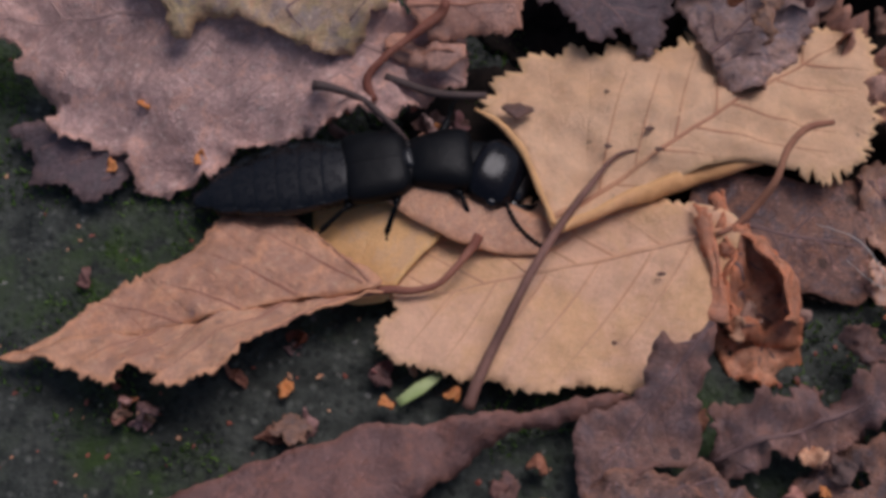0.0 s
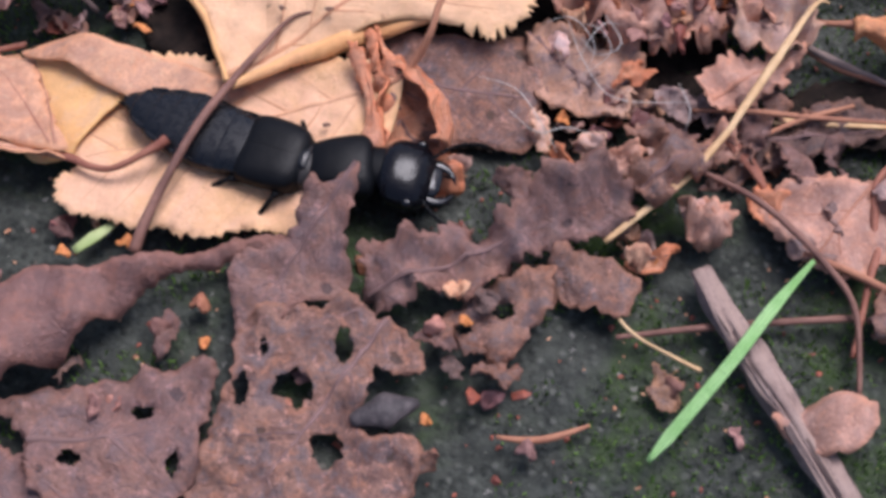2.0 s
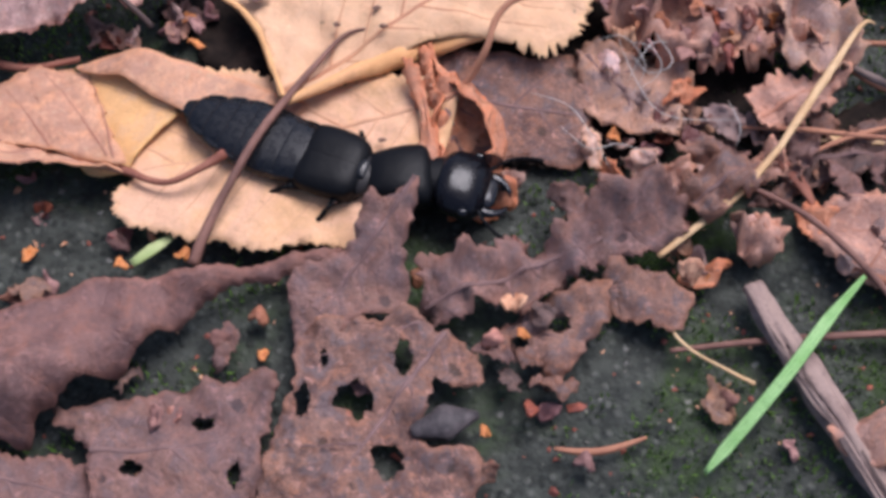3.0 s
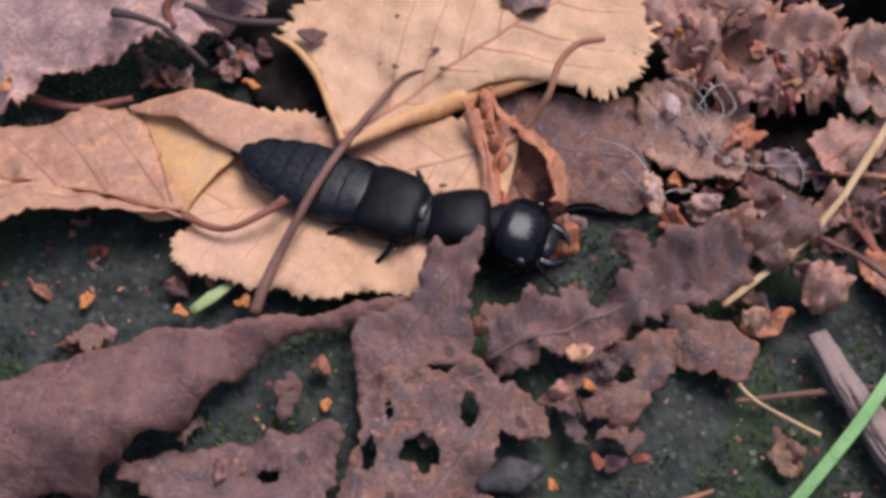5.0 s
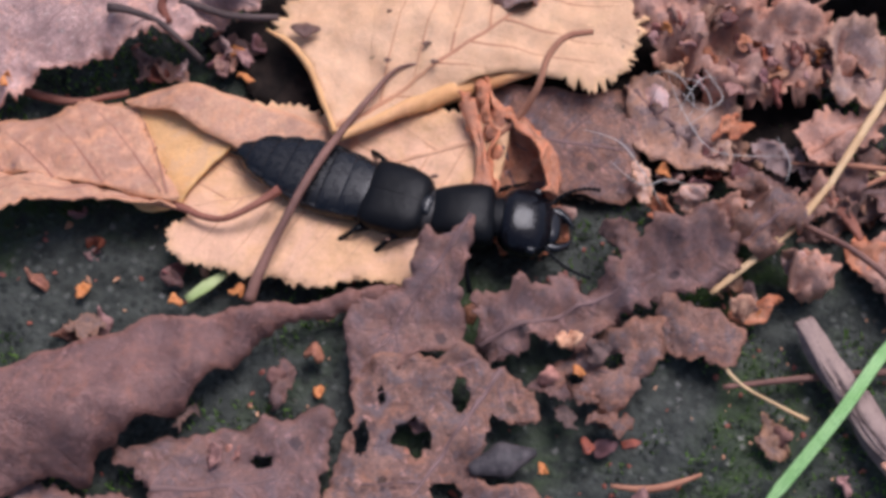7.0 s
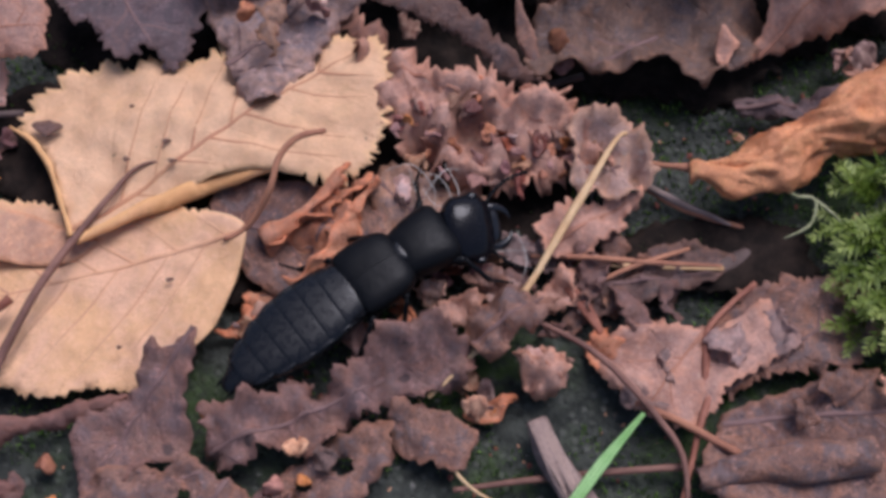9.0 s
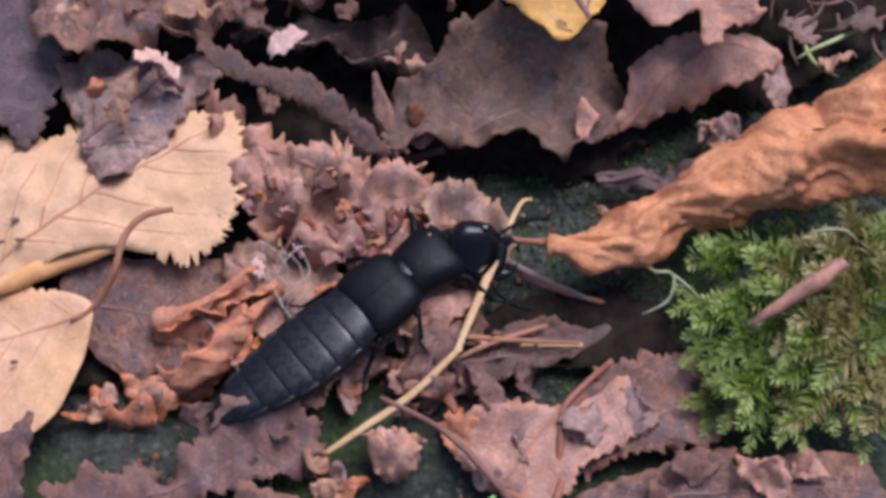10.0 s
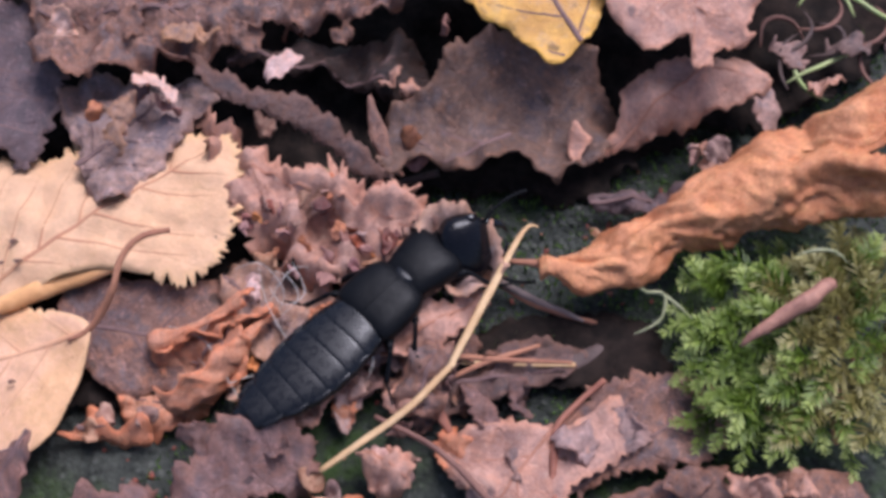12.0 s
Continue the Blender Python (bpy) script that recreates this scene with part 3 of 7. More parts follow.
def tube_mesh(name, path, radii, material, sides=9, rough=0.08, seed=1, flat=1.0, per=8, step=0.5, grain=0.7):
    p = catmull(path, False, per)
    p, s = evenly(p, step)
    r = np.interp(s, np.linspace(0, s[-1], len(radii)), radii)
    tan = np.gradient(p, axis=0)
    tan /= np.linalg.norm(tan, axis=1, keepdims=True)
    up = np.array([0, 0, 1.0])
    verts, faces = [], []
    for i, (c, t, q) in enumerate(zip(p, tan, r)):
        a = np.cross(t, up)
        a = a / np.linalg.norm(a) if np.linalg.norm(a) > 0.05 else np.array([1.0, 0, 0])
        b = np.cross(a, t)
        for k in range(sides):
            w = 2 * np.pi * k / sides
            wob = 1 + rough * 2 * noise.noise(Vector((s[i] * grain, k * 0.9, seed * 3.7)))
            verts.append(c + q * wob * (a * math.cos(w) + b * flat * math.sin(w)))
    n = len(p)
    for i in range(n - 1):
        for k in range(sides):
            faces.append((i * sides + k, i * sides + (k + 1) % sides, (i + 1) * sides + (k + 1) % sides, (i + 1) * sides + k))
    faces += [tuple(range(sides))[::-1], tuple((n - 1) * sides + k for k in range(sides))]
    return mesh_of(name, verts, faces, material)


def stalk(name, label, path, radii, material, category="stalk", group="", **how):
    p = np.array(path)
    at = p.mean(0)
    return thing(name, tube_mesh(name, p - at, radii, material, **how), at, label, category, group)


def petiole(owner, path, radii, material, label="", **how):
    base = np.array(owner.matrix_basis.translation) / MM
    return part("stem", tube_mesh("stem", np.array(path) - base, radii, material, **how), owner, label)


def scroll(path, radii, start, sweep, seed=1, wrinkle=0.25, thick=0.2, nv=30, step=0.5, jag=0.5, spiral=0.0, twist=0.0, holes=()):
    """A leaf rolled round a spine: at each place an open arc that starts at start degrees and runs on by sweep degrees."""
    p = catmull(path, False, 10)
    p, s = evenly(p, step)
    n = len(p)
    fr = np.linspace(0, 1, n)

    def lerp(x):
        return np.interp(fr, np.linspace(0, 1, len(x)), x)

    r, a0, sw = lerp(radii), np.radians(lerp(start) + twist * fr), np.radians(lerp(sweep))
    tan = np.gradient(p, axis=0)
    tan /= np.linalg.norm(tan, axis=1, keepdims=True)
    v, lf = [], []
    for i in range(n):
        a = np.cross(tan[i], (0, 0, 1.0))
        a /= np.linalg.norm(a) + 1e-9
        b = np.cross(a, tan[i])
        e0 = jag * noise.noise(Vector((s[i] * 0.45, seed, 0))) / max(r[i], 0.3)
        e1 = jag * noise.noise(Vector((s[i] * 0.45, seed, 9))) / max(r[i], 0.3)
        for j in range(nv):
            g = j / (nv - 1)
            w = a0[i] - e0 + (sw[i] + e0 + e1) * g
            q = r[i] * (1 - spiral * g)
            arc = q * w
            n1 = noise.noise(Vector((s[i] * 0.12, arc * 0.2, seed * 5.0)))
            n2 = noise.noise(Vector((s[i] * 0.28, arc * 0.6, seed * 9.0)))
            q += wrinkle * (1.2 * (0.6 - 2.6 * abs(n1)) + 0.8 * (0.4 - 2.0 * abs(n2)))
            if wrinkle > 0.5:
                n3 = noise.noise(Vector((s[i] * 0.7 + arc * 0.3, arc * 0.9, seed * 3.0)))
                q += wrinkle * 0.45 * (0.3 - 1.8 * abs(n3))
            v.append(p[i] + q * (a * math.cos(w) + b * math.sin(w)))
            lf.append((s[i], arc - q * (a0[i] + sw[i] / 2), min(g, 1 - g) * sw[i] * r[i]))
    v, lf = np.array(v), np.array(lf)
    tri = []
    for i in range(n - 1):
        for j in range(nv - 1):
            k = i * nv + j
            c = (s[i], lf[k][1])
            if any(((c[0] - hx) / ha) ** 2 + ((c[1] - hy) / hb) ** 2 < 1 for hx, hy, ha, hb in holes):
                continue
            tri += [(k, k + 1, k + nv), (k + 1, k + nv + 1, k + nv)]
    tri = np.array(tri)
    used = np.unique(tri)
    back = np.full(len(v), -1)
    back[used] = np.arange(len(used))
    return thicken(v[used], back[tri], thick, lf[used])


def rolled_leaf(name, label, path, material, category="leaf", group="fallen leaves", **how):
    p = np.array(path)
    at = p.mean(0)
    v, f, lf = scroll(p - at, **how)
    return thing(name, mesh_of(name, v, f, material, lf=lf), at, label, category, group)


# ---- ground ----
def ground_height(x, y):
    v = Vector((x * 0.05, y * 0.05, 2.0))
    return 0.9 * noise.noise(v) + 0.45 * noise.noise(v * 4.1) + 0.22 * noise.noise(v * 13.0) - 0.4


def make_ground():
    xs = np.r_[-420, -300, -150, np.arange(-75, 110, 0.7), 160, 300, 450]
    ys = np.r_[-420, -300, -120, np.arange(-45, 75, 0.7), 120, 300, 450]
    near = lambda x, y: -75 <= x <= 110 and -45 <= y <= 75
    verts = [(x, y, ground_height(x, y) if near(x, y) else -0.4) for y in ys for x in xs]
    nx = len(xs)
    faces = [(j * nx + i, j * nx + i + 1, (j + 1) * nx + i + 1, (j + 1) * nx + i) for j in range(len(ys) - 1) for i in range(nx - 1)]
    g = new("ground", mesh_of("ground", verts, faces, "ground"))
    return tagged(g, "dark damp concrete ground with moss and pale grit", "ground", kind="structure")


make_ground()

# ---- leaves, from the back of the litter to the front ----
leaf("birch_leaf", "large mauve-brown birch leaf, underside up, toothed margin",
     ((-34.0, 19.3, 5.1),
     [(-20.8, 8.1, 3.9), (-21.0, 3.7, 0.9), (-15.7, 2.9, -0.1), (-16.2, 1.6, -1.1), (-12.9, -0.7, -1.1), (-13.0, -3.2, -2.1), (-7.1, -4.9, -2.1), (-6.3, -7.1, -2.6), (-2.8, -7.6, -3.1), (0.0, -6.7, -2.1), (2.6, -5.2, -1.1), (6.6, -4.2, -0.1), (11.0, -2.8, 0.4), (13.8, -2.6, -0.1), (16.9, -0.2, -1.1), (19.8, 1.7, -1.1), (19.8, 4.8, -0.1), (16.1, 5.0, 1.9), (10.7, 5.2, 2.9), (3.7, 5.4, 3.9), (-4.3, 7.2, 4.9)],
     [], [(19.8, 1.6), (-21.1, 4.8)]),
     "mauve_leaf", seed=3, wrinkle=(0.8, 0.1), edge=("serrate", 0.36))
leaf("birch_leaf", "small grey-mauve leaf flat on the ground",
     ((-45.9, 14.3, 1.4),
     [(-4.8, 2.8, 0.1), (-2.5, 3.7, 0.6), (0.4, 2.4, 0.6), (5.4, 0.2, 0.1), (4.6, -2.0, -0.2), (2.1, -3.5, -0.2), (0.6, -2.1, -0.2), (-2.4, -2.0, -0.4), (-3.0, 0.7, -0.2)],
     [], [(-5.1, 2.8), (5.1, -2.8)]),
     "grey_mauve_leaf", seed=4, wrinkle=(0.25, 0.2), edge=("serrate", 0.5))
leaf("birch_leaf", "faded ochre and grey leaf with a ragged margin",
     ((-31.7, 23.0, 10.7),
     [(-9.7, 3.5, 2.2), (-8.7, 1.3, 0.2), (-6.0, 0.3, 0.2), (-4.5, -1.7, -0.3), (-2.5, -0.4, -0.3), (0.2, -0.9, -0.5), (3.8, -2.2, -0.9), (7.7, -2.6, -1.3), (9.4, -1.5, -1.3), (10.7, 4.0, 2.2)],
     [], [(-11.4, 0.9), (11.4, -0.9)]),
     "ochre_leaf", seed=5, wrinkle=(0.5, 0.2), edge=("torn", 0.8))
pl = leaf("birch_leaf", "pale tan-pink leaf with a curved red stem",
     ((-14.5, 24.6, 9.7),
     [(-4.3, 2.5, 2.3), (-3.8, -1.0, -0.2), (-2.0, -2.1, -1.2), (1.5, -1.9, -1.2), (4.6, -0.9, -1.2), (4.0, 3.4, 1.3)],
     [], [(-5.7, -0.5), (5.7, 0.5)]),
     "pinkish_leaf", seed=6, wrinkle=(0.3, 0.2), edge=("serrate", 0.4))
petiole(pl, [(-15.8, 24.4, 10.3), (-16.1, 23.7, 9.5), (-17.9, 22.5, 8.8), (-20.4, 20.6, 8.0), (-21.8, 19.2, 7.0), (-21.3, 17.7, 6.0)], [0.36, 0.42, 0.34, 0.3, 0.34, 0.42], "red_stalk", "curved reddish stem")
leaf("leaf_fragment", "pale flaky piece of dead leaf",
     ((-17.3, 21.6, 6.7),
     [(-3.2, 0.7, 0.3), (-0.6, 1.3, 0.8), (2.5, 1.2, 0.3), (2.9, -0.8, -0.7), (0.4, -1.4, -0.7), (-2.3, -0.7, -0.2)],
     [], [(-3.7, 0.2), (3.7, -0.2)]),
     "pinkish_leaf", seed=7, wrinkle=(0.6, 0.5), edge=("torn", 0.6))
leaf("birch_leaf", "brown leaf lying half hidden below yellow leaves",
     ((11.7, 8.8, 2.3),
     [(-7.9, 3.6, 0.2), (-3.2, 4.4, 0.7), (1.9, 3.8, 0.7), (6.2, 4.4, 0.7), (6.5, 0.4, -0.3), (5.3, -5.2, -0.8), (1.1, -4.9, -0.8), (-3.0, -5.0, -0.3), (-6.6, -1.6, 0.2)],
     [], [(-8.2, 1.1), (8.2, -1.1)]),
     "brown_leaf", seed=8, wrinkle=(0.3, 0.15), edge=("torn", 0.4))
low = leaf("birch_leaf", "flat pale-yellow birch leaf, finely toothed",
     ((-7.5, 3.9, 3.1),
     [(14.3, 4.5, 1.5), (13.9, 1.4, 0.7), (12.8, -1.9, 0.3), (11.4, -4.6, 0.3), (9.0, -6.5, 0.1), (6.8, -8.8, -0.1), (2.7, -8.3, -0.3), (-1.4, -9.0, -0.1), (-5.9, -8.0, -0.1), (-11.3, -6.8, -0.1), (-13.1, -4.2, -0.1), (-11.5, -2.2, -0.3), (-12.9, 0.7, -0.7), (-14.0, 4.3, -1.1), (-13.2, 7.5, -1.1), (-8.3, 8.3, -0.9), (-3.9, 8.5, -0.7), (0.4, 6.3, -0.1), (4.8, 6.2, 0.4), (8.6, 6.5, 0.9), (12.0, 5.9, 1.3)],
     [], [(14.3, 4.1), (-12.8, -1.9)]),
     "peach_leaf", seed=9, wrinkle=(0.35, 0.12), edge=("serrate", 0.5), flutter=0.4,
     plain=[(q, 3.0) for q in [(6.8, 8.4, 4.6), (6.5, 5.3, 3.8), (5.4, 2.4, 3.5), (4.1, -0.4, 3.4)]])
petiole(low, [(5.1, 7.2, 4.8), (6.7, 8.0, 4.9), (8.2, 9.2, 6.4), (9.2, 10.3, 8.1), (10.0, 12.3, 9.3), (11.5, 13.8, 9.7), (13.6, 14.6, 9.2)], [0.15, 0.28, 0.33, 0.29, 0.26, 0.3, 0.24], "tan_stalk", "curved tan stem")
leaf("birch_leaf", "orange-brown leaf margin below a folded yellow leaf",
     ((-16.1, 10.1, 3.2),
     [(-9.1, 2.5, -1.0), (-7.4, 2.9, -0.6), (-3.6, 3.2, 0.2), (-0.3, 2.1, 0.4), (4.4, 0.6, 0.4), (7.9, -0.8, 0.2), (10.8, -2.1, 0.0), (7.3, -4.0, 0.0), (2.8, -3.6, 0.1), (-0.7, -2.2, 0.3), (-4.7, 0.5, 0.2), (-7.2, 1.5, -0.4)],
     [], [(-9.0, 2.6), (9.0, -3.0)]),
     "tan_orange_leaf", seed=51, wrinkle=(0.3, 0.12), edge=("torn", 0.12), ribs=False, flutter=0.3)
leaf("leaf_fragment", "golden-yellow flap of a folded leaf under a tan leaf",
     ((-20.9, 7.7, 2.0),
     [(-5.1, 4.6, -1.1), (-3.5, 4.9, -0.8), (0.0, 4.5, 0.6), (4.9, 2.7, 1.1), (5.3, 0.3, 1.1), (3.3, -2.1, 0.9), (1.7, -4.3, 0.6), (0.7, -5.3, -0.2), (-2.6, -4.8, -1.1), (-4.7, -0.1, -1.2)],
     [], [(-4.0, 5.0), (3.5, -5.0)]),
     "flap_leaf", seed=54, wrinkle=(0.2, 0.12), edge=("torn", 0.08), ribs=False, flutter=0.3)
# near-black sheets added in the hollows, their shade put into the colour
leaf("leaf_mould", "near-black sheet standing for deep shade in the hollows",
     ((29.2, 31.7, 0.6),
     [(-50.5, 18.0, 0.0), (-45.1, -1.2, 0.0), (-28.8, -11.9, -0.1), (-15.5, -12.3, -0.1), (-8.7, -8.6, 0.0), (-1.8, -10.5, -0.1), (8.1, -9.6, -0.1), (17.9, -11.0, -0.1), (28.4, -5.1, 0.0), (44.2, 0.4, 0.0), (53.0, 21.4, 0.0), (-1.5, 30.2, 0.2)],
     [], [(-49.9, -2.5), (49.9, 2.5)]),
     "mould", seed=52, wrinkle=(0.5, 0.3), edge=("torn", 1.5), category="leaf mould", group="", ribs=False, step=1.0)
leaf("leaf_mould", "near-black sheet standing for shade below yellow leaves",
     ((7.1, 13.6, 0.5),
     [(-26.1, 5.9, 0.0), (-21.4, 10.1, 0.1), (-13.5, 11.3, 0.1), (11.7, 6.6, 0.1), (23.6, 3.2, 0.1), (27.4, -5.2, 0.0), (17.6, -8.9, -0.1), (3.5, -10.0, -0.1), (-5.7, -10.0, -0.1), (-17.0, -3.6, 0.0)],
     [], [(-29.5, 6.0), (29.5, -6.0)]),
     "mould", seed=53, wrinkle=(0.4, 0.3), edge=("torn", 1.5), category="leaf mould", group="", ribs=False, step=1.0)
# another near-black sheet, painted shade for the hollow near the moss
leaf("leaf_mould", "near-black sheet standing for a shaded hollow beside the moss",
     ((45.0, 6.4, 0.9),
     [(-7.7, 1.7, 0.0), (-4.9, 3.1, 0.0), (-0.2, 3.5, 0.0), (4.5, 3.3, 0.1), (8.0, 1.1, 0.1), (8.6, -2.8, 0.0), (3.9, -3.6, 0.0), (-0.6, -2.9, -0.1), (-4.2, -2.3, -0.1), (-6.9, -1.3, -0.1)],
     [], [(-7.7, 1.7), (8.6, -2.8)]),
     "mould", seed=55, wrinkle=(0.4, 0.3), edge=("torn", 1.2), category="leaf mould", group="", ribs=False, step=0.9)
fold = leaf("birch_leaf", "pale-yellow birch leaf folded along its rim, coarse teeth, dark specks",
     ((0.8, 18.1, 4.5),
     [(-7.8, -10.7, 0.3), (-8.9, -8.0, 0.2), (-9.9, -4.6, 0.0), (-11.6, -1.5, -0.0), (-13.6, 0.2, -0.1), (-12.1, 3.1, 0.1), (-9.8, 5.0, 0.1), (-6.4, 5.8, 0.1), (-4.0, 5.3, 0.1), (1.4, 6.2, 0.1), (6.0, 7.7, 0.3), (11.2, 7.1, 0.7), (16.3, 7.3, 0.9), (18.0, 2.8, 0.9), (16.4, -3.8, 0.7), (12.8, -5.9, 0.7), (6.3, -4.8, 0.9), (0.7, -6.7, 0.3), (-3.6, -8.6, -0.0)],
     [(-2.7, -6.5, -0.1), (2.0, -4.7, 0.9), (-9.6, -1.1, 0.3), (-7.9, -5.4, -0.1), (-3.5, 0.3, 0.7), (5.2, -1.3, 1.3), (10.6, 0.4, 1.1)], [(-7.2, -9.0), (14.3, 5.2)]),
     "straw_yellow_leaf", seed=10, wrinkle=(0.5, 0.12), flutter=0.3, edge=("serrate", 0.95), step=0.55,
     plain=[(q, 3.2) for q in [(-6.0, 7.9, 4.8), (-2.5, 9.6, 4.7), (1.1, 11.3, 4.5), (4.6, 12.7, 4.4), (7.6, 13.4, 5.0), (-8.2, 10.3, 4.7), (-9.7, 14.0, 4.6)]])


def rolled_margin(owner, path, radii, start, sweep, material, seed, label):
    base = np.array(owner.matrix_basis.translation) / MM
    v, f, lf = scroll(np.array(path) - base, radii, start, sweep, seed=seed, wrinkle=0.12, nv=16, step=0.35, jag=0.3)
    return part("rolled_margin", mesh_of("rolled_margin", v, f, material, lf=lf), owner, label)


rolled_margin(fold, [(-6.9, 7.4, 4.8), (-4.6, 8.7, 4.7), (-1.6, 10.3, 4.6), (2.0, 11.8, 4.5), (5.6, 13.1, 4.4), (9.0, 13.7, 5.0)], [0.15, 0.45, 0.7, 0.8, 0.6, 0.25], [-80, -80, -80], [190, 195, 190], "fold_orange", 3, "orange rolled-under margin")
rolled_margin(fold, [(-7.2, 7.8, 4.8), (-8.3, 11.0, 4.7), (-9.5, 14.3, 4.6), (-11.3, 16.8, 4.5), (-13.3, 18.2, 4.5)], [0.12, 0.15, 0.17, 0.18, 0.14], [60, 60, 60], [190, 190, 190], "fold_orange", 5, "orange rolled-under margin")
petiole(fold, [(2.2, 14.6, 4.6), (-0.1, 14.4, 4.9), (-2.3, 13.8, 5.0), (-4.5, 11.0, 5.0), (-7.0, 7.2, 5.2), (-9.0, 3.5, 5.6), (-10.9, -0.4, 5.3), (-12.7, -4.1, 4.2), (-13.7, -6.5, 3.2)], [0.07, 0.13, 0.24, 0.32, 0.36, 0.35, 0.35, 0.4, 0.48], "brown_stalk", "long brown stem")
for size, specks in ((1.1, (-9.9, 17.7, 5.1)), (0.34, (-3.0, 14.2, 5.7)), (0.36, (0.9, 13.8, 6.1)), (0.28, (-0.7, 18.9, 5.6)), (0.22, (-2.9, 19.3, 5.5)), (0.3, (0.3, 17.9, 5.7)), (0.35, (0.2, 15.7, 5.9)), (0.25, (-2.9, -1.5, 3.9)), (0.3, (0.8, 4.1, 4.1))):
    r = random.Random(int(size * 100) + int(specks[0] * 10))
    v, f, lf = sheet([(size * r.uniform(0.6, 1.2) * (1.3 if abs(math.cos(a)) > 0.7 else 0.5) * math.cos(a), size * r.uniform(0.3, 0.9) * math.sin(a), 0.12 * r.random()) for a in np.arange(7) * 0.8976], [], [(-1, 0), (1, 0)], edge=("torn", 0.25 * size), wrinkle=(0.1, 0.8), step=0.2, seed=2)
    thing("leaf_crumb", mesh_of("leaf_crumb", v, f, "dark_brown_leaf", lf=lf), specks, "tiny dark brown flake lying on a yellow leaf", "leaf crumb")


def half_blade(owner, rim, hinge, lines, material, seed, domed):
    """One half of a leaf that bends along its midrib: the straight side lies on the hinge."""
    info = {}
    v, f, lf = sheet(rim, domed, hinge, veins=info, seed=seed, wrinkle=(0.5, 0.14), flutter=0.5, edge=("serrate", 0.5), step=0.5, plain=[(-x, -0.02 * x, 1.4) for x in np.arange(0.0, 29.0, 1.5)])
    ob = part("blade_half", mesh_of("blade_half", v, f, material, lf=lf), owner)
    for a, b in lines:
        a, b = np.array(a), np.array(b)
        across = np.array([b[1] - a[1], a[0] - b[0]])
        line = [a + (b - a) * g + across * 0.08 * g * (1 - g) for g in np.linspace(0.02, 0.94, 24)]
        line = [q for q in line if inside(np.array([q]), info["poly"])[0]]
        if len(line) > 4:
            part("side_vein", mesh_of("side_vein", *vein_tubes([line], [(0.15, 0.05)], info["height"]), "vein_red"), ob)
    return ob


left_leaf = new("birch_leaf", None)
left_leaf.location = Vector((-19.8, 1.5, 3.5)) * MM
tagged(left_leaf, "tan-orange birch leaf bent along its midrib, one half raised", "leaf", "fallen leaves")
north_half = half_blade(left_leaf,
     [(0.0, 0.0, 0.0), (-2.2, 2.8, 0.1), (-4.7, 5.9, 0.3), (-6.3, 8.2, 0.1), (-7.6, 9.4, -0.2), (-9.9, 9.1, -0.3), (-11.7, 8.6, 0.0), (-13.2, 6.9, 0.2), (-15.1, 5.7, 0.3), (-17.8, 4.5, 0.3), (-20.4, 3.8, 0.2), (-22.7, 2.1, 0.1), (-24.7, 0.7, 0.0), (-27.0, 0.0, 0.0), (-29.2, -0.6, -0.1), (-24.0, -0.5, 0.0), (-16.0, -0.3, 0.0), (-8.0, -0.1, 0.0)],
     [(0.0, 0.0), (-29.0, -0.6)], [((-0.6, 0.1), (-7.6, 9.6)), ((-1.0, 0.1), (-11.5, 8.6)), ((-6.0, 0.0), (-14.5, 6.2)), ((-10.5, -0.1), (-18.5, 4.4)), ((-15.0, -0.2), (-22.0, 3.0))], "tan_orange_leaf", 11, [(-7.0, 4.0, 0.9), (-13.0, 3.0, 0.8)])
south_half = half_blade(left_leaf,
     [(0.0, 0.0, 0.0), (-8.0, -0.1, 0.0), (-16.0, -0.3, 0.0), (-24.0, -0.5, 0.0), (-29.2, -0.7, -0.1), (-26.6, -2.1, -0.2), (-25.3, -2.9, -0.2), (-23.2, -4.4, -0.4), (-21.7, -5.3, -0.6), (-20.0, -6.2, -0.8), (-19.3, -5.2, -0.3), (-17.2, -5.7, -0.4), (-16.5, -7.1, -0.9), (-13.5, -7.4, -0.9), (-11.4, -6.6, -0.5), (-9.9, -5.3, -0.1), (-7.6, -3.6, 0.1), (-5.2, -2.5, 0.1), (-2.5, -1.7, 0.0), (-1.1, -1.0, 0.0)],
     [(0.0, 0.0), (-29.0, -0.6)], [((-1.0, -0.1), (-13.0, -7.2)), ((-6.5, -0.1), (-17.0, -6.6)), ((-11.5, -0.2), (-21.0, -5.8)), ((-16.5, -0.3), (-24.0, -4.0))], "tan_orange_leaf", 31, [(-12.0, -3.5, 0.6), (-18.0, -3.0, 0.4)])
part("midrib", tube_mesh("midrib", [(0.0, 0.0, 0.05), (-8.0, -0.1, 0.05), (-16.0, -0.3, 0.05), (-27.0, -0.55, 0.0)], [0.34, 0.24, 0.18, 0.06], "vein_red", rough=0.1, flat=0.7), left_leaf)
part("stem", tube_mesh("stem", [(-0.6, 0.0, 0.0), (0.8, -0.1, 0.0), (2.2, -0.5, 0.1), (4.2, -0.5, 0.3), (5.8, 0.5, 0.6), (7.2, 1.7, 0.8), (8.0, 2.7, 0.9)], [0.36, 0.34, 0.29, 0.27, 0.28, 0.32, 0.42], "red_stalk"), left_leaf, "curved reddish stem")
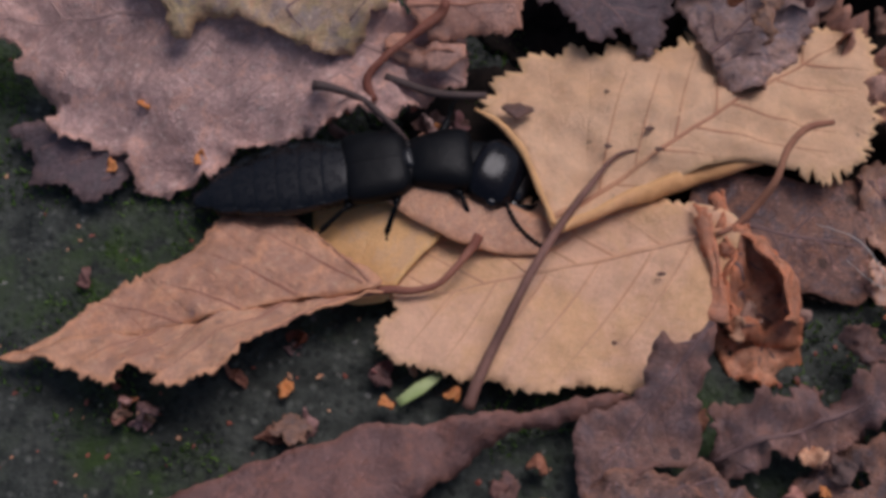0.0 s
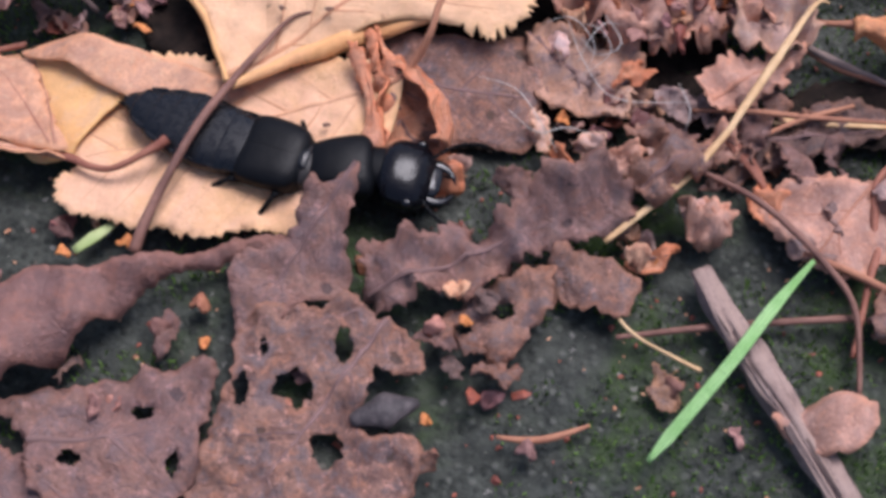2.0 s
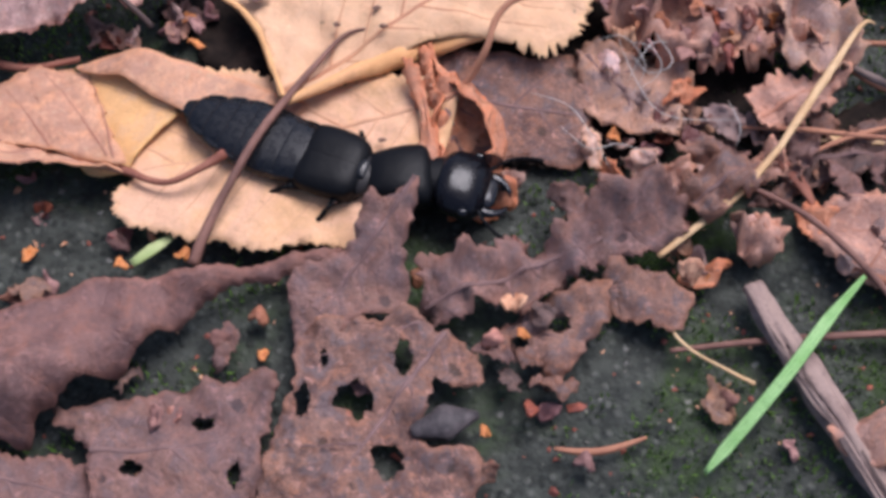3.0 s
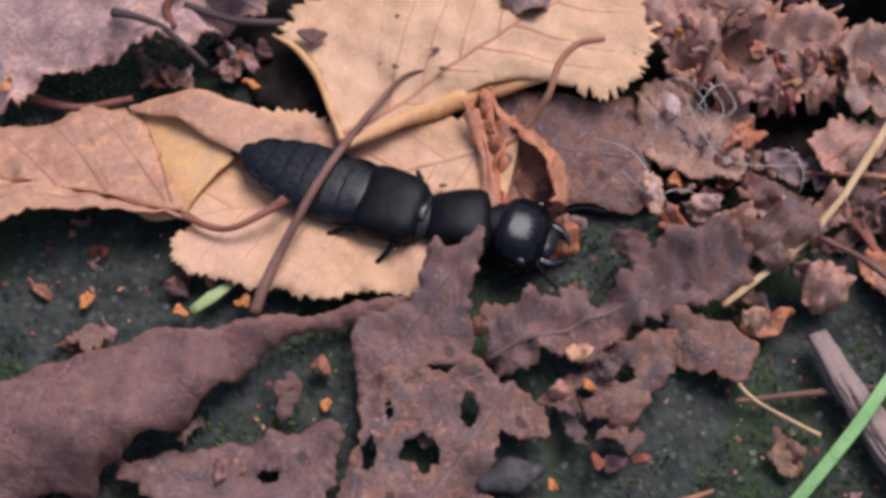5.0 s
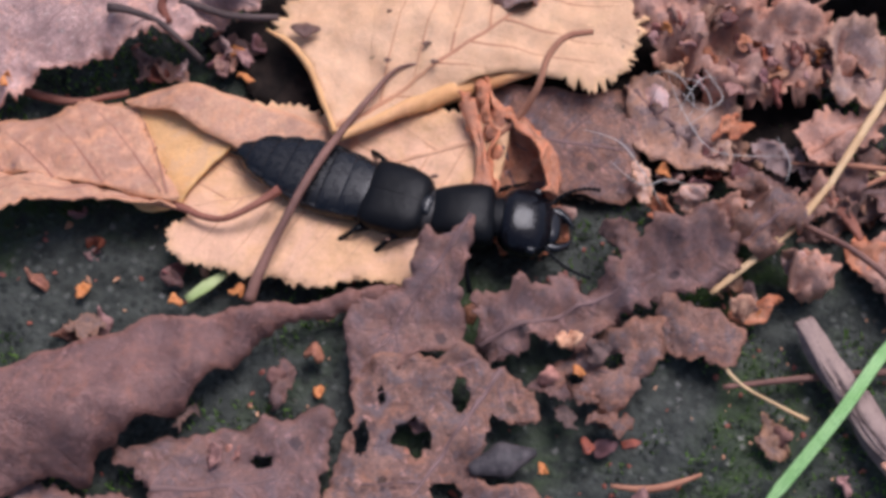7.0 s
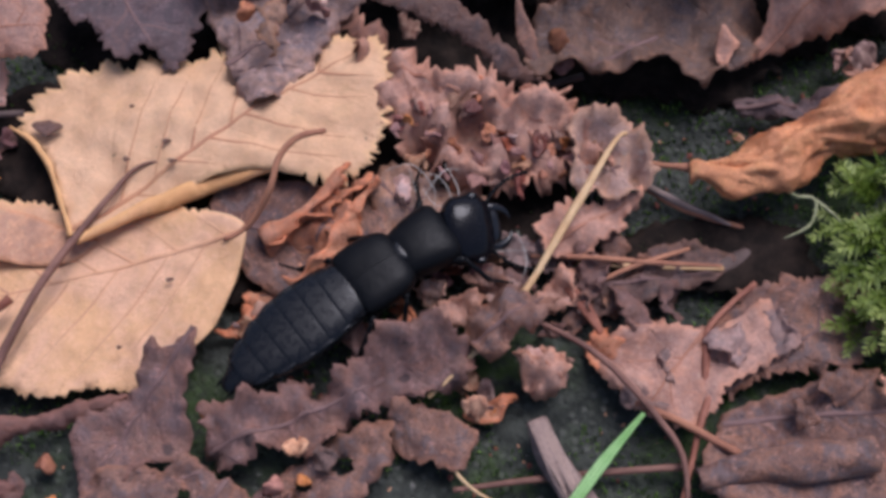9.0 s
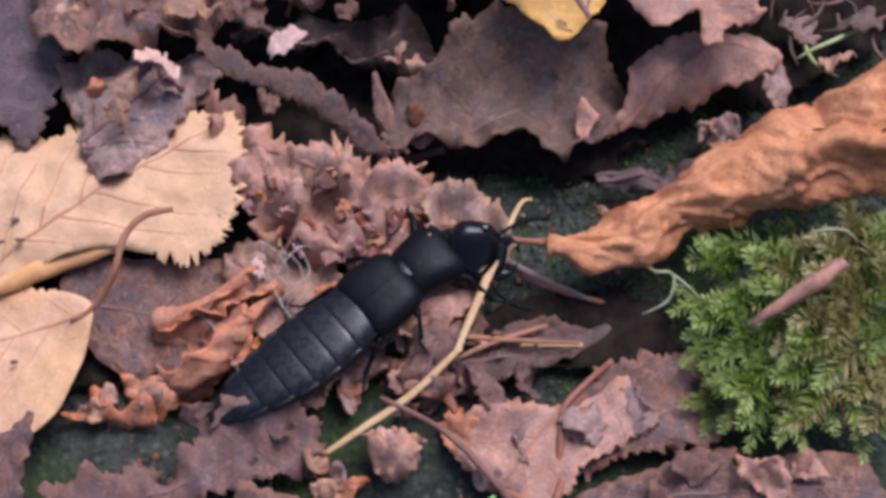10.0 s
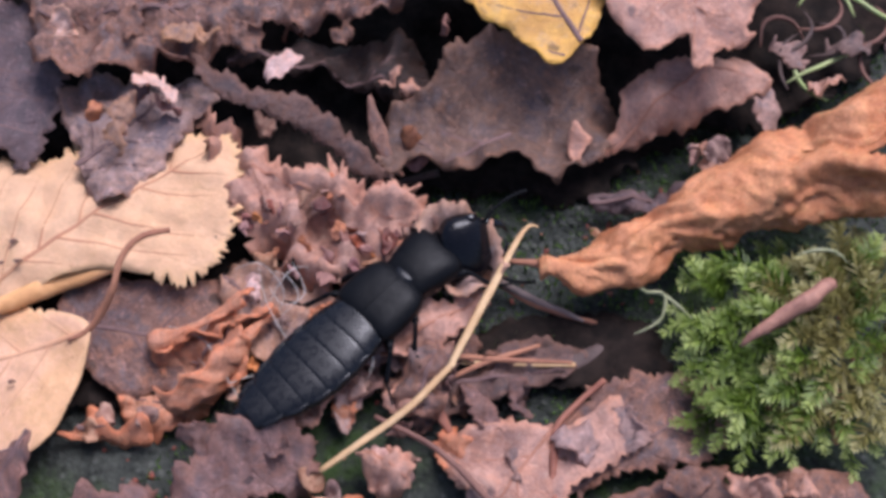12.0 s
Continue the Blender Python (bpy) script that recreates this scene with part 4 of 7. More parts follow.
leaf("birch_leaf", "large red-brown leaf with its margin bent down",
     ((-20.3, -11.7, 3.1),
     [(-17.7, -3.4, 1.1), (-13.8, -2.0, 1.2), (-9.5, -0.3, 1.4), (-5.6, 1.4, 1.5), (-1.6, 3.2, 1.5), (3.7, 3.7, 1.4), (9.4, 4.7, 0.8), (18.5, 6.6, 0.1), (15.9, 5.0, -0.5), (9.4, 3.3, -0.9), (5.3, 0.1, -1.1), (1.0, -4.0, -1.1), (-3.3, -6.7, -1.1), (-4.9, -8.9, -1.7), (-7.7, -8.6, -0.9), (-13.5, -10.5, -0.4), (-17.5, -8.0, 0.4)],
     [(-3.6, -1.7, 2.1), (2.4, 1.1, 1.9), (-9.4, -4.0, 2.4), (8.0, 3.5, 1.5), (4.2, -0.6, 2.1), (0.2, -4.3, 2.1), (-3.7, -6.6, 1.7)], [(-16.8, -6.3), (16.8, 6.3)]),
     "red_brown_leaf", seed=12, wrinkle=(0.65, 0.08), edge=("torn", 0.4), ribs=False, flutter=0.25)
leaf("birch_leaf", "dark purple-brown leaf with a raised tip",
     ((-0.9, -7.3, 3.8),
     [(1.0, 5.6, 2.2), (2.1, 4.5, 2.2), (4.7, 5.8, 3.2), (4.2, 3.0, 1.7), (3.7, 0.3, 0.2), (3.5, -3.2, -1.3), (0.4, -3.5, -1.8), (-2.6, -6.0, -2.2), (-4.3, -6.5, -2.2), (-5.2, -2.6, -1.8), (-4.8, -0.2, -0.8), (-2.2, 0.8, 0.2), (-0.5, 1.9, 1.0)],
     [], [(4.5, 5.9), (-4.5, -5.9)]),
     "purple_brown_leaf", seed=13, wrinkle=(0.5, 0.2), edge=("torn", 0.6))
torn = leaf("birch_leaf", "torn brown leaf with a serrated raised margin",
     ((12.7, -6.3, 3.5),
     [(-8.7, -0.7, -0.5), (-8.0, 0.0, 0.0), (-4.6, 0.4, 0.7), (-0.7, 1.8, 0.7), (-0.7, 0.2, 0.7), (1.9, 2.1, 1.7), (5.4, 4.4, 2.5), (8.1, 5.6, 2.5), (10.9, 5.1, 1.5), (11.8, 1.7, -0.5), (6.0, -0.1, -0.9), (2.0, -1.8, -1.3), (-0.7, -3.9, -1.7), (-2.8, -3.1, -1.5), (-4.6, -3.6, -1.5), (-6.5, -4.5, -1.5), (-8.3, -4.1, -1.3)],
     [(-1.4, -0.8, -1.3), (1.6, 0.2, -0.5), (7.7, 2.9, 1.0)], [(-10.2, -3.9), (10.2, 3.9)]),
     "purple_brown_leaf", seed=14, wrinkle=(0.8, 0.22), edge=("serrate", 0.65), step=0.5)
tri = leaf("leaf_fragment", "flat triangular piece of brown leaf with a pale stalk",
     ((21.1, -8.7, 2.0),
     [(-2.7, 2.4, 1.0), (0.2, 2.2, 0.5), (3.9, 0.3, -0.2), (2.2, -2.8, -0.8), (-0.8, -1.8, -0.6), (-2.7, -0.2, 0.0)],
     [], [(-3.7, 1.8), (3.7, -1.8)]),
     "brown_leaf", seed=15, wrinkle=(0.5, 0.25), edge=("torn", 0.8), ribs=False)
petiole(tri, [(23.1, -10.8, 1.5), (23.6, -11.8, 1.2), (24.9, -13.0, 1.0), (26.9, -14.2, 0.9), (29.3, -15.6, 0.9)], [0.16, 0.15, 0.14, 0.16, 0.2], "straw", "thin pale straw-coloured stalk")
leaf("leaf_fragment", "decayed brown leaf shred",
     ((13.6, -11.4, 1.4),
     [(-2.0, 1.3, 0.1), (1.6, 3.4, 0.6), (4.6, 3.4, 0.6), (4.2, -0.1, 0.1), (0.8, -3.5, -0.4), (-1.3, -2.6, -0.4), (-4.2, -2.2, -0.4), (-3.7, 0.0, -0.2)],
     [], [(-4.8, -2.8), (4.8, 2.8)]),
     "brown_leaf", seed=16, wrinkle=(0.6, 0.4), edge=("torn", 1.0), holes=((1.0, 0.5, 0.9, 0.7), (-2.0, -1.0, 0.7, 0.6)))
leaf("birch_leaf", "half-decayed brown leaf full of holes",
     ((1.9, -17.7, 2.1),
     [(-7.0, 5.6, -0.1), (-3.6, 7.0, 0.9), (-1.0, 6.3, 0.9), (1.1, 7.3, 0.9), (3.3, 5.8, 0.5), (6.3, 3.8, -0.1), (6.6, 1.1, -0.1), (4.5, 1.7, -0.1), (3.1, 0.1, 0.1), (2.2, -2.9, -0.1), (5.7, -3.6, -0.5), (6.1, -7.4, -0.5), (-0.8, -10.7, -0.5), (-9.6, -10.7, -0.5), (-9.1, -3.3, -0.1), (-7.4, 0.2, -0.1)],
     [], [(5.5, 7.9), (-5.5, -7.9)]),
     "brown_leaf", seed=17, wrinkle=(0.6, 0.3), edge=("torn", 0.8), step=0.5,
     holes=((0.8, 3.7, 0.7, 1.3), (-2.8, 0.3, 1.4, 1.3), (-6.6, 0.0, 0.6, 1.2), (-0.4, -4.2, 1.4, 1.3), (3.9, 0.3, 1.3, 1.5), (-5.2, 3.7, 0.3, 0.7)))
leaf("birch_leaf", "dark brown leaf lying flat on the ground",
     ((-14.2, -20.3, 1.6),
     [(-9.1, 2.2, 0.2), (-4.1, 3.0, 0.4), (-0.4, 4.1, 0.4), (6.6, 5.2, 0.0), (7.3, 3.1, -0.4), (6.4, -0.4, -0.4), (5.8, -4.7, -0.4), (-0.8, -8.0, -0.1), (-5.6, -3.9, -0.1), (-6.1, -0.6, 0.2)],
     [], [(-9.3, -1.3), (9.3, 1.3)]),
     "purple_brown_leaf", seed=18, wrinkle=(0.6, 0.25), edge=("torn", 1.0), holes=((2.0, 1.5, 0.9, 0.5), (-3.0, -2.0, 0.8, 0.5), (4.5, -2.5, 0.6, 0.9)))
leaf("birch_leaf", "faded mauve leaf flat on the ground",
     ((-24.5, -23.6, 1.1),
     [(-6.3, 3.4, -0.1), (-1.1, 2.2, 0.1), (1.8, 2.5, 0.1), (4.3, 0.4, -0.1), (6.5, -3.8, -0.1), (-5.1, -4.6, -0.1)],
     [], [(-7.4, 1.8), (7.4, -1.8)]),
     "purple_brown_leaf", seed=19, wrinkle=(0.3, 0.25), edge=("serrate", 0.5))
leaf("leaf_fragment", "scrap of tan-brown leaf beside a stick",
     ((38.0, -20.5, 2.5),
     [(-4.2, 0.5, -0.1), (-1.2, 1.6, 0.7), (2.7, 1.9, 0.7), (3.2, -0.1, -0.3), (1.1, -2.2, -0.7), (-1.7, -1.7, -0.5)],
     [], [(-4.2, -0.2), (4.2, 0.2)]),
     "pinkish_leaf", seed=20, wrinkle=(0.6, 0.25), edge=("torn", 0.5), ribs=False)
rl = leaf("birch_leaf", "pinkish-tan leaf with a red stem",
     ((43.6, -2.7, 1.9),
     [(0.0, 2.1, 0.5), (-2.7, 2.6, 0.5), (-7.0, 2.4, 0.1), (-8.7, -0.7, -0.4), (-6.1, -3.5, -0.4), (-3.1, -5.6, -0.4), (-0.5, -5.0, 0.1), (1.9, -2.5, 0.1), (6.1, -0.3, 0.1), (8.8, 1.6, -0.3), (8.4, 4.5, -0.3), (3.3, 4.0, 0.1)],
     [], [(1.9, 3.8), (-5.2, -4.3)]),
     "pinkish_leaf", seed=21, wrinkle=(0.5, 0.2), edge=("serrate", 0.5))
petiole(rl, [(47.9, 2.9, 3.4), (45.7, 1.2, 3.0), (43.8, -0.8, 2.9), (43.4, -3.5, 2.5), (43.1, -6.1, 2.2)], [0.25, 0.25, 0.3, 0.34, 0.15], "red_stalk", "reddish-tan stem")
leaf("birch_leaf", "brown leaf with a rolled front edge",
     ((56.4, -8.6, 2.6),
     [(-12.5, 0.1, 0.0), (-8.0, 2.3, 0.4), (0.0, 4.1, 0.6), (0.6, 2.9, 0.2), (8.7, 3.3, 0.4), (12.6, -0.5, -0.1), (10.9, -6.4, -0.6), (-12.0, -5.9, -0.6)],
     [], [(-15.2, -0.1), (15.2, 0.1)]),
     "brown_leaf", seed=22, wrinkle=(0.4, 0.2), edge=("torn", 0.5))
leaf("birch_leaf", "large brown leaf hollowed like a scoop, with a jagged front edge",
     ((40.1, 24.6, 6.8),
     [(-9.2, -3.3, -1.4), (-7.2, -2.7, -1.0), (-4.7, -2.7, -0.8), (-2.9, -3.0, -0.8), (-0.7, -2.8, -0.8), (2.2, -2.4, -1.0), (3.9, -3.8, -1.4), (5.1, -4.1, -1.6), (6.5, -3.2, -1.4), (9.8, -1.5, -1.8), (10.7, 2.4, -0.6), (8.9, 4.2, 2.0), (6.8, 5.8, 3.5), (-0.4, 6.7, 4.5), (-4.0, 5.4, 3.5), (-5.5, 3.6, 1.0), (-8.5, 2.6, -0.5), (-10.0, -0.5, -1.0)],
     [(-3.5, -0.1, -1.7), (0.2, 0.7, -1.8), (4.9, -0.2, -1.9), (-2.3, 2.8, -0.6), (3.2, 3.1, -0.6), (0.3, 5.2, 1.6), (6.8, 3.5, 0.6)], [(0.6, -0.2), (-8.0, -3.2)]),
     "back_leaf", seed=23, wrinkle=(0.6, 0.12), edge=("torn", 0.75), step=0.5, flutter=1.1)
leaf("birch_leaf", "brown leaf in a hollow, its shade put into the colour",
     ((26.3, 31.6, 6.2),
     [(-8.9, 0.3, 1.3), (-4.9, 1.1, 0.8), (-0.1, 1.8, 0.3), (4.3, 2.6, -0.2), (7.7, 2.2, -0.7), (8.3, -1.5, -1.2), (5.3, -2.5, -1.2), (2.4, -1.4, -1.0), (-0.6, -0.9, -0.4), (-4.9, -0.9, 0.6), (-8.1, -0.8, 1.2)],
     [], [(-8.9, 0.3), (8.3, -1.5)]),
     "shade_dark_leaf", seed=71, wrinkle=(0.9, 0.2), edge=("torn", 0.8))
leaf("leaf_fragment", "pale upright splinter of leaf on the rim of a hollow leaf",
     ((47.2, 23.2, 6.2),
     [(-0.3, 1.7, 1.4), (0.4, 0.9, 0.4), (1.2, 0.6, -0.2), (0.4, -0.5, -0.4), (-0.0, -1.4, -0.6), (-0.7, -1.2, -0.6), (-0.9, 0.2, -0.2)],
     [], [(-0.3, 1.7), (0.4, -0.5)]),
     "pinkish_leaf", seed=69, wrinkle=(0.3, 0.3), edge=("torn", 0.3), ribs=False, step=0.4)
leaf("leaf_fragment", "narrow pointed scrap of brown leaf standing in the litter",
     ((30.6, 24.1, 6.1),
     [(-0.9, 3.5, 1.9), (-0.2, 2.1, 1.1), (0.4, 0.3, 0.3), (0.9, -1.6, -0.5), (1.6, -2.8, -1.3), (0.5, -2.1, -1.3), (-0.7, -0.7, -0.5), (-1.2, 1.3, 0.5)],
     [], [(-0.9, 3.5), (1.6, -2.8)]),
     "brown_leaf", seed=70, wrinkle=(0.3, 0.3), edge=("torn", 0.3), ribs=False, step=0.4)
leaf("birch_leaf", "pale brown leaf end rolled down at its front edge",
     ((56.0, 27.3, 6.0),
     [(-6.1, -4.0, -1.4), (-2.5, -2.9, -1.2), (2.0, -1.2, -0.8), (5.4, -0.2, -0.4), (7.9, 1.1, 0.0), (8.5, 3.8, 0.6), (4.6, 3.9, 1.0), (0.8, 3.4, 1.2), (-2.3, 2.4, 1.2), (-4.7, 0.4, 1.0), (-5.3, -1.9, 0.0), (-8.1, -4.5, -1.2)],
     [(-1.9, -1.1, 1.2), (2.6, 0.4, 1.4)], [(-6.1, -4.0), (4.6, 3.9)]),
     "pinkish_leaf", seed=68, wrinkle=(0.5, 0.18), edge=("torn", 0.6))
leaf("birch_leaf", "purple-brown leaf edge standing over a dark hollow",
     ((23.6, 25.5, 7.8),
     [(-8.9, 5.1, 2.7), (-6.8, 4.1, 2.4), (-5.4, 3.2, 2.0), (-3.5, 2.0, 1.6), (-0.5, 1.7, 0.8), (1.6, 0.8, 0.4), (3.2, -0.3, -0.4), (4.9, -1.5, -1.2), (6.5, -3.4, -1.6), (7.5, -4.2, -2.2), (6.9, -4.6, -2.8), (4.6, -3.8, -2.4), (2.9, -2.3, -1.6), (-0.8, -0.5, -0.2), (-4.4, 0.8, 1.2), (-7.5, 2.4, 2.1)],
     [], [(-8.9, 5.1), (6.5, -3.4)]),
     "dark_brown_leaf", seed=24, wrinkle=(0.35, 0.2), edge=("serrate", 0.4))
leaf("birch_leaf", "golden-yellow leaf tip overhanging brown leaves",
     ((42.5, 37.4, 13.1),
     [(-18.9, 20.2, 1.9), (-13.0, 6.9, 0.9), (-4.3, -4.6, -0.1), (-0.6, -6.9, -0.7), (0.9, -8.6, -1.1), (2.0, -9.8, -1.5), (3.9, -9.3, -1.5), (5.3, -7.7, -0.7), (6.9, -4.8, -0.1), (11.0, 5.9, 0.9), (7.1, 19.0, 1.9)],
     [], [(9.3, -16.1), (-9.3, 16.1)]),
     "golden_leaf", seed=25, wrinkle=(0.3, 0.2), edge=("torn", 0.3))
leaf("leaf_fragment", "pale pinkish-brown ragged leaf overhanging brown leaves",
     ((56.7, 34.2, 13.6),
     [(-9.3, 20.1, 2.4), (-8.7, 5.9, 1.0), (-7.1, -2.0, 0.0), (-5.3, -5.0, -0.6), (-3.7, -6.5, -1.0), (-0.6, -5.1, -1.0), (-0.7, -8.2, -1.4), (0.7, -8.3, -1.4), (1.6, -6.6, -1.0), (4.8, -5.4, -0.6), (4.7, -3.5, -0.2), (11.5, 5.1, 0.9), (12.2, 19.1, 2.4)],
     [], [(1.8, 15.0), (-1.8, -15.0)]),
     "pinkish_leaf", seed=26, wrinkle=(0.5, 0.3), edge=("torn", 0.5))
leaf("birch_leaf", "dark brown shrivelled leaf at the back of the litter",
     ((16.1, 35.5, 10.5),
     [(-18.7, 15.7, 1.5), (-14.8, -1.9, -1.0), (-14.1, -5.8, -1.5), (-9.3, -6.3, -1.5), (-6.0, -5.3, -1.5), (-0.7, -4.6, -1.0), (4.5, -3.1, -0.5), (9.3, -2.3, -0.1), (15.1, -1.5, 0.7), (19.0, 2.4, 1.5), (15.4, 12.4, 3.5)],
     [], [(-20.6, -1.4), (20.6, 1.4)]),
     "brown_leaf", seed=27, wrinkle=(1.1, 0.3), edge=("torn", 0.8))
leaf("birch_leaf", "dark purple lobed leaf hanging over a yellow leaf",
     ((-2.8, 27.9, 6.6),
     [(-7.5, 10.8, 0.8), (5.8, 8.9, 0.3), (6.0, 1.4, -0.0), (4.5, -2.9, -0.2), (3.2, -5.7, -0.2), (1.2, -3.6, -0.2), (-0.1, -4.6, -0.2), (-2.1, -4.1, -0.2), (-3.9, -0.9, -0.2), (-6.8, 1.1, 0.3)],
     [], [(-4.2, 7.7), (4.2, -7.7)]),
     "grey_mauve_leaf", seed=28, wrinkle=(0.4, 0.2), edge=("serrate", 0.5))
leaf("leaf_fragment", "grey-brown crumbling leaf lying on a yellow leaf",
     ((9.3, 26.3, 6.4),
     [(-6.5, 3.1, 0.2), (-4.8, 5.3, 0.2), (-0.4, 5.1, 0.2), (6.4, 5.3, -0.3), (7.0, 2.4, -0.3), (4.5, -1.0, -0.2), (3.0, -4.1, 0.0), (-1.4, -7.7, 0.2), (-3.1, -6.5, 0.2), (-4.7, -2.0, 0.2)],
     [], [(-5.4, -5.6), (5.4, 5.6)]),
     "ash_leaf", seed=29, wrinkle=(0.7, 0.4), edge=("torn", 0.7))
leaf("birch_leaf", "crumpled pink-brown leaf covered with litter",
     ((27.4, 18.4, 3.7),
     [(-12.7, 9.3, 1.3), (-8.3, 5.8, 0.9), (-4.4, 2.9, 0.8), (-0.4, 3.4, 0.9), (2.2, 0.3, 0.7), (5.1, 1.2, 0.9), (6.9, -1.0, 0.3), (10.2, -1.6, 0.1), (12.7, -3.7, -1.1), (8.6, -4.9, -1.5), (3.0, -6.7, -1.5), (-3.6, -5.5, -1.3), (-8.3, -2.5, -0.7), (-10.6, 2.6, 0.9)],
     [], [(-12.5, 5.1), (12.5, -5.1)]),
     "pinkish_leaf", seed=30, wrinkle=(1.3, 0.25), edge=("serrate", 1.2), step=0.5)
leaf("leaf_fragment", "brown matted leaf litter",
     ((22.0, 9.7, 2.2),
     [(-4.9, 4.1, 0.3), (-0.2, 4.9, 0.8), (3.8, 2.1, 0.8), (5.0, -1.6, -0.2), (2.4, -4.3, -0.2), (-2.1, -3.5, -0.7), (-4.3, -1.9, -0.6)],
     [], [(-5.0, 3.6), (5.0, -3.6)]),
     "grey_litter", seed=31, wrinkle=(0.8, 0.4), edge=("torn", 0.8))
leaf("leaf_fragment", "brown leaf shred half under litter",
     ((39.2, 4.4, 1.5),
     [(-7.2, 1.9, 0.0), (-2.6, -0.2, 0.1), (2.2, 2.7, -0.1), (7.7, 1.6, -0.1), (4.7, -0.9, 0.1), (0.1, -2.2, 0.0), (-4.5, -2.9, -0.3)],
     [], [(-7.7, -0.8), (7.7, 0.8)]),
     "dark_brown_leaf", seed=32, wrinkle=(0.6, 0.35), edge=("torn", 0.8))
leaf("leaf_fragment", "curled brown leaf at the edge of the moss",
     ((53.9, 19.7, 2.1),
     [(-5.5, 0.4, -0.1), (0.3, 0.9, 0.3), (4.6, 1.5, 0.9), (5.4, -0.9, 0.3), (-0.3, -1.4, -0.5), (-4.6, -0.7, -0.7)],
     [], [(-6.6, -0.2), (6.6, 0.2)]),
     "grey_mauve_leaf", seed=33, wrinkle=(0.5, 0.3), edge=("torn", 0.6))
roll = rolled_leaf("rolled_leaf", "shrivelled orange-brown leaf rolled into a wrinkled tube, with holes",
     [(43.3, 12.7, 4.6), (44.7, 12.6, 4.8), (47.4, 12.2, 5.0), (50.5, 12.9, 5.2), (54.0, 14.6, 5.8), (58.0, 16.4, 6.6), (62.4, 17.8, 7.6), (66.8, 18.5, 8.6), (71.4, 19.8, 9.6), (76.0, 21.6, 10.4)], "orange_leaf",
     radii=[0.5, 1.6, 2.3, 1.9, 2.9, 2.5, 3.7, 3.6, 4.6, 4.4, 5.0], start=[-30, -60, -20, -70, -30, -60, -45], sweep=[200, 250, 215, 265, 225, 270, 280], wrinkle=0.7, nv=60, step=0.32, seed=4, jag=0.9, twist=25.0,
     holes=((24.0, 2.2, 0.8, 1.1), (28.5, -2.0, 0.9, 0.8)))
petiole(roll, [(44.1, 12.4, 5.0), (42.8, 12.9, 4.6), (41.2, 13.3, 4.2), (39.6, 13.9, 3.8)], [0.5, 0.3, 0.22, 0.3], "tan_stalk", "thin brown stem")
curl = leaf("curled_leaf", "red-brown crumpled leaf curled into a pocket",
     ((7.8, 3.3, 2.9),
     [(-4.3, 6.4, 0.9), (-3.2, 4.9, 0.7), (-1.7, 4.4, 0.7), (0.5, 4.6, -0.3), (2.2, 3.3, -0.6), (3.1, 0.0, -0.9), (3.7, -3.3, -1.2), (3.1, -5.5, -1.6), (1.4, -6.6, -1.8), (-0.9, -6.2, -1.8), (-2.2, -4.3, -1.6), (-2.9, -0.7, -1.0), (-3.7, 3.1, -0.4)],
     [(-1.6, 1.3, 0.2), (0.7, -1.1, -1.6), (1.2, -4.2, -2.0)], [(-3.0, 6.3), (3.0, -6.3)]),
     "rust_leaf", seed=8, wrinkle=(0.8, 0.36), edge=("torn", 0.9), step=0.36)
base = np.array(curl.matrix_basis.translation) / MM
v, f, lf = scroll(np.array([(5.4, 10.9, 4.3), (6.3, 8.2, 4.0), (7.4, 5.2, 3.6), (8.1, 2.6, 3.1), (8.3, 0.4, 2.7)]) - base, [0.35, 1.0, 2.1, 2.8, 2.3], [100, 110, 118, 120, 112], [340, 320, 285, 262, 250], seed=6, wrinkle=0.55, nv=46, step=0.26, jag=1.3)
part("curled_edge", mesh_of("curled_edge", v, f, "rust_leaf", lf=lf), curl, "margin curled into a hollow pocket")
v, f, lf = scroll(np.array([(4.2, 8.6, 5.0), (4.7, 6.4, 4.6), (5.2, 3.6, 4.0), (5.0, 0.6, 3.0)]) - base, [0.3, 0.8, 1.0, 0.7], [-20, -30, -30], [190, 200, 190], seed=16, wrinkle=0.5, nv=20, step=0.3, jag=0.8)
part("folded_ridge", mesh_of("folded_ridge", v, f, "rust_leaf", lf=lf), curl, "sharply folded ridge")
rolled_leaf("curled_leaf", "brown leaf edge rolled into a thin tube",
     [(42.0, -12.7, 2.2), (46.0, -11.9, 2.4), (50.4, -11.7, 2.6), (55.7, -11.1, 2.6)], "brown_leaf",
     radii=[0.7, 1.3, 1.5, 1.4], start=[-60, -60, -60], sweep=[280, 290, 280], wrinkle=0.2, seed=9)
rolled_leaf("curled_leaf", "small reddish-brown curl of leaf in the moss",
     [(65.5, 0.7, 5.5), (65.8, -0.9, 5.0), (65.3, -3.3, 4.0)], "rust_leaf",
     radii=[0.12, 0.9, 0.8, 0.5, 0.15], start=[-40, -40, -40], sweep=[260, 270, 250], wrinkle=0.2, seed=10, nv=18)

clump = leaf("leaf_fragment", "crumpled brown piece of decayed leaf over a straw",
     ((27.8, -0.3, 4.4),
     [(-3.2, 0.0, 0.0), (-2.3, 2.2, 0.4), (0.1, 2.6, 0.6), (2.2, 1.9, 0.4), (4.3, 1.9, 0.0), (3.1, 0.4, 0.2), (0.5, -1.2, 0.6), (-0.2, -3.1, -0.4), (-1.8, -3.0, -1.0), (-3.0, -2.0, -0.8)],
     [], [(-3.7, -2.4), (3.7, 2.4)]),
     "brown_leaf", seed=61, wrinkle=(0.9, 0.4), edge=("torn", 0.6), step=0.45)
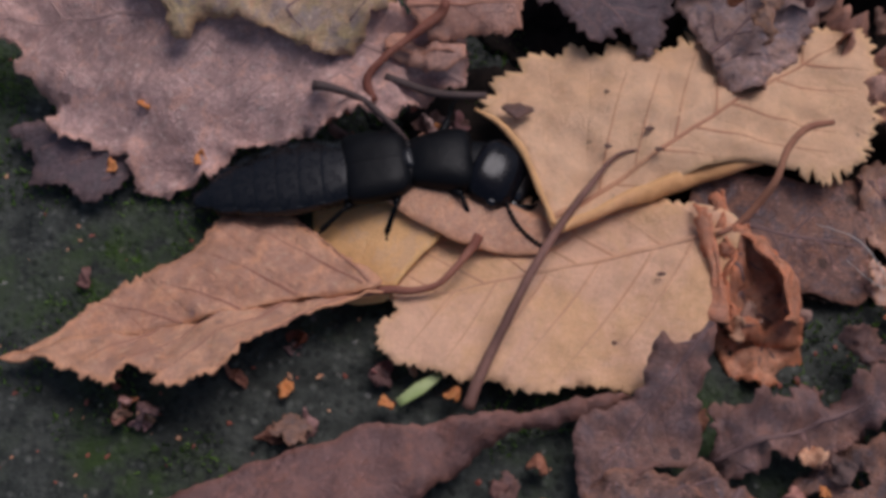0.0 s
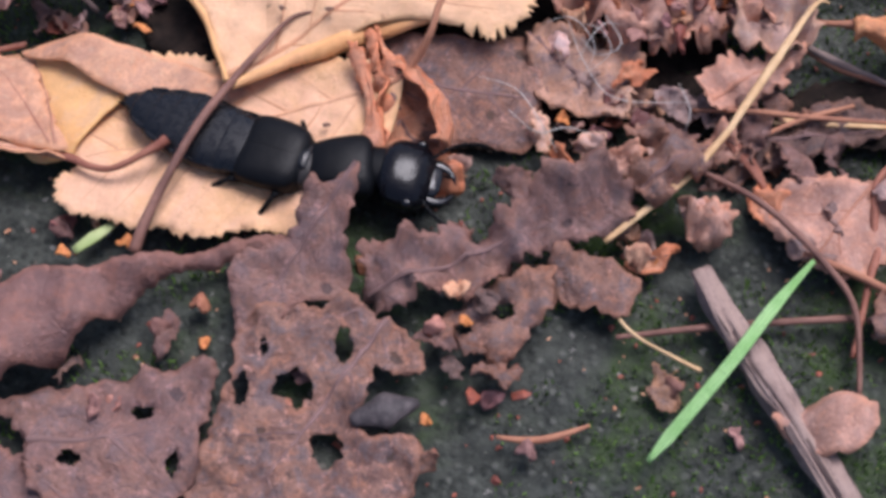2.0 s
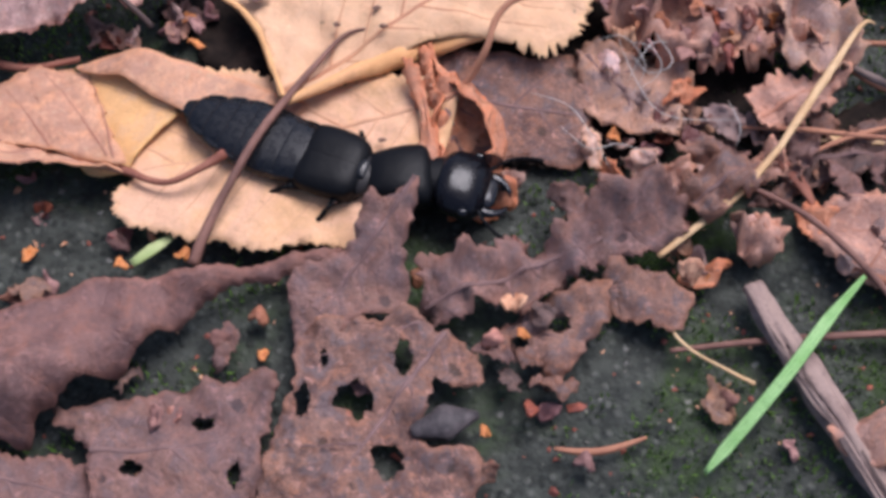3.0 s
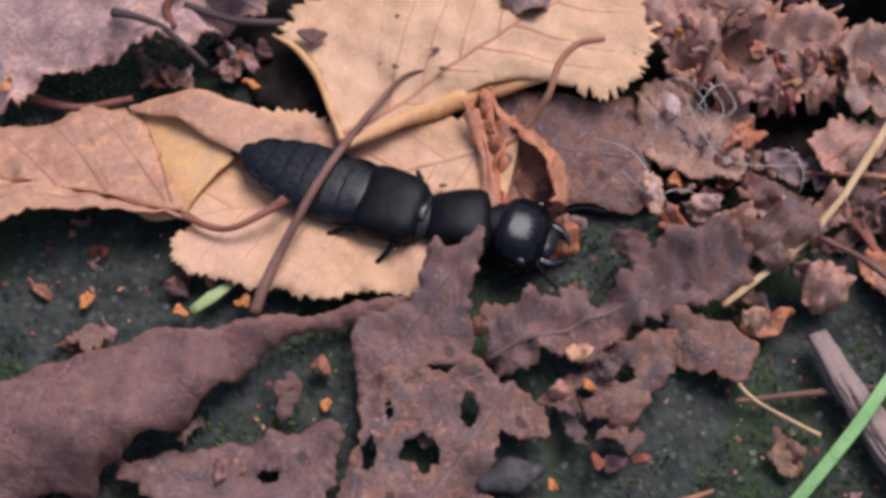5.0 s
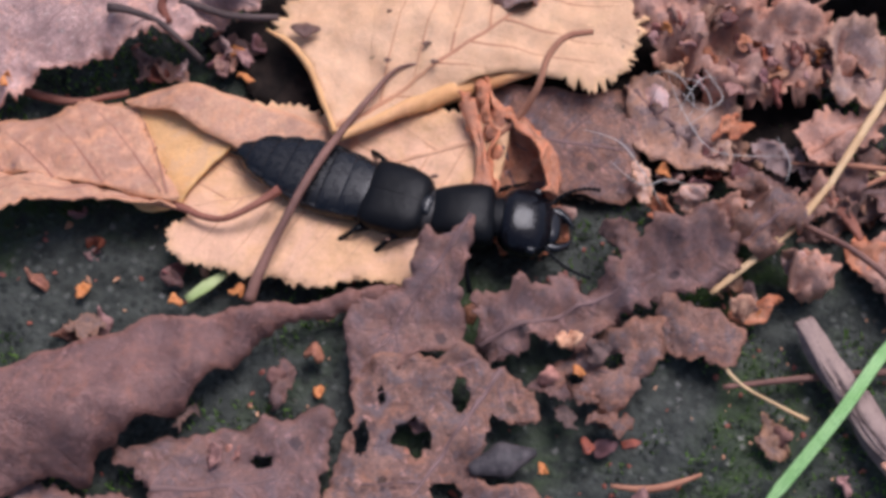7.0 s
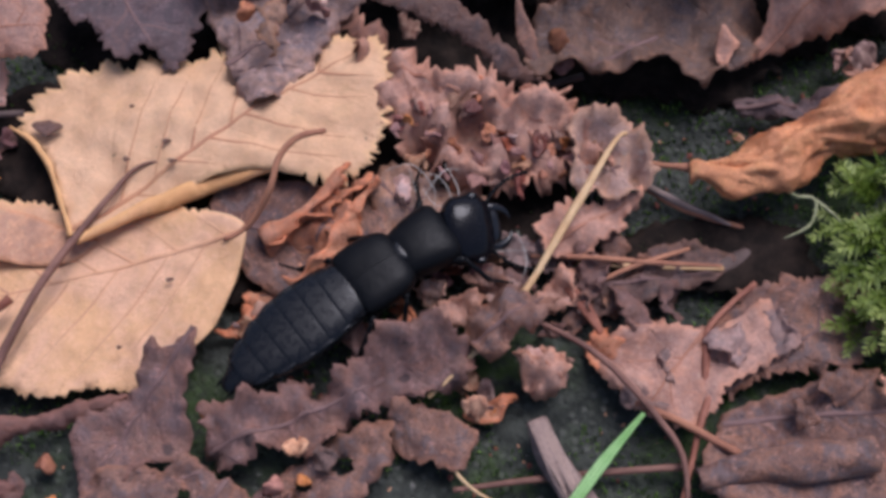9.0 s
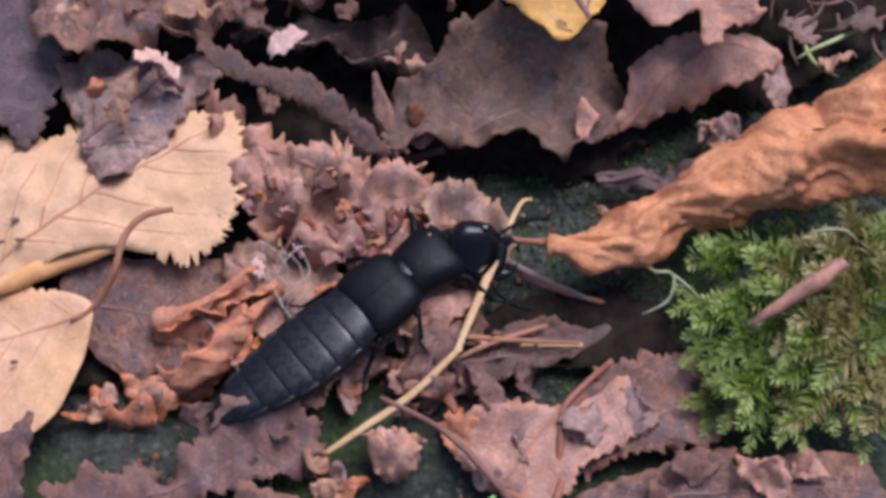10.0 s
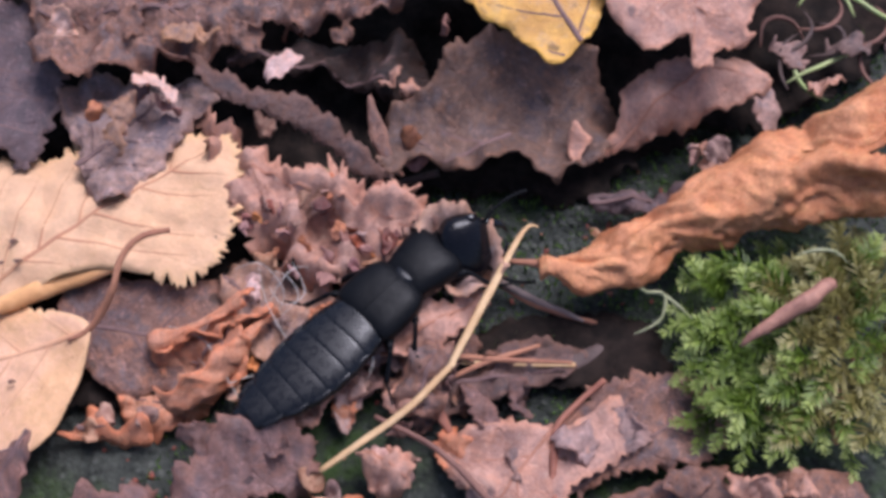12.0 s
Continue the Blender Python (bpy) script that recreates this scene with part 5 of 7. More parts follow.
leaf("leaf_fragment", "pale mauve-pink flake of leaf on the litter",
     ((36.7, 13.0, 4.3),
     [(-3.2, 2.8, 0.5), (1.7, 3.9, 0.5), (3.5, 0.4, -0.1), (3.1, -1.9, -0.9), (0.5, -3.1, -0.7), (-2.6, -2.3, 0.1), (-3.2, 0.2, 0.3)],
     [], [(-4.3, 1.2), (4.3, -1.2)]),
     "pale_flake", seed=62, wrinkle=(1.0, 0.3), edge=("torn", 1.1))
leaf("leaf_fragment", "tan crumpled flake of leaf on the litter",
     ((34.4, 8.2, 3.3),
     [(-3.8, -0.4, 0.5), (-2.0, 1.5, 0.7), (1.5, 2.1, 0.3), (4.9, 2.9, -0.1), (2.3, -0.8, -0.3), (-0.1, -2.2, -0.5), (-2.8, -2.8, -0.3)],
     [], [(-4.4, -2.4), (4.4, 2.4)]),
     "pinkish_leaf", seed=63, wrinkle=(0.7, 0.35), edge=("serrate", 0.6))
leaf("leaf_fragment", "peach-coloured folded flake on dark ground",
     ((30.4, -3.4, 2.4),
     [(-2.1, 1.0, 0.2), (-0.4, 1.4, 1.0), (1.6, 1.1, 0.4), (1.8, -1.7, -0.6), (-1.0, -2.0, -0.8)],
     [(-0.3, -1.3, 1.4)], [(-2.0, 1.7), (2.0, -1.7)]),
     "pinkish_leaf", seed=64, wrinkle=(1.1, 0.4), edge=("torn", 0.9), step=0.4)
leaf("leaf_fragment", "orange-brown star-shaped scrap of leaf",
     ((25.8, -6.0, 1.6),
     [(-1.9, 2.0, 0.4), (-0.6, 0.2, 0.2), (2.6, 0.6, 0.6), (1.7, -0.3, 0.0), (0.9, -1.5, -0.4), (-1.6, -1.1, -0.4), (-1.4, 0.4, -0.2)],
     [], [(-2.6, 0.7), (2.6, -0.7)]),
     "rust_leaf", seed=65, wrinkle=(0.5, 0.4), edge=("torn", 0.3), step=0.4)
leaf("birch_leaf", "dull mauve-brown toothed leaf half under moss",
     ((50.1, -1.8, 2.2),
     [(-5.4, 1.3, -0.2), (-2.2, 4.7, 0.4), (4.5, 5.0, 0.8), (8.3, 2.1, 0.6), (5.7, -1.7, 0.0), (1.7, -2.4, -0.2), (-2.3, -2.7, -0.4), (-4.8, -3.9, -0.7), (-5.9, -1.9, -0.6)],
     [], [(-5.7, -3.7), (8.1, 4.9)]),
     "brown_leaf", seed=66, wrinkle=(0.5, 0.2), edge=("serrate", 0.7))
leaf("leaf_fragment", "pinkish-brown two-lobed scrap of leaf on mossy ground",
     ((7.5, 1.1, 1.4),
     [(-3.3, -0.5, -0.4), (-1.4, 0.4, 0.2), (-1.2, 1.7, 0.8), (-0.1, 1.4, 0.8), (1.0, -0.3, 0.2), (3.5, 0.5, 0.4), (4.0, -1.6, -0.4), (0.2, -1.0, -0.6), (-2.3, -0.9, -0.6)],
     [], [(-3.7, 0.4), (3.7, -0.4)]),
     "rust_leaf", seed=67, wrinkle=(0.5, 0.4), edge=("torn", 0.3), step=0.4)

# ---- stalks, twigs, straw and grass ----
for path in ([(30.0, 5.9, 3.0), (34.6, 5.6, 3.2), (39.6, 5.1, 3.0), (45.5, 4.8, 2.6)], [(35.3, 3.7, 2.4), (37.8, 4.7, 2.8), (40.1, 5.4, 3.0), (43.0, 6.4, 2.6)]):
    stalk("twig", "thin tan stalk across brown litter", path, [0.14, 0.24, 0.24, 0.16], "tan_stalk", "twig")
tangle = random.Random(31)
for corner in [(66.7, 37.7, 3.0), (69.0, 34.9, 3.4), (71.7, 36.5, 3.6), (73.2, 32.6, 3.4), (76.0, 35.1, 3.6), (67.6, 31.2, 2.8), (69.7, 32.1, 3.0), (75.3, 37.2, 4.0), (72.2, 34.3, 3.2), (66.4, 33.6, 2.8), (71.6, 39.9, 4.0), (76.1, 32.2, 3.4)]:
    turn, bow = tangle.uniform(0, 6.28), tangle.uniform(-1.2, 1.2)
    line = [(corner[0] + math.cos(turn + bow * g) * g * 3.4, corner[1] + math.sin(turn + bow * g) * g * 3.4, corner[2] + 1.2 * math.cos(g * 1.4) * tangle.uniform(0.4, 1)) for g in (-1, -0.5, 0, 0.5, 1)]
    stalk("rootlet", "thin curved rootlet in a dark tangle behind the leaves", line, [0.1, 0.2, 0.22, 0.18, 0.08], tangle.choice(["dark_twig", "brown_stalk", "pale_grass", "dark_twig"]), "rootlet", "rootlets")
for path in ([(50.4, 11.3, 4.5), (51.7, 9.8, 5.0), (53.2, 9.5, 5.0), (52.7, 7.5, 4.4), (50.6, 6.7, 3.6)], [(53.2, 9.5, 5.0), (54.4, 8.2, 5.0), (55.3, 7.4, 4.6)], [(63.6, 11.2, 8.0), (64.9, 11.4, 8.4), (66.6, 11.3, 8.2), (67.6, 10.6, 7.6)]):
    stalk("moss_shoot", "pale withered shoot at the edge of the moss", path, [0.08, 0.14, 0.16, 0.13, 0.07], "fibre_green", "moss", "pale shoots", rough=0.35, grain=2.0)

stalk("twig", "thin dark twig with a blunt end", [(-25.9, 17.9, 8.0), (-24.2, 17.6, 8.0), (-22.1, 17.3, 7.0), (-20.3, 16.2, 6.0), (-18.6, 15.3, 4.0)], [0.42, 0.3, 0.26, 0.26, 0.22], "dark_twig", "twig")
stalk("twig", "dark twig lying below a mauve leaf", [(-20.5, 19.8, 6.5), (-16.5, 19.3, 5.0), (-12.4, 19.7, 4.0)], [0.3, 0.35, 0.3], "dark_twig", "twig")
stalk("twig", "reddish stalk lying on the ground", [(-34.8, 14.5, 1.2), (-32.3, 13.7, 1.0), (-29.4, 13.2, 1.0), (-25.1, 13.8, 1.5)], [0.4, 0.4, 0.3, 0.25], "red_stalk", "twig")
stalk("twig", "thin brown twig bent to one side", [(29.5, 0.4, 3.5), (34.7, -2.7, 3.2), (39.3, -8.2, 3.0), (41.1, -11.7, 2.0), (40.8, -17.6, 1.0)], [0.2, 0.28, 0.3, 0.25, 0.2], "brown_stalk", "twig")
stalk("twig", "thin brown twig flat on the ground", [(23.1, -12.8, 0.8), (29.1, -12.2, 1.0), (35.5, -11.7, 1.0), (42.0, -11.4, 1.0)], [0.2, 0.3, 0.3, 0.3], "brown_stalk", "twig")
stalk("twig", "thin red stalk beside torn leaves", [(43.5, -6.0, 2.2), (42.3, -9.2, 2.0), (41.4, -12.2, 1.6), (40.6, -14.7, 1.2)], [0.3, 0.3, 0.25, 0.2], "red_stalk", "twig")
stalk("twig", "reddish-tan stalk across torn leaves", [(37.6, -6.6, 2.2), (40.4, -7.9, 2.4), (42.8, -9.4, 2.6), (45.3, -11.0, 2.6)], [0.3, 0.35, 0.35, 0.3], "tan_stalk", "twig")
stalk("twig", "dark twig in the shade under a leaf", [(27.0, 21.0, 2.0), (29.9, 21.5, 2.2), (32.9, 22.3, 2.6), (35.3, 22.7, 3.0)], [0.4, 0.4, 0.35, 0.3], "dark_twig", "twig")
stalk("twig", "thin pale stalk lying among litter", [(39.8, 12.8, 1.4), (42.5, 11.0, 1.2), (45.3, 9.7, 1.2), (48.1, 8.9, 1.0)], [0.2, 0.3, 0.25, 0.2], "tan_stalk", "twig")
stalk("twig", "smooth reddish-brown stick lying in moss", [(57.8, 3.1, 9.0), (59.0, 3.8, 10.0), (61.2, 5.0, 10.6), (63.4, 6.2, 11.0), (65.1, 7.3, 11.0)], [0.15, 0.5, 0.72, 0.8, 0.4], "stick_pink", "stick", rough=0.22)
stalk("twig", "pale flat straw across brown litter", [(33.9, 6.0, 1.6), (38.5, 5.4, 1.8), (42.2, 5.2, 1.8), (45.9, 5.1, 1.4)], [0.25, 0.35, 0.35, 0.2], "straw", "straw", flat=0.4)
stalk("conifer_needle", "curved red-brown needle on the ground", [(13.9, -20.6, 0.7), (16.0, -20.9, 0.8), (18.1, -20.7, 0.8), (20.8, -19.8, 0.9)], [0.15, 0.3, 0.3, 0.12], "tan_stalk", "needle")
wood = stalk("bark_stick", "weathered grey-brown splinter of wood", [(29.7, -7.6, 1.6), (31.9, -12.9, 1.8), (35.4, -19.4, 1.8), (37.7, -24.3, 1.7), (39.6, -28.3, 1.6)], [0.75, 0.95, 1.0, 1.0, 1.0], "grey_wood", "stick", rough=0.45, flat=0.6, sides=30, grain=0.2)
split = random.Random(8)
for k in range(7):
    off, g0, g1 = split.uniform(-0.75, 0.75), split.uniform(0.0, 0.45), split.uniform(0.55, 1.0)
    line = evenly(catmull(np.array([(29.7, -7.6, 1.6), (31.9, -12.9, 1.8), (35.4, -19.4, 1.8), (37.7, -24.3, 1.7), (39.6, -28.3, 1.6)]), False, 8), 0.6)[0]
    line = line[int(g0 * len(line)):max(int(g1 * len(line)), int(g0 * len(line)) + 6)]
    line = line + np.array([0.85 * off, 0.5 * off, 0.62 - 0.45 * off * off])
    base = np.array(wood.matrix_basis.translation) / MM
    part("splinter", tube_mesh("splinter", line[::4] - base, [0.05, 0.13, 0.15, 0.12, 0.04], split.choice(["grey_wood", "dark_twig", "wood_pale"]), sides=6, rough=0.3, seed=k), wood)
stalk("grass_blade", "short piece of yellow-green grass", [(-15.7, -3.4, 2.0), (-17.1, -4.5, 2.0), (-18.8, -5.6, 1.6)], [0.3, 0.55, 0.4], "pale_grass", "grass", flat=0.2)


def grass_blade(path, width):
    p = np.array(path)
    at = p.mean(0)
    q, s = evenly(catmull(p - at, False, 10), 0.5)
    tan = np.gradient(q, axis=0)
    tan /= np.linalg.norm(tan, axis=1, keepdims=True)
    v, f = [], []
    for i, (c, t) in enumerate(zip(q, tan)):
        a = np.cross(t, (0, 0, 1.0))
        a /= np.linalg.norm(a)
        g = s[i] / s[-1]
        w = width * min(1, 0.25 + 3 * g, (1 - g) * 7 + 0.3) * (0.72 if abs(g - 0.5) < 0.012 else 1)
        for x in (-1, -0.5, 0, 0.5, 1):
            v.append(c + a * w * x + np.array([0, 0, 0.25 * abs(x)]))
    v = np.array(v)
    tri = []
    for i in range(len(q) - 1):
        for j in range(4):
            k = i * 5 + j
            tri += [(k, k + 1, k + 5), (k + 1, k + 6, k + 5)]
    v, f, _ = thicken(v, np.array(tri), 0.15, v * 0)
    return thing("grass_blade", mesh_of("grass_blade", v, f, "grass"), at, "bright green blade of grass lying across a stick", "grass")


grass_blade([(38.0, -7.8, 3.4), (34.6, -11.6, 3.6), (31.3, -15.7, 3.6), (27.9, -19.5, 2.8), (24.8, -22.8, 1.6)], 0.45)

stalk("grass_blade", "short piece of pale green stem in the litter", [(24.5, 21.6, 5.0), (25.5, 21.9, 5.2), (26.3, 21.7, 5.0)], [0.25, 0.5, 0.25], "pale_grass", "grass", flat=0.4)
stalk("twig", "pale dry stalk piece on dark ground", [(38.6, 14.0, 1.9), (40.2, 12.7, 1.8), (42.5, 11.2, 1.6), (44.6, 10.2, 1.5), (46.9, 9.0, 1.4)], [0.16, 0.28, 0.36, 0.24, 0.14], "wood_pale", "twig", rough=0.25)
stalk("twig", "flat dark strip of wood in the shade", [(35.7, 5.0, 0.9), (40.3, 4.3, 1.0), (45.0, 5.2, 1.0), (49.3, 7.1, 1.0)], [0.5, 0.9, 0.9, 0.5], "dark_twig", "twig", flat=0.4)
stalk("twig", "tan curled strip of bark", [(32.9, 3.6, 2.0), (34.2, 1.6, 2.2), (35.3, -0.1, 1.6), (35.5, -0.7, 1.2)], [0.35, 0.6, 0.5, 0.2], "red_stalk", "bark strip", flat=0.4)

# ---- scales, buds and crumbs ----
rng = random.Random(5)


def lobed_scale(material, size, seed):
    """A crumb of litter: an uneven lobed flake, cupped and creased."""
    r = random.Random(seed)
    rim = []
    n = r.choice((6, 7, 8, 9))
    for k in range(n):
        ang = 2 * math.pi * (k + r.uniform(-0.3, 0.3)) / n
        q = size * (r.uniform(0.6, 0.8) if k % 3 else r.uniform(0.85, 1.1)) * (1.08 if abs(math.cos(ang)) > 0.7 else 0.95)
        rim.append((q * math.cos(ang), q * math.sin(ang), size * r.uniform(-0.1, 0.6)))
    v, f, lf = sheet(rim, [(0, 0, 0)], [(0, -size), (0, size)], edge=("torn", 0.3 * size), wrinkle=(0.62 * size, 0.7), step=0.25, thick=0.2, seed=seed)
    return mesh_of("catkin_scale", v, f, material, lf=lf)


SCALES = {m: [lobed_scale(m, 1.0, 40 + 7 * i + j) for j in range(5)] for i, m in enumerate(("scale_orange", "scale_pink", "scale_red", "scale_pale"))}
WORDS = {"scale_orange": "bright orange", "scale_pink": "pinkish-brown", "scale_red": "dark red", "scale_pale": "pale pink"}


def scale_bit(at, material, size, tilt=25):
    ob = new("catkin_scale", rng.choice(SCALES[material]))
    turn = Euler((radians(rng.uniform(-tilt, tilt)), radians(rng.uniform(-tilt, tilt)), rng.uniform(0, 6.28))).to_matrix().to_4x4()
    ob.matrix_basis = Matrix.Translation((Vector(at) - Vector((0, 0, 0.25))) * MM) @ turn @ Matrix.Scale(size * 0.82, 4)
    return tagged(ob, WORDS[material] + " lobed catkin scale lying on the ground litter", "catkin scale", "catkin scales")


for spot in [(-27.4, -4.5, 0.8), (-19.8, -5.7, 1.2), (-15.0, -5.2, 1.6), (-34.7, 13.9, 3.2), (-42.2, 13.5, 1.6), (-39.4, 17.8, 5.2)]:
    scale_bit(spot, "scale_orange", 0.8)
for spot in [(-15.9, 17.7, 1.6), (-14.9, 14.1, 2.2), (-34.1, 16.1, 1.0), (-17.6, 19.7, 2.4)]:
    scale_bit(spot, "scale_orange", 0.9, 40)
for spot in [(-17.8, 16.9, 1.4), (-22.6, 16.0, 1.0), (-16.6, 18.1, 1.8), (-20.4, 15.7, 1.0), (-14.5, 18.5, 1.2), (-23.4, 17.3, 0.8)]:
    scale_bit(spot, rng.choice(["scale_pink", "scale_red", "scale_pale"]), 1.2, 40)
for spot in [(11.6, -12.2, 2.6), (8.5, -19.5, 1.6), (-8.2, -12.8, 0.8), (19.7, 5.5, 2.4), (-27.3, -3.8, 0.8), (26.8, -6.7, 1.2)]:
    scale_bit(spot, "scale_orange", 0.8)
for k in range(7):
    scale_bit((-38.4 + 1.1 * math.cos(2.4 * k), -6.9 + 0.7 * math.sin(2.4 * k), 0.8 + 0.12 * k), "scale_pale" if k % 2 else "scale_pink", 0.8, 50)
for spot in [(-43.5, 4.6, 0.8), (-38.9, -5.7, 0.8), (-37.3, -6.8, 0.9), (-31.0, -3.0, 0.8), (-26.9, -0.9, 0.8), (-28.2, -8.1, 1.0), (-25.4, -7.0, 1.0), (-20.1, -3.3, 1.0), (-17.3, 16.1, 2.0), (-15.3, 16.9, 2.4)]:
    scale_bit(spot, "scale_pink", 1.15)
for spot in [(-0.7, -16.2, 2.6), (-1.5, -19.0, 2.6), (-15.6, -18.7, 2.4), (-14.4, -18.3, 2.4), (3.9, -6.2, 1.4), (15.8, -21.7, 0.6), (27.7, -17.3, 0.6), (31.6, -20.6, 0.6), (-11.8, -12.2, 1.2), (9.5, -12.3, 2.4), (-8.7, -10.3, 1.0), (0.2, 2.6, 1.0)]:
    scale_bit(spot, "scale_pink", 1.1)
for spot in [(12.3, -18.1, 1.2), (13.6, -17.6, 1.0), (-28.5, 2.8, 0.8), (-26.7, -0.1, 0.8), (-19.9, -2.6, 0.8), (22.6, 4.4, 2.2), (23.8, 5.4, 2.6), (25.4, 4.9, 2.4), (23.7, 7.2, 2.6)]:
    scale_bit(spot, "scale_red", 1.1)
for spot in [(29.6, -3.1, 1.6), (30.8, -4.2, 1.4), (25.7, -4.9, 1.2), (24.4, -4.0, 1.4), (11.2, -9.6, 2.6), (20.4, 5.7, 2.4), (24.8, 6.6, 2.8), (26.8, 6.2, 2.6)]:
    scale_bit(spot, "scale_pale", 1.3)
for spot in [(31.4, -3.8, 1.4), (32.3, -2.6, 1.4), (24.9, -6.4, 1.4), (7.7, 1.5, 1.4), (11.0, 1.8, 1.8), (36.7, 2.1, 1.8), (6.8, 0.7, 1.2)]:
    scale_bit(spot, "scale_pale", 1.25)
for spot in [(23.9, 15.2, 5.0), (25.7, 14.1, 5.0), (27.6, 15.5, 5.2), (29.4, 13.2, 4.6), (27.1, 12.3, 4.4), (30.9, 15.0, 5.0), (22.9, 13.1, 4.0), (25.2, 11.7, 3.6), (28.5, 11.5, 3.8), (32.3, 16.6, 4.8), (34.3, 14.4, 4.0), (22.0, 16.3, 5.0), (21.0, 14.0, 4.4), (35.1, 15.8, 4.2), (33.5, 18.1, 5.0), (19.1, 18.5, 5.0), (12.8, 27.1, 9.2), (10.4, 27.8, 9.2), (9.2, 24.4, 9.4), (6.7, 26.1, 9.4)]:
    scale_bit(spot, rng.choice(["scale_pink", "scale_pale", "scale_pink", "scale_red"]), rng.uniform(0.9, 1.5), 45)
for spot in [(5.3, 35.5, 6.0), (16.1, 34.5, 6.4), (23.0, 34.2, 6.4), (33.5, 23.3, 5.0), (33.1, 24.7, 5.6), (57.9, 24.3, 2.6), (59.8, 23.9, 2.6), (36.3, 31.6, 12.0), (20.4, 27.2, 4.5)]:
    scale_bit(spot, rng.choice(["scale_pink", "scale_pale"]), rng.uniform(1.0, 1.6), 45)


# broken bracts and seeds heaped on the crumpled leaf
heap = random.Random(77)
for _ in range(62):
    along, across = heap.uniform(-1, 1), heap.gauss(0, 0.5)
    spot = (28.0 + 8.6 * along + 1.4 * across, 16.2 - 2.4 * along + 3.4 * across, 5.3 - 0.9 * along + heap.uniform(-0.4, 0.5))
    scale_bit(spot, heap.choice(["scale_pink", "scale_pale", "scale_red", "scale_pale", "scale_orange", "scale_pink"]), heap.uniform(0.45, 0.95), 60)


def shred_mesh(material, seed):
    r = random.Random(seed)
    n = r.choice((7, 8, 9))
    rim = [(3.0 * r.uniform(0.35, 1.3) * math.cos(2 * math.pi * k / n), 2.0 * r.uniform(0.35, 1.35) * math.sin(2 * math.pi * k / n), r.uniform(-0.5, 0.9)) for k in range(n)]
    v, f, lf = sheet(rim, [(0, 0, 0.5)], [(-3, 0), (3, 0)], edge=("serrate", 0.45) if seed % 2 else ("torn", 0.9), wrinkle=(0.7, 0.6), step=0.38, seed=seed)
    return mesh_of("leaf_shred", v, f, material, lf=lf)


SHREDS = {m: [shred_mesh(m, 70 + 5 * i + j) for j in range(4)] for i, m in enumerate(("brown_leaf", "pinkish_leaf", "grey_litter", "purple_brown_leaf", "rust_leaf", "pale_flake"))}
SHADE = {"brown_leaf": "brown", "pinkish_leaf": "pinkish-tan", "grey_litter": "grey-brown", "purple_brown_leaf": "purple-brown", "rust_leaf": "rust-coloured", "pale_flake": "pale pink"}


def shreds(places, materials, size, tilt):
    for at in places:
        m = rng.choice(materials)
        ob = new("leaf_shred", rng.choice(SHREDS[m]))
        turn = Euler((radians(rng.uniform(-tilt, tilt)), radians(rng.uniform(-tilt, tilt)), rng.uniform(0, 6.28))).to_matrix().to_4x4()
        ob.matrix_basis = Matrix.Translation(Vector(at) * MM) @ turn @ Matrix.Scale(size * rng.uniform(0.7, 1.2), 4)
        tagged(ob, SHADE[m] + " curled shred of dead leaf in the litter", "leaf shred", "leaf shreds")


shreds([(19.3, 12.1, 2.6), (21.5, 9.0, 2.2), (24.1, 6.5, 2.0), (26.1, 4.0, 1.8), (21.5, 3.6, 1.6), (28.6, 6.8, 2.4), (30.9, 5.5, 2.0), (17.9, 4.6, 1.6), (27.9, 2.5, 1.6), (32.1, 3.1, 1.6), (25.2, 9.4, 2.6), (19.6, 2.1, 1.4), (24.0, 1.7, 2.2)], ["brown_leaf", "pinkish_leaf", "pinkish_leaf", "rust_leaf", "pale_flake"], 0.75, 35)
shreds([(26.9, 1.7, 1.2), (29.2, 3.5, 1.4), (34.8, 4.6, 1.8), (36.7, 7.2, 1.6), (39.4, 4.6, 1.6), (34.2, 1.4, 1.4), (31.9, 0.1, 1.2), (35.5, -1.4, 1.2), (23.7, -1.1, 1.2), (41.1, 2.1, 1.6), (37.8, 1.3, 1.5), (27.4, 6.4, 1.6)], ["brown_leaf", "pinkish_leaf", "rust_leaf", "purple_brown_leaf"], 0.7, 40)
shreds([(12.0, -13.8, 1.6), (10.7, -15.5, 1.4), (13.7, -15.9, 1.2), (9.4, -13.9, 2.0), (13.4, -10.3, 2.2), (8.5, -22.0, 1.0), (-11.2, -12.6, 1.0), (-18.2, -15.8, 1.0), (-5.4, -6.1, 1.4), (26.4, -17.1, 0.8), (-23.9, -11.6, 0.8), (-26.5, -7.8, 0.8)], ["brown_leaf", "grey_litter", "purple_brown_leaf"], 0.55, 30)
shreds([(3.4, 33.2, 10.0), (9.2, 33.8, 10.4), (14.5, 32.3, 10.6), (19.8, 31.9, 11.0), (22.5, 29.3, 9.6), (27.4, 31.3, 11.4), (31.3, 30.4, 6.4), (33.6, 28.0, 5.6), (11.8, 27.4, 9.8), (8.7, 24.4, 9.6), (33.1, 25.0, 5.0), (67.6, 33.4, 4.0), (69.6, 29.8, 4.0), (64.2, 27.6, 5.0), (72.5, 33.7, 5.0), (60.2, 22.9, 2.4)], ["brown_leaf", "pinkish_leaf", "grey_litter", "pale_flake"], 0.7, 35)
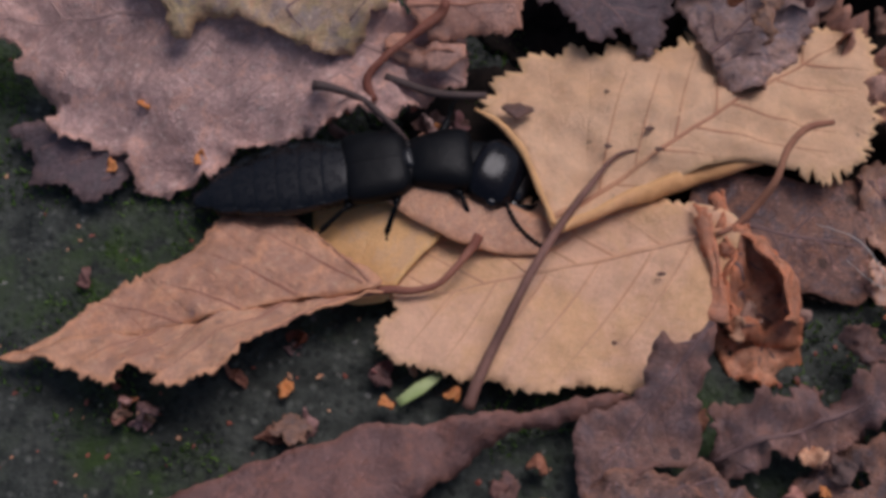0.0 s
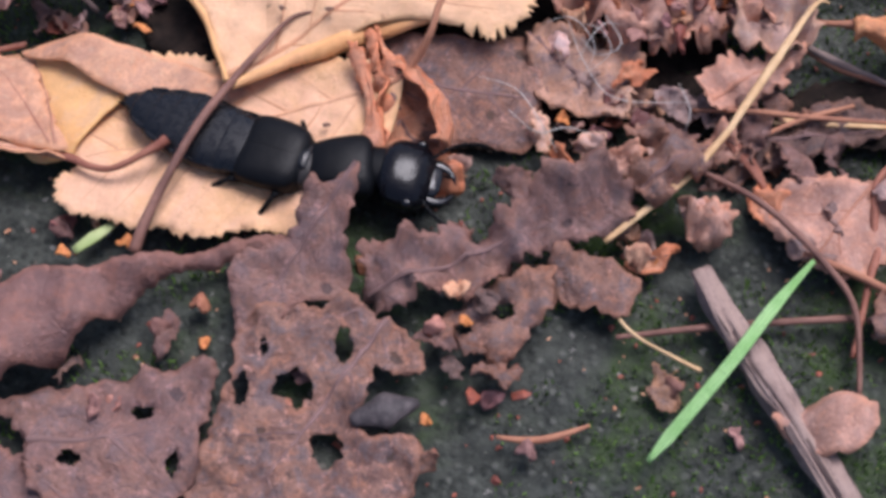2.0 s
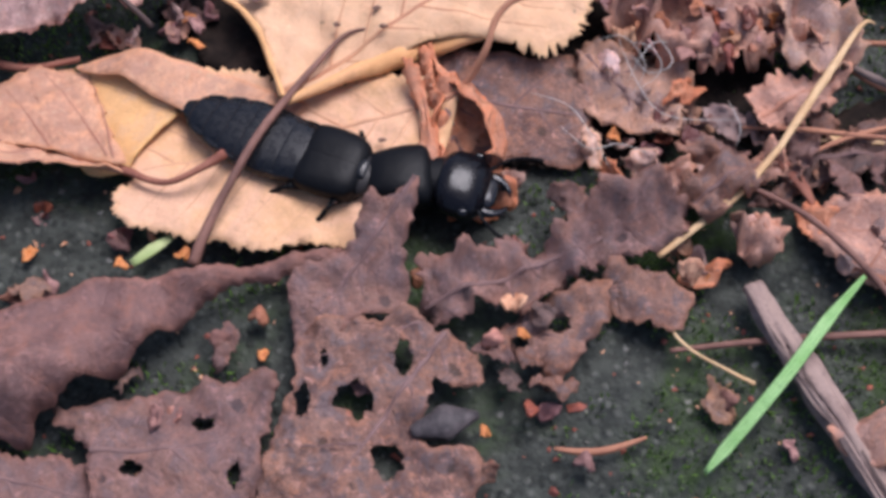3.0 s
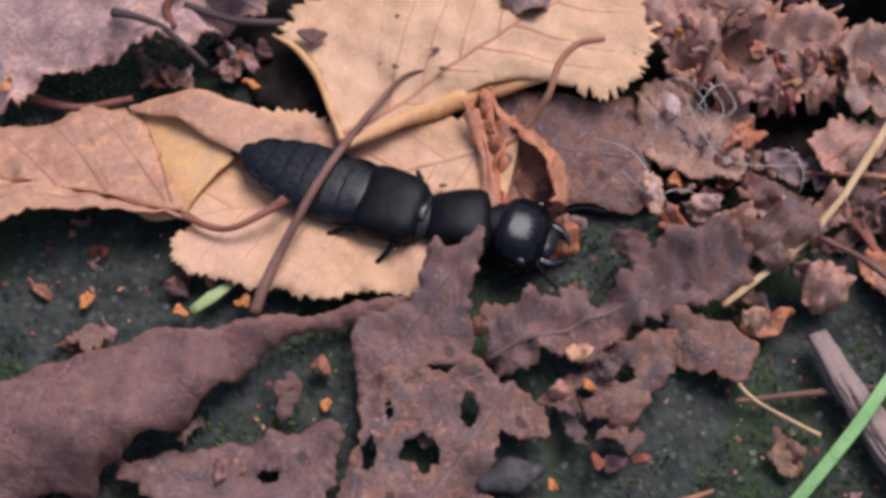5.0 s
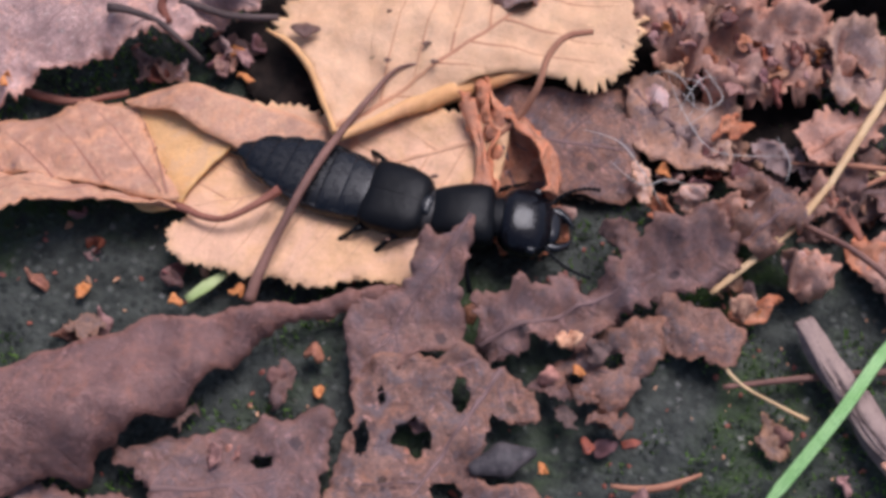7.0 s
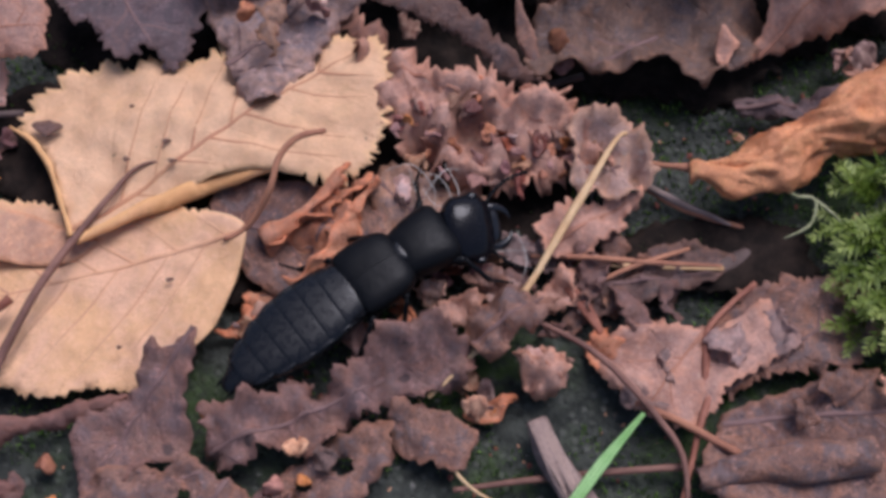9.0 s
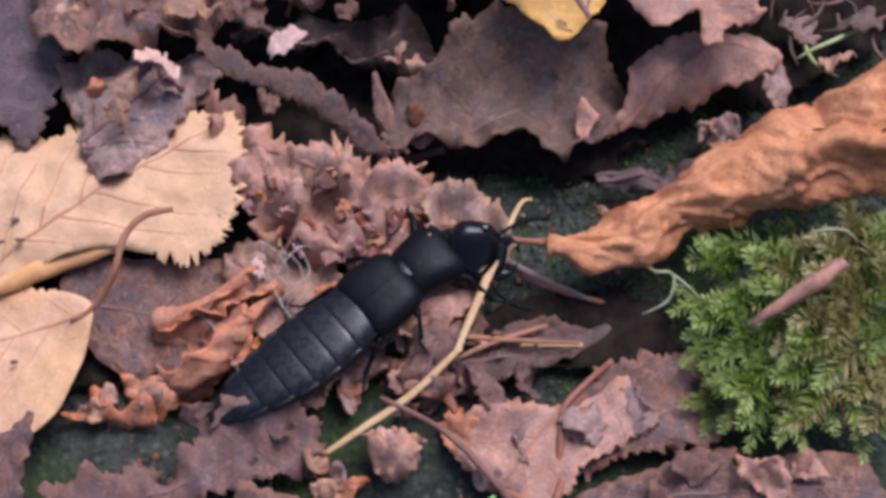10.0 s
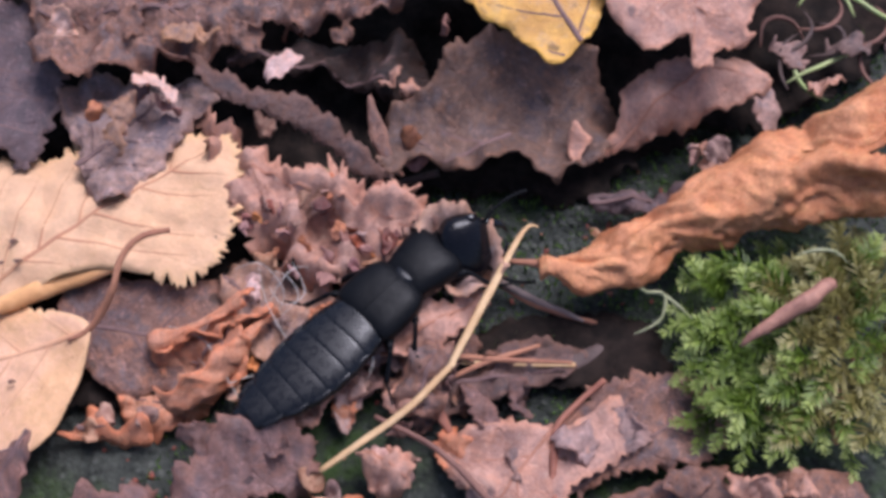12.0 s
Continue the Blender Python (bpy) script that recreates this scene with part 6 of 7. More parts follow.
shreds([(20.7, 19.6, 5.0), (25.0, 18.4, 4.8), (22.5, 16.3, 4.0), (28.7, 16.8, 4.6), (26.7, 14.8, 3.6), (32.9, 15.8, 4.2), (31.1, 17.7, 4.8), (25.9, 20.4, 5.0), (29.1, 14.9, 4.2), (35.2, 15.5, 3.6), (37.1, 15.1, 3.2), (34.3, 16.9, 4.0)], ["pinkish_leaf", "pale_flake", "grey_litter", "brown_leaf", "rust_leaf"], 0.6, 55)
shreds([(38.9, -5.4, 1.6), (45.3, -1.9, 1.8), (49.0, -1.0, 1.8), (41.2, -3.7, 1.8), (53.5, -6.3, 3.4), (58.7, -6.9, 3.4), (62.3, -6.1, 3.4), (50.4, -7.9, 3.2)], ["pinkish_leaf", "brown_leaf", "grey_litter"], 0.8, 25)
shreds([(-17.1, 16.9, 1.4), (-15.7, 18.8, 1.6), (-21.6, 15.7, 1.0), (-23.8, 16.3, 1.0)], ["rust_leaf", "pinkish_leaf", "purple_brown_leaf"], 0.6, 45)
shreds([(21.5, -1.2, 3.4), (16.1, -0.9, 3.0)], ["purple_brown_leaf"], 0.7, 30)


def bud(at, length, width, heading, material="bud", label="dark oval bud scale among brown leaf shreds"):
    d = Vector((math.cos(radians(heading)), math.sin(radians(heading)), 0)) * length / 2
    return stalk("bud", label, [tuple(Vector(at) - d), at, tuple(Vector(at) + d)], [width * 0.3, width, width * 0.2], material, "bud", flat=0.7, rough=0.12, sides=12)


bud((5.8, -19.1, 2.2), 5.2, 1.5, 15)

for k, path in enumerate(([(20.9, 9.8, 4.0), (21.8, 11.3, 5.0), (23.3, 13.0, 5.0), (25.3, 13.1, 4.0)], [(18.2, 13.0, 5.0), (20.5, 13.2, 5.5), (22.3, 11.0, 4.6), (21.4, 9.3, 3.0)], [(15.3, 6.1, 3.0), (17.5, 3.7, 3.4), (19.9, 4.4, 3.0), (22.6, 3.6, 2.6)], [(21.3, 12.2, 6.0), (22.7, 11.7, 6.0), (23.5, 10.1, 5.0), (21.2, 8.6, 4.0)], [(20.2, 13.1, 5.2), (21.3, 9.0, 5.4), (23.7, 6.2, 4.4), (29.7, 6.0, 4.0)], [(12.9, 8.5, 4.2), (16.0, 6.9, 4.6), (18.1, 3.4, 4.2), (19.0, 1.8, 3.4)], [(23.1, 12.9, 6.2), (24.2, 9.9, 6.6), (22.4, 9.2, 6.0), (21.2, 11.1, 5.6)], [(28.8, 7.4, 4.6), (29.5, 4.8, 4.8), (29.0, 3.3, 4.2)])):
    stalk("plant_fibre", "fine pale curled plant fibre", path, [0.025, 0.045, 0.025], "fibre", "fibre", "pale fibres", sides=5)


# ---- moss ----
def frond(sets, kind, base, heading, length, rise, droop, r, size=1.0):
    """A feathery shoot: an arching stem with rows of small pointed leaves."""
    v, f, a = sets[kind]
    flat = Vector((math.cos(heading), math.sin(heading), 0))
    n = int(length / 0.24)
    curl = r.gauss(0, 0.5)
    c = Vector(base)
    for i in range(n):
        s = i / n
        h = heading + curl * s
        t = Vector((math.cos(h), math.sin(h), rise - (rise + droop) * s)).normalized()
        c = c + t * 0.24
        side = t.cross(Vector((0, 0, 1))).normalized()
        up = side.cross(t)
        ll = size * (0.5 + 1.25 * math.sin(math.pi * min(1, 0.25 + 0.75 * s))) * r.uniform(0.8, 1.15)
        for sg in (-1, 1, 0):
            w = (t * r.uniform(0.3, 0.9) + (side * sg * r.uniform(0.45, 1.1) + up * r.uniform(-0.3, 0.6) if sg else up * r.uniform(0.3, 0.7) + side * r.uniform(-0.4, 0.4))).normalized()
            l = (ll if sg else ll * 0.7) * r.uniform(0.7, 1.2)
            wide = w.cross(up if sg else side).normalized() * 0.11 * size
            tip = c + w * l + up * 0.12 * l
            mid = c + w * l * 0.45 + up * 0.1 * l
            k = len(v)
            v += [c - wide * 0.6, c + wide * 0.6, mid + wide, mid - wide, tip]
            f += [(k, k + 1, k + 2, k + 3), (k + 3, k + 2, k + 4)]
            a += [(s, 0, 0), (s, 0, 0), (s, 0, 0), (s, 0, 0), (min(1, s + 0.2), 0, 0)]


def moss_clump():
    """Feathery moss: fronds in layers, dark and short inside, long and pale outside."""
    r = random.Random(12)
    sets = {"moss": ([], [], []), "moss_old": ([], [], [])}
    c0 = Vector((63.6, 4.3, 2.0))
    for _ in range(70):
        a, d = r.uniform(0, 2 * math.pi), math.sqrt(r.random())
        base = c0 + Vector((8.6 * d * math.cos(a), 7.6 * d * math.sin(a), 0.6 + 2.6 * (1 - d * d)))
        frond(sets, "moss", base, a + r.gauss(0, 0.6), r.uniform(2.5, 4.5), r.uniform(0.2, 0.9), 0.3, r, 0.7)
    # long shoots that lie over one another, towards the open ground
    for _ in range(125):
        x, y = r.uniform(-6.5, 7.5), r.uniform(-6.5, 7.0)
        base = c0 + Vector((x, y, 2.4 + 3.2 * math.exp(-(x * x + y * y) / 50) * r.uniform(0.7, 1.2)))
        away = math.atan2(y - 1.5, x - 4.0)
        heading = radians(200) + 0.35 * ((away - radians(200) + math.pi) % (2 * math.pi) - math.pi) + r.gauss(0, 0.65)
        old = x + 0.2 * y + r.gauss(0, 2.6) > 0.6
        frond(sets, "moss_old" if old else "moss", base, heading, r.uniform(2.6, 5.6), r.uniform(0.15, 1.0), r.uniform(0.2, 1.0), r, r.uniform(0.6, 1.0))
    for _ in range(26):
        base = c0 + Vector((r.uniform(1.5, 9.0), r.uniform(0.0, 7.5), r.uniform(3.0, 5.2)))
        frond(sets, "moss" if r.random() < 0.6 else "moss_old", base, radians(r.gauss(60, 45)), r.uniform(3.0, 5.5), 0.6, 0.5, r, 0.75)
    for x, y, z, h, l in ((-3.0, 3.2, 5.0, 203, 8.6), (-1.2, 0.2, 5.0, 198, 9.0), (0.6, -2.0, 4.6, 208, 10.5), (-3.4, 6.4, 5.0, 150, 5.0), (2.0, -4.0, 3.4, 222, 6.5)):
        frond(sets, "moss", c0 + Vector((x, y, z)), radians(h), l, 0.2, 0.75, r, 0.85)
    top = new("moss_clump", None)
    top.location = c0 * MM
    tagged(top, "feathery bright green moss clump with yellowed shoots", "moss", kind="stuff")
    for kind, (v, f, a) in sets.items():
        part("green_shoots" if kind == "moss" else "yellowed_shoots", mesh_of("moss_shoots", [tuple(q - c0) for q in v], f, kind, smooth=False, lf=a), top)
    return top


moss_clump()


def low_moss():
    """Short moss in patches on the ground."""
    r = random.Random(21)
    v, f = [], []
    for _ in range(48000):
        x, y = r.uniform(-60, 85), r.uniform(-30, 45)
        if noise.noise(Vector((x * 0.06, y * 0.06, 7.7))) + 0.5 * noise.noise(Vector((x * 0.25, y * 0.25, 1.7))) < 0.09 - 0.003 * x:
            continue
        c = Vector((x, y, ground_height(x, y) - 0.05))
        h = r.uniform(0.3, 0.9)
        d = Vector((r.uniform(-0.6, 0.6), r.uniform(-0.6, 0.6), 1)) * h
        w = Vector((r.uniform(-1, 1), r.uniform(-1, 1), 0)).normalized() * 0.13
        k = len(v)
        v += [c - w, c + w, c + d]
        f.append((k, k + 1, k + 2))
    g = new("moss_patch", mesh_of("moss_patch", [tuple(q) for q in v], f, "moss_low", smooth=False))
    return tagged(g, "short dark green moss in patches on the ground", "moss", kind="stuff")


low_moss()


def fine_litter(name, material, count, low, high, seed, label):
    """Tiny flakes strewn over the ground."""
    r = random.Random(seed)
    v, f = [], []
    while len(f) < count * 4:
        x, y = r.uniform(-58, 85), r.uniform(-32, 46)
        if noise.noise(Vector((x * 0.05, y * 0.05, seed))) + r.uniform(-0.5, 0.5) < 0.0:
            continue
        c = Vector((x, y, ground_height(x, y) + 0.1))
        s = r.uniform(low, high) * (2.2 if r.random() < 0.06 else 1)
        turn = Euler((r.uniform(-0.6, 0.6), r.uniform(-0.6, 0.6), r.uniform(0, 6.3))).to_matrix()
        k = len(v)
        for i in range(5):
            a = 2 * math.pi * i / 5
            v.append(c + turn @ Vector((s * math.cos(a) * r.uniform(0.5, 1.3), s * math.sin(a) * r.uniform(0.4, 0.9), r.uniform(-0.2, 0.2) * s)))
        v.append(c + turn @ Vector((0, 0, 0.35 * s)))
        f += [(k + i, k + (i + 1) % 5, k + 5) for i in range(5)]
    g = new(name, mesh_of(name, [tuple(q) for q in v], f, material, smooth=False))
    return tagged(g, label, "litter", kind="stuff")


fine_litter("leaf_dust", "scale_red", 900, 0.12, 0.4, 3, "tiny dark red-brown leaf crumbs on the ground")
fine_litter("leaf_dust", "scale_pale", 800, 0.08, 0.28, 4, "tiny pale leaf crumbs and grit on the ground")


# ---- the beetle: x runs forward, z up, millimetres ----
GIRTH = 1.13


def loft(name, stations, material, sides=28, power=2.3, half=0):
    """A closed body through stations of x, half width, top and bottom."""
    v, f = [], []
    spline = catmull(np.array(stations, float), False, 5)
    for x, hw, top, bot in spline:
        hw, top, bot = max(hw, 0.02) * GIRTH, top * GIRTH, bot * GIRTH
        for k in range(sides):
            w = 2 * np.pi * k / sides
            c, s = math.cos(w), math.sin(w)
            e = 2 / power
            yy = hw * math.copysign(abs(c) ** e, c)
            zz = math.copysign(abs(s) ** e, s)
            if half:
                yy = half * max(0.012, yy * half)
            v.append((x, yy, zz * top if zz > 0 else zz * bot))
    n = len(spline)
    for i in range(n - 1):
        for k in range(sides):
            f.append((i * sides + k, i * sides + (k + 1) % sides, (i + 1) * sides + (k + 1) % sides, (i + 1) * sides + k))
    f += [tuple(range(sides))[::-1], tuple((n - 1) * sides + k for k in range(sides))]
    f = [q[::-1] for q in f]
    me = mesh_of(name, v, f, material)
    if half:
        me.set_sharp_from_angle(angle=radians(50))
    return me


def bead_chain(name, points, radii, material):
    """A jointed limb: beads that run into one another."""
    v, f = [], []
    p = np.array(points, float)
    for i in range(len(p) - 1):
        d = p[i + 1] - p[i]
        a = np.cross(d, (0, 0, 1.0))
        a /= np.linalg.norm(a) + 1e-9
        b = np.cross(a, d / np.linalg.norm(d))
        for g, w in ((0.05, 0.45), (0.3, 0.75), (0.75, 1.0), (0.95, 0.55)):
            for j in range(7):
                t = 2 * np.pi * j / 7
                v.append(p[i] + d * g + radii[i] * w * (a * math.cos(t) + b * math.sin(t)))
    n = len(v) // 7
    for g in range(n - 1):
        for j in range(7):
            f.append((g * 7 + j, g * 7 + (j + 1) % 7, (g + 1) * 7 + (j + 1) % 7, (g + 1) * 7 + j))
    f += [tuple(range(7))[::-1], tuple((n - 1) * 7 + j for j in range(7))]
    return mesh_of(name, v, f, material)


ELYTRA, NECK, HEAD, RINGS = 4.9, 4.85, 4.9, 6


def make_beetle():
    top = new("rove_beetle", None)
    tagged(top, "long black rove beetle with short wing cases, crawling over leaves", "beetle")
    body = {}
    body["thorax"] = part("thorax", loft("thorax", [(-3.0, 0.6, 0.5, 0.4), (-2.4, 2.1, 1.0, 1.3), (0, 2.4, 1.2, 1.7), (2.0, 2.1, 1.1, 1.6), (2.7, 1.0, 0.7, 0.8)], "black"), top)
    for sg, nm in ((1, "wing_case"), (-1, "wing_case")):
        me = loft(nm, [(-2.8, 1.8, 0.45, 0.2), (-2.65, 2.45, 0.85, 0.5), (-1.6, 2.68, 1.08, 0.85), (0.2, 2.64, 1.14, 0.9), (1.4, 2.42, 1.04, 0.9), (2.05, 2.0, 0.78, 0.5), (2.3, 1.35, 0.42, 0.2)], "black", sides=40, power=3.0, half=sg)
        body[nm + str(sg)] = part(nm, me, top, at=(0, sg * 0.004, 0.35))
    part("scutellum", loft("scutellum", [(-0.6, 0.05, 0.1, 0.1), (-0.2, 0.45, 0.2, 0.2), (0.35, 0.85, 0.24, 0.2), (0.7, 0.75, 0.1, 0.1)], "ring_black", 14, 2.2), top, at=(1.9, 0, 1.12))
    part("waist", loft("waist", [(-0.5, 1.6, 0.8, 0.8), (0.1, 1.75, 0.95, 0.9), (0.8, 1.5, 0.85, 0.8)], "membrane"), top, "grey membrane at the waist", at=(2.2, 0, 0.1))
    pronotum = part("pronotum", loft("pronotum", [(-0.2, 1.2, 0.7, 0.8), (0.1, 1.72, 1.0, 1.2), (1.2, 2.02, 1.32, 1.5), (2.8, 2.3, 1.4, 1.5), (4.1, 2.36, 1.26, 1.3), (4.75, 2.05, 0.95, 1.0), (5.0, 1.2, 0.5, 0.6)], "black", power=2.9), top)
    body["pronotum"] = pronotum
    body["neck"] = part("neck", loft("neck", [(-0.8, 1.3, 0.8, 0.8), (0.2, 1.5, 0.9, 0.9), (1.3, 1.6, 0.95, 0.95)], "black"), top)
    head = part("head", loft("head", [(0.2, 0.8, 0.5, 0.6), (0.45, 1.7, 1.05, 1.0), (1.2, 2.4, 1.32, 1.25), (2.4, 2.55, 1.34, 1.25), (3.4, 2.45, 1.18, 1.1), (4.0, 2.1, 0.86, 0.95), (4.4, 1.6, 0.5, 0.7), (4.6, 1.0, 0.25, 0.4)], "head_black", power=2.35), top)
    body["head"] = head
    part("lip_plate", loft("lip_plate", [(-0.5, 0.9, 0.3, 0.3), (-0.2, 1.25, 0.4, 0.35), (0.5, 1.2, 0.3, 0.3), (0.85, 0.9, 0.14, 0.2), (0.95, 0.5, 0.05, 0.1)], "gloss_black", 20, 2.6), head, "shiny black plate above the jaws", at=(4.3, 0, 0.1))
    for sg in (-1, 1):
        part("eye", loft("eye", [(-0.6, 0.05, 0.05, 0.05), (-0.3, 0.3, 0.4, 0.4), (0.25, 0.33, 0.42, 0.42), (0.55, 0.05, 0.05, 0.05)], "gloss_black", 12, 2.0), head, at=(3.0, sg * 2.6, 0.45))
        part("mandible", tube_mesh("mandible", [(-0.3, sg * 0.1, 0), (0.5, sg * 0.42, 0.02), (1.2, sg * 0.3, 0), (1.8, -sg * 0.15, -0.05), (2.1, -sg * 0.75, -0.1)], [0.55, 0.5, 0.38, 0.24, 0.05], "gloss_black", flat=0.7, rough=0.0, step=0.2), head, "shiny curved jaw", at=(4.2, sg * 1.15, -0.2))
        pts = [(0, 0, 0)]
        for i in range(11):
            a = radians(52 - 5 * i)
            d = 0.95 if i == 0 else 0.4
            pts.append((pts[-1][0] + d * math.cos(a), pts[-1][1] + sg * d * math.sin(a), pts[-1][2] + 0.09 - 0.012 * i))
        part("antenna", bead_chain("antenna", pts, [0.17] + [0.2] * 10, "black"), head, "beaded black antenna", at=(3.9, sg * 1.6, 0.3))
        part("palp", bead_chain("palp", [(0, 0, 0), (0.6, sg * 0.45, -0.2), (1.3, sg * 0.5, -0.35), (1.8, sg * 0.25, -0.45)], [0.15, 0.16, 0.13], "gloss_black"), head, at=(4.5, sg * 0.7, -0.5))
    rings = []
    wid = (2.42, 2.7, 2.84, 2.78, 2.42, 1.85)
    for i in range(RINGS):
        w, nx = wid[i], wid[i + 1] if i < RINGS - 1 else 1.3
        h = 1.08 - 0.07 * i
        seg = loft("abdomen_ring", [(0.6, w * 0.82, h * 0.84, 0.85), (0.2, w * 0.91, h * 0.95, 1.0), (-0.5, w * 0.96, h, 1.15), (-1.4, w * 0.6 + nx * 0.38, h * 1.0, 1.15 - 0.05 * i), (-1.95, w * 0.3 + nx * 0.68, h * 0.99, 1.12 - 0.07 * i), (-2.2, w * 0.22 + nx * 0.75, h * 0.965, 1.05 - 0.07 * i), (-2.4, w * 0.15 + nx * 0.74, h * 0.86, 0.85 - 0.07 * i)], "ring_black", power=2.35)
        ring = part("abdomen_ring", seg, top)
        for sg in (-1, 1):
            part("side_fold", tube_mesh("side_fold", [(0.2, 0, 0), (-0.9, sg * 0.05, 0.05), (-2.0, sg * (nx - w) * 0.6, 0.0)], [0.2, 0.26, 0.2], "ring_black", rough=0.0, step=0.3, flat=0.8), ring, at=(0, sg * (w * 0.97 - 0.02), 0.36))
        rings.append(ring)
    tail = part("tail_tip", loft("tail_tip", [(0.4, 1.3, 0.6, 0.6), (-0.4, 1.15, 0.56, 0.56), (-1.2, 0.85, 0.44, 0.43), (-1.9, 0.5, 0.28, 0.25), (-2.2, 0.2, 0.1, 0.1)], "ring_black"), top)
    for sg in (-1, 1):
        part("tail_prong", tube_mesh("tail_prong", [(0.2, 0, 0), (-0.4, sg * 0.12, 0.02), (-1.0, sg * 0.1, -0.05)], [0.2, 0.16, 0.03], "black", rough=0.0, step=0.2), tail, at=(-1.5, sg * 0.5, 0.05))
    legs = []
    for k, (x, ang, reach) in enumerate(((4.6, 55, 0.75), (1.2, 104, 0.6), (-1.4, 140, 0.75))):
        for sg in (-1, 1):
            hip = new("leg", None)
            hip.parent = top

            def out(degrees, length, z):
                return Vector((math.cos(radians(degrees)) * length, sg * math.sin(radians(degrees)) * length, z))

            knee = out(ang, 3.0 * reach, 0.7)
            foot = knee + out(ang + 20, 3.0 * reach, -1.6)
            tip = foot + out(ang - 5, 1.9, -0.15)
            part("femur", tube_mesh("femur", [(0, 0, 0), tuple(knee * 0.5), tuple(knee)], [0.38, 0.48, 0.26], "black", rough=0.0, step=0.25), hip)
            part("tibia", tube_mesh("tibia", [tuple(knee), tuple((knee + foot) / 2), tuple(foot)], [0.17, 0.2, 0.25], "black", rough=0.1, step=0.25), hip)
            part("foot", bead_chain("foot", [tuple(foot.lerp(tip, i / 5)) for i in range(6)], [0.15, 0.16, 0.15, 0.13, 0.1], "black"), hip)
            legs.append((hip, Vector((x, sg * 1.6, -0.7)), k, sg))
    return top, body, rings, tail, legs


beetle, body, rings, tail, legs = make_beetle()

# ---- the straw that the beetle pushes ----
def make_straw():
    """A dry straw in two lengths that meet at a kink."""
    kink = np.array((32.2, 2.5, 5.6))
    top = new("straw", None)
    top.location = Vector(kink) * MM
    tagged(top, "long pale-yellow dry straw, bowed, with a hooked end", "straw")
    upper = [(41.3, 14.3, 5.6), (40.4, 14.1, 6.2), (39.0, 12.4, 6.4), (37.4, 10.0, 6.4), (34.2, 5.4, 6.0), (32.2, 2.5, 5.6), (31.9, 2.2, 5.5)]
    lower = [(32.5, 2.8, 5.65), (32.2, 2.5, 5.6), (29.4, -0.6, 4.9), (27.4, -2.2, 4.3), (25.2, -3.8, 3.8), (22.4, -5.8, 3.0)]
    part("upper_length", tube_mesh("upper_length", np.array(upper) - kink, [0.12, 0.24, 0.32, 0.36, 0.36, 0.32, 0.26], "straw", flat=0.5), top)
    low = part("lower_length", tube_mesh("lower_length", np.array(lower) - kink, [0.24, 0.31, 0.34, 0.31, 0.29, 0.22], "straw", flat=0.5), top)
    return top, low


straw, straw_low = make_straw()


# ---- motion ----
def frame_along(origin, ahead, lift=0.0):
    x = Vector(ahead).normalized()
    y = Vector((0, 0, 1)).cross(x).normalized()
    z = x.cross(y)
    m = Matrix((x, y, z)).transposed().to_4x4()
    m.translation = Vector(origin)
    return m


def posture(t, tail_at, mid_at, waist, shoulder, neck, front, roll=0):
    """Where each part of the beetle is, from six places along its back and the roll of its head."""
    p = [Vector(q) for q in (tail_at, mid_at, waist, shoulder, neck, front)]
    late = t > 8.0
    if late:
        ahead = (p[3] - p[2]).normalized() * 0.75
        p[2], p[3] = p[2] + ahead, p[3] + ahead
    root = frame_along((p[2] + p[3]) / 2, p[3] - p[2])
    inv = root.inverted()
    q = [inv @ v for v in p]
    out = {"root": root}
    slide = 0.4 if 1.8 < t < 7.0 else -0.65 if late else 0.0
    joint = Vector((ELYTRA / 2 - 0.1 + slide, 0, 0))
    out["pronotum"] = frame_along(joint, q[4] - q[3])
    end = out["pronotum"] @ Vector((NECK - 0.25 + (-0.55 if late else slide), 0, 0))
    out["neck"] = frame_along(end, (q[5] - q[4]).normalized() + (q[4] - q[3]).normalized())
    out["head"] = frame_along(end + (q[5] - q[4]).normalized() * 0.05, q[5] - q[4]) @ Matrix.Rotation(radians(roll), 4, "X")
    a, b = (q[2] - q[1]), (q[1] - q[0])
    total = min(max(a.length + b.length, 9.0), 15.5)
    step = (total - 0.6) / (RINGS + 0.6)
    at = Vector((-ELYTRA / 2 + 0.2, 0, 0.1))
    for i in range(RINGS + 1):
        g = min(1.0, max(0.0, (i + 0.3) / RINGS * 1.4 - 0.2))
        d = Vector((1, 0, 0)) if i == 0 else (a.normalized().lerp(b.normalized(), g)).normalized()
        if i == 0:
            d = (d + a.normalized()).normalized()
        out["ring%d" % i] = frame_along(at, d)
        at = at - d * step
    return t, out


